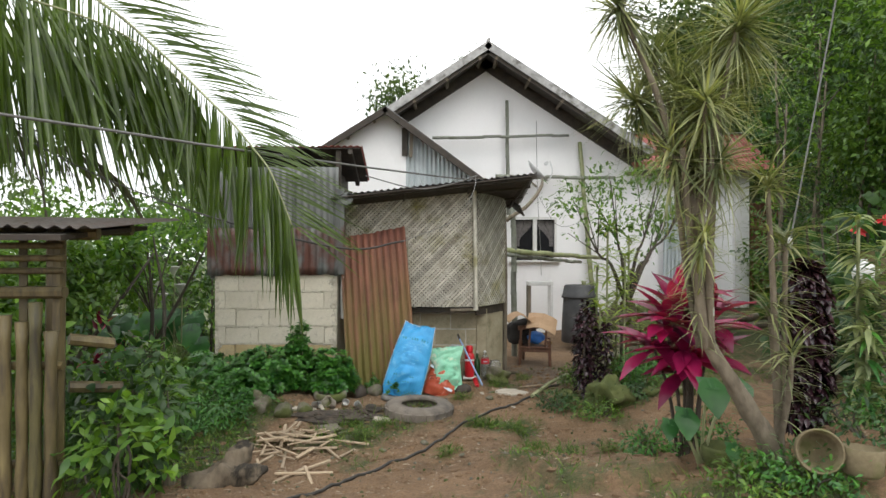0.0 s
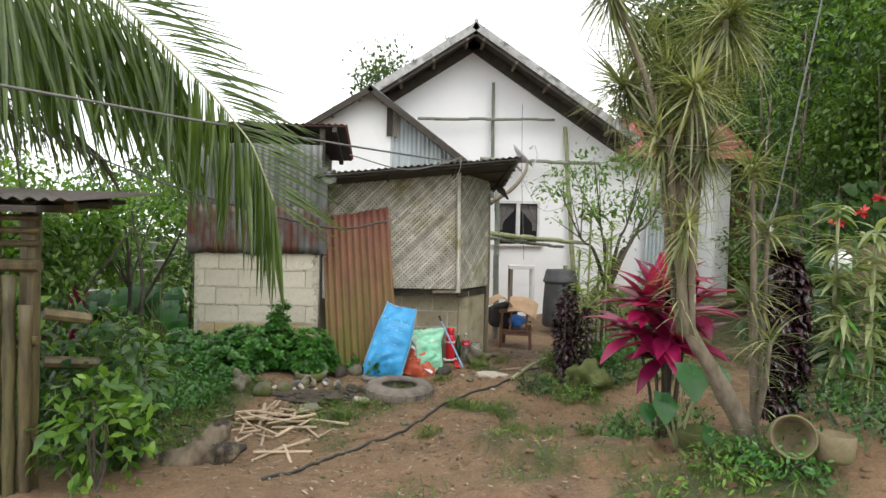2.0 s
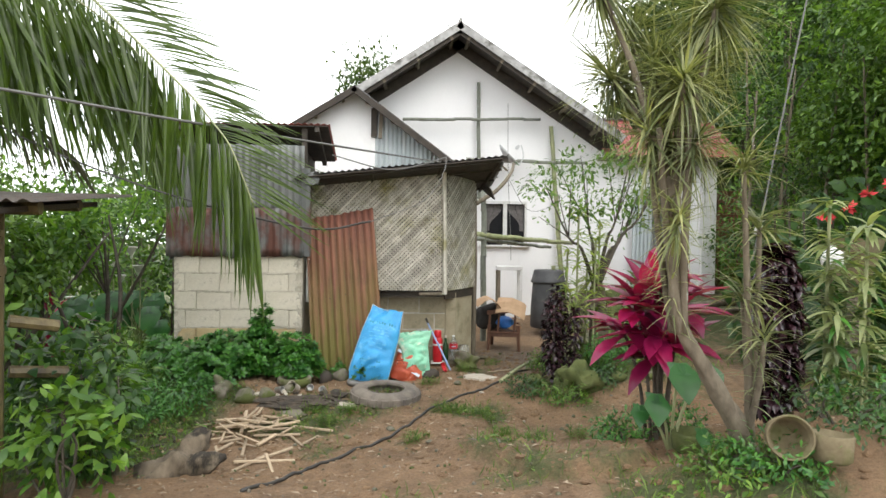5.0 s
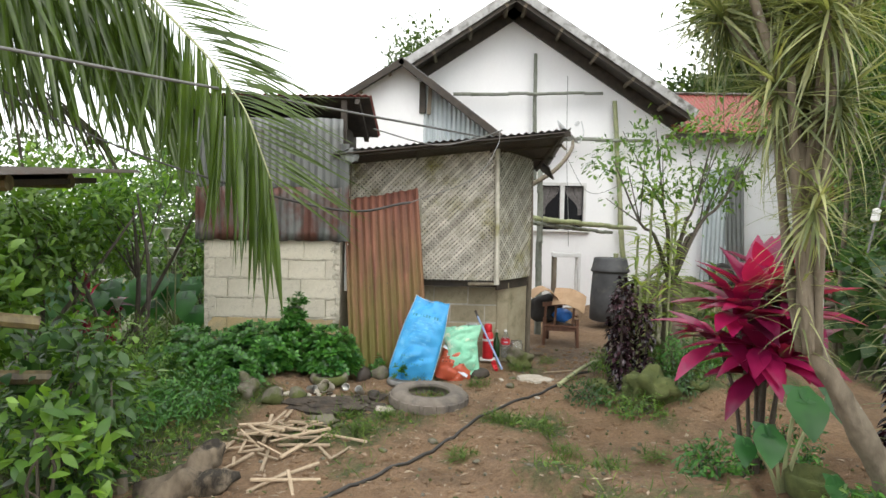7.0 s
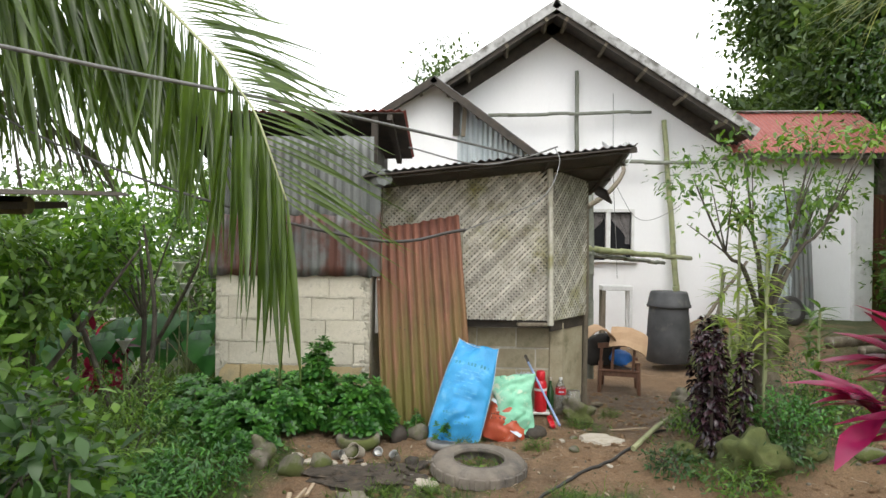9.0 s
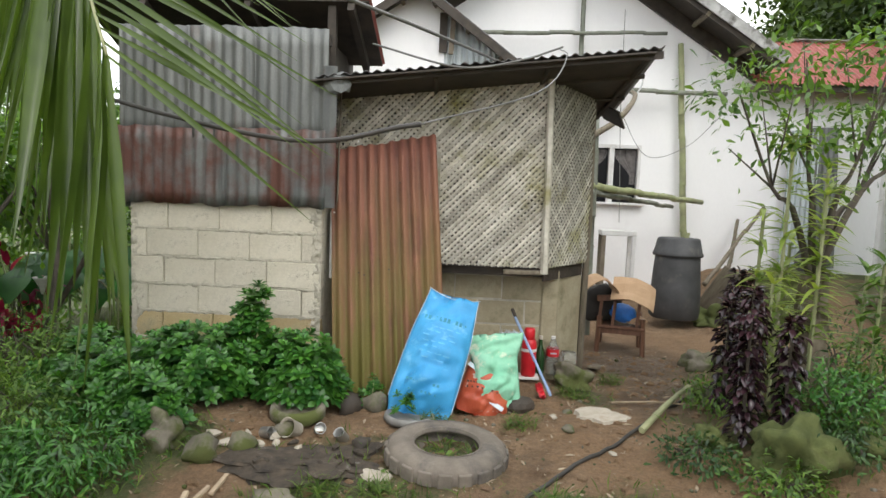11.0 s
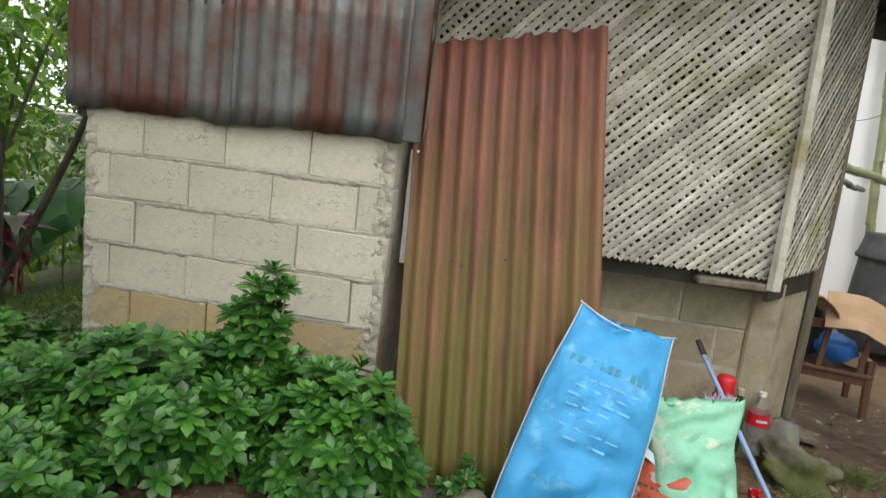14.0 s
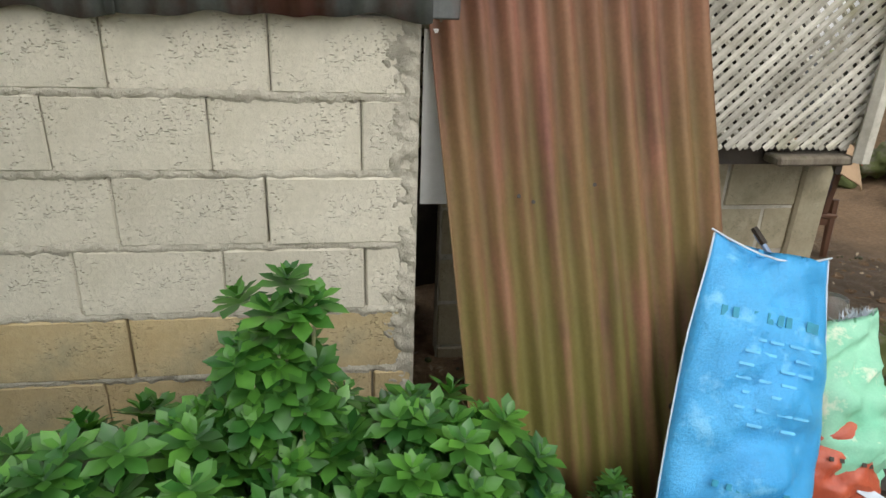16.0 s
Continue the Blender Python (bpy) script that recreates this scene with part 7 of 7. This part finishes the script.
W = "trees on the wooded slope"
for i, (x, y, h, r, mt) in enumerate(((6.8, 7.6, 5.5, 1.3, L_JUNGLE), (8.2, 9.5, 7, 2.0, L_JUNGLE), (7.4, 12.2, 6.5, 1.6, L_DARK), (9.5, 13.5, 8, 2.4, L_FAR), (10.5, 10.5, 7.5, 2.2, L_DARK), (8.6, 6.2, 6.5, 1.8, L_LIME), (12, 15, 9, 2.8, L_FAR), (11.5, 7.5, 8, 2.4, L_JUNGLE), (13.5, 11.5, 9, 2.8, L_FAR), (6.6, 5.0, 5.0, 1.4, L_JUNGLE), (14, 19, 10, 3.2, L_FAR), (6.2, 9.4, 4.6, 1.2, L_JUNGLE))):
    big_tree(x, y, h, r, 460, 22 if x < 9 else 16, 0.095 if x < 9 else 0.15, mt, "tall leafy tree on the wooded slope", W, trunk=0.1 if x < 8 else 0.16, mat_t=BARK_DARK, low=0.35)
for x, y, h, r in ((10.9, 26, 9.5, 3.0), (13.5, 25, 10, 3.4), (9.8, 24, 6.8, 1.7), (17, 24, 12, 4), (10.5, 19.5, 7.5, 2.2)):
    big_tree(x, y, h, r, 520, 26, 0.27, L_FAR, "tall tree standing behind the annex", "trees behind the house", 1.0, 0.25, 0.5)
for x, y, h, r in ((-1.35, 20, 7.5, 1.05), (0.35, 23, 8.9, 0.6)):
    big_tree(x, y, h, r, 260, 12, 0.13, L_FAR, "slim tree rising behind the house roof", "trees behind the house", -0.5, 0.14, 0.3, low=0.7)
# undergrowth on the slope
for i in range(26):
    x, y = 4.6 + 6.5 * rng.random(), 4.2 + 8.5 * rng.random()
    if x < 6.6 and y > 8.3:
        x += 2.4
    bush("slope_bush", x, y, (0.8, 0.8, 0.75), "dense undergrowth on the wooded slope", (L_JUNGLE, L_DARK, L_LIME)[i % 3], 0.1, 130, 12, 1.5 + 0.4 * rng.random(), "undergrowth on the slope", SMALL, 0.5, 0.12)
# dark vine bank with red blooms
vine = thing("vine_bank", on(4.9, 7.2), "dark heart-leaved vine bank with red blooms", "vine")
V0 = np.array(on(4.9, 7.2))
lv = Leaves()
for _ in range(420):
    p = np.array((3.9 + 2.4 * rng.random(), 6.6 + 1.4 * rng.random(), 0)) - V0
    p[2] = 0.2 + 2.2 * rng.random() * (0.5 + 0.5 * math.sin((p[0] + 1) * 1.3) ** 2)
    heart_leaf(lv, p, (rng.normal() * 0.4, -0.5, -0.6 + 0.3 * rng.normal()), 0.13 + 0.09 * rng.random(), (rng.normal() * 0.2, -0.7, 0.7))
lv.done("leaves", L_DARK, vine)
for k in range(14):
    a = np.array((4 + 0.17 * k, 7.1, 0)) - V0
    part("stem", tube(smooth_path([(a[0], 0.1, 0), (a[0] + 0.2, 0, 1), (a[0] + 0.1, -0.1, 1.9)], 7), 0.012, 5), BARK_DARK, vine)
for x, y, z in ((4.75, 6.5, 2.0), (4.55, 6.5, 1.85), (5.1, 6.6, 2.35), (5.0, 6.5, 2.1), (4.3, 6.5, 1.75)):
    f = thing("red_bloom", (x, y, z), "bright red bloom among the dark vine leaves", "flower", "blooms on the vine")
    lv = Leaves()
    d = unit(12)
    lv.add(SMALL, np.zeros((12, 3)), d, unit(12), 0.09, 0.05)
    lv.done("petals", PETAL_RED, f)
for i, (x, y, h, lean) in enumerate(((4.55, 8.6, 3.6, 0.15), (4.75, 8.8, 4.2, -0.1), (5.0, 8.7, 3.9, 0.3), (5.35, 9.0, 4.6, 0.05), (5.7, 8.8, 4.3, 0.35), (6.1, 8.2, 4.0, -0.2), (6.6, 8.6, 5.0, 0.1))):
    g = ground_z(x, y)
    t = thing("slim_tree", (x, y, g), "slim dark-stemmed tree with small leaves on the slope", "tree", "slim trees on the slope")
    part("trunk", tube(smooth_path([(0, 0, -0.2), (lean * 0.4, 0, h * 0.5), (lean, 0, h)], 10), [0.035, 0.012], 7, wob=0.2), BARK, t, smooth=True)
    lv = Leaves()
    for k in range(9):
        u = 0.35 + 0.65 * k / 8
        d = unit(1)[0]
        c = np.array((lean * u + 0.35 * d[0], 0.3 * d[1], h * u))
        part("twig", branchy(bmesh.new(), (lean * u * 0.9, 0, h * u * 0.9), [tuple(c)], 0.01, 0.004, 5), BARK_DARK, t)
        foliage(lv, c, (0.22, 0.2, 0.16), 12, 8, 0.07, 0.075, OBOV, 0.42, 0.3)
    lv.done("crown", (L_DARK, L_JUNGLE)[i % 2], t)
polet = thing("pale_trunk", (8.55, 12, ground_z(8.55, 12)), "straight pale grey trunk on the slope", "tree")
part("trunk", tube(smooth_path([(0.1, 0, -0.3), (0, 0, 3.5), (-0.4, 0, 9.5)], 12), [0.16, 0.125, 0.11], 12, wob=0.08), FASCIA, polet, smooth=True)
guy = tagged(part("guy_wire", tube([(3.25, 6.0, 1.3), (3.8, 6.0, 4.2)], 0.008, 6), CABLE, None), "taut grey guy wire with a white insulator", "wire")
ins = tagged(part("insulator", lathe([(0.012, 0), (0.03, 0.01), (0.03, 0.1), (0.012, 0.11)], 12, m=pose(3.29, 6.0, 1.55, 0, 11, 0)), WHITE_PL, None), "white insulator on the guy wire", "insulator")
box = thing("planter_box", pose(3.75, 5.3, 1.15, 0, 0, -10), "pale grey-green flared planter on a post", "planter")
bm = lathe([(0.12, 0), (0.24, 0.36), (0.25, 0.38), (0.22, 0.36), (0.1, 0.04)], 4)
part("tub", bm, TERRACOTTA, box)
part("post", tube([(0, 0, -1.2), (0, 0, 0.02)], 0.05, 8), WOOD_OLD, box)
orn = thing("white_jug", (3.28, 4.9, 1.28), "white plastic jug hung among the leaves", "jug")
part("body", lathe([(0.03, 0), (0.075, 0.03), (0.085, 0.08), (0.06, 0.14), (0.025, 0.17), (0.022, 0.19)], 18), WHITE_PL, orn, smooth=True)
part("stake", tube([(0, 0, -0.95), (0, 0, 0.01)], 0.012, 6), BAMBOO, orn)
part("handle", tube(smooth_path([(0.07, 0, 0.05), (0.13, 0, 0.09), (0.05, 0, 0.15)], 7), 0.01, 6), WHITE_PL, orn)


# ---- grass and litter on the ground ----
def grass():
    n = 90000
    xy = np.stack([-4.2 + 8.4 * rng.random(n), 2.4 + 7.6 * rng.random(n)], 1)
    keep = []
    for x, y in xy:
        t = turf_at(x, y)
        if t > 0.28 and rng.random() < (t - 0.2) * 0.9 and not (SHED_X0 < x < 0.6 and y > SHED_Y):
            keep.append((x, y, ground_z(x, y), t))
    k = np.array(keep)
    p = k[:, :3]
    m = len(p)
    d = np.stack([rng.normal(size=m) * 0.5, rng.normal(size=m) * 0.5, np.full(m, 0.9)], 1)
    s = (0.035 + 0.1 * rng.random(m)) * (0.5 + 0.7 * k[:, 3])
    lv = Leaves()
    lv.add(leaf_shape(2, 0.3, 0.5, 0.9, 0.3), p, d, np.stack([rng.normal(size=m), rng.normal(size=m), np.full(m, 0.4)], 1), s, 0.0065 + 0.004 * rng.random(m))
    tagged(lv.done("grass", L_GRASS, None), "short patchy grass on the earth", "grass", kind="stuff")


def clover():
    n = 9000
    p, s = [], []
    for _ in range(n):
        x, y = -4 + 7.6 * rng.random(), 2.6 + 7 * rng.random()
        if turf_at(x, y) > 0.45 + 0.3 * rng.random() and not (SHED_X0 < x < 0.6 and y > SHED_Y):
            p.append((x, y, ground_z(x, y) + 0.015 + 0.03 * rng.random()))
    p = np.array(p)
    m = len(p)
    lv = Leaves()
    for k in range(3):
        d = unit(m)
        d[:, 2] *= 0.3
        z = 0.025 + 0.035 * rng.random(m)
        lv.add(SMALL, p + unit(m) * 0.01, d, np.stack([rng.normal(size=m) * 0.3, rng.normal(size=m) * 0.3, np.ones(m)], 1), z, z * 0.55)
    tagged(lv.done("weeds", L_JUNGLE, None), "small broad weeds among the grass", "weeds", kind="stuff")


def debris():
    n = 2600
    p = np.stack([-2.0 + 4.6 * rng.random(n), 3.4 + 5.8 * rng.random(n)], 1)
    q = np.array([(x, y, ground_z(x, y) + 0.006) for x, y in p])
    d = unit(n)
    d[:, 2] *= 0.1
    z = 0.02 + 0.05 * rng.random(n) ** 2
    lv = Leaves()
    lv.add(SMALL, q, d, np.stack([rng.normal(size=n) * 0.2, rng.normal(size=n) * 0.2, np.ones(n)], 1), z, z * 0.3)
    tagged(lv.done("leaf_litter", STICK, None), "dry leaf bits and twigs on the earth", "litter", kind="stuff")


def pebbles():
    vs, fs, base = [], [], 0
    b = bmesh.new()
    bmesh.ops.create_icosphere(b, subdivisions=1, radius=1)
    tv = np.array([v.co[:] for v in b.verts])
    tf = np.array([[v.index for v in f.verts] for f in b.faces])
    b.free()
    for _ in range(900):
        x, y = -2.0 + 4.4 * rng.random(), 3.2 + 5.8 * rng.random()
        s = 0.005 + 0.013 * rng.random() ** 2
        vs.append(tv * s * (0.7 + 0.6 * rng.random(3)) + np.array((x, y, ground_z(x, y) + s * 0.2)))
        fs.append(tf + base)
        base += len(tv)
    tagged(soup("gravel", np.concatenate(vs), np.concatenate(fs), STONE, None, "", True), "scattered gravel on the bare earth", "gravel", kind="stuff")


def clods():
    vs, fs, base = [], [], 0
    b = bmesh.new()
    bmesh.ops.create_icosphere(b, subdivisions=1, radius=1)
    tv = np.array([v.co[:] for v in b.verts])
    tf = np.array([[v.index for v in f.verts] for f in b.faces])
    b.free()
    for _ in range(4600):
        x, y = -2.2 + 4.8 * rng.random(), 3.0 + 6.0 * rng.random()
        s = 0.006 + 0.026 * rng.random() ** 3
        vs.append(tv * s * (0.6 + 0.8 * rng.random((len(tv), 3))) * (1.3, 1.1, 0.7) + np.array((x, y, ground_z(x, y))))
        fs.append(tf + base)
        base += len(tv)
    tagged(soup("earth_clods", np.concatenate(vs), np.concatenate(fs), SOIL, None), "small loose clods of brown earth", "earth", kind="stuff")


for i, (x, y) in enumerate(((0.42, 5.65), (0.6, 5.5), (0.3, 5.75), (-0.7, 5.55), (-0.55, 5.8), (-0.85, 5.8), (0.75, 5.2), (0.05, 5.05), (0.62, 7.5), (0.2, 6.75), (1.0, 7.9), (0.9, 4.5), (1.35, 5.1), (-0.35, 6.72))):
    t = thing("grass_tuft", on(x, y, -0.005), "small tuft of green grass on bare earth", "grass", "grass tufts in the yard")
    lv = Leaves()
    rosette(lv, (0, 0, 0), (0, 0, 1), 70, 0.11, 0.006, 0.25, 0.97)
    for dx, dy in ((0.06, 0.02), (-0.05, 0.04), (0.02, -0.06), (-0.07, -0.04), (0.1, -0.02)):
        rosette(lv, (dx, dy, 0), (0, 0, 1), 36, 0.085, 0.006, 0.2, 0.97)
    lv.done("tuft", L_GRASS, t)
grass()
clods()
clover()
debris()
pebbles()
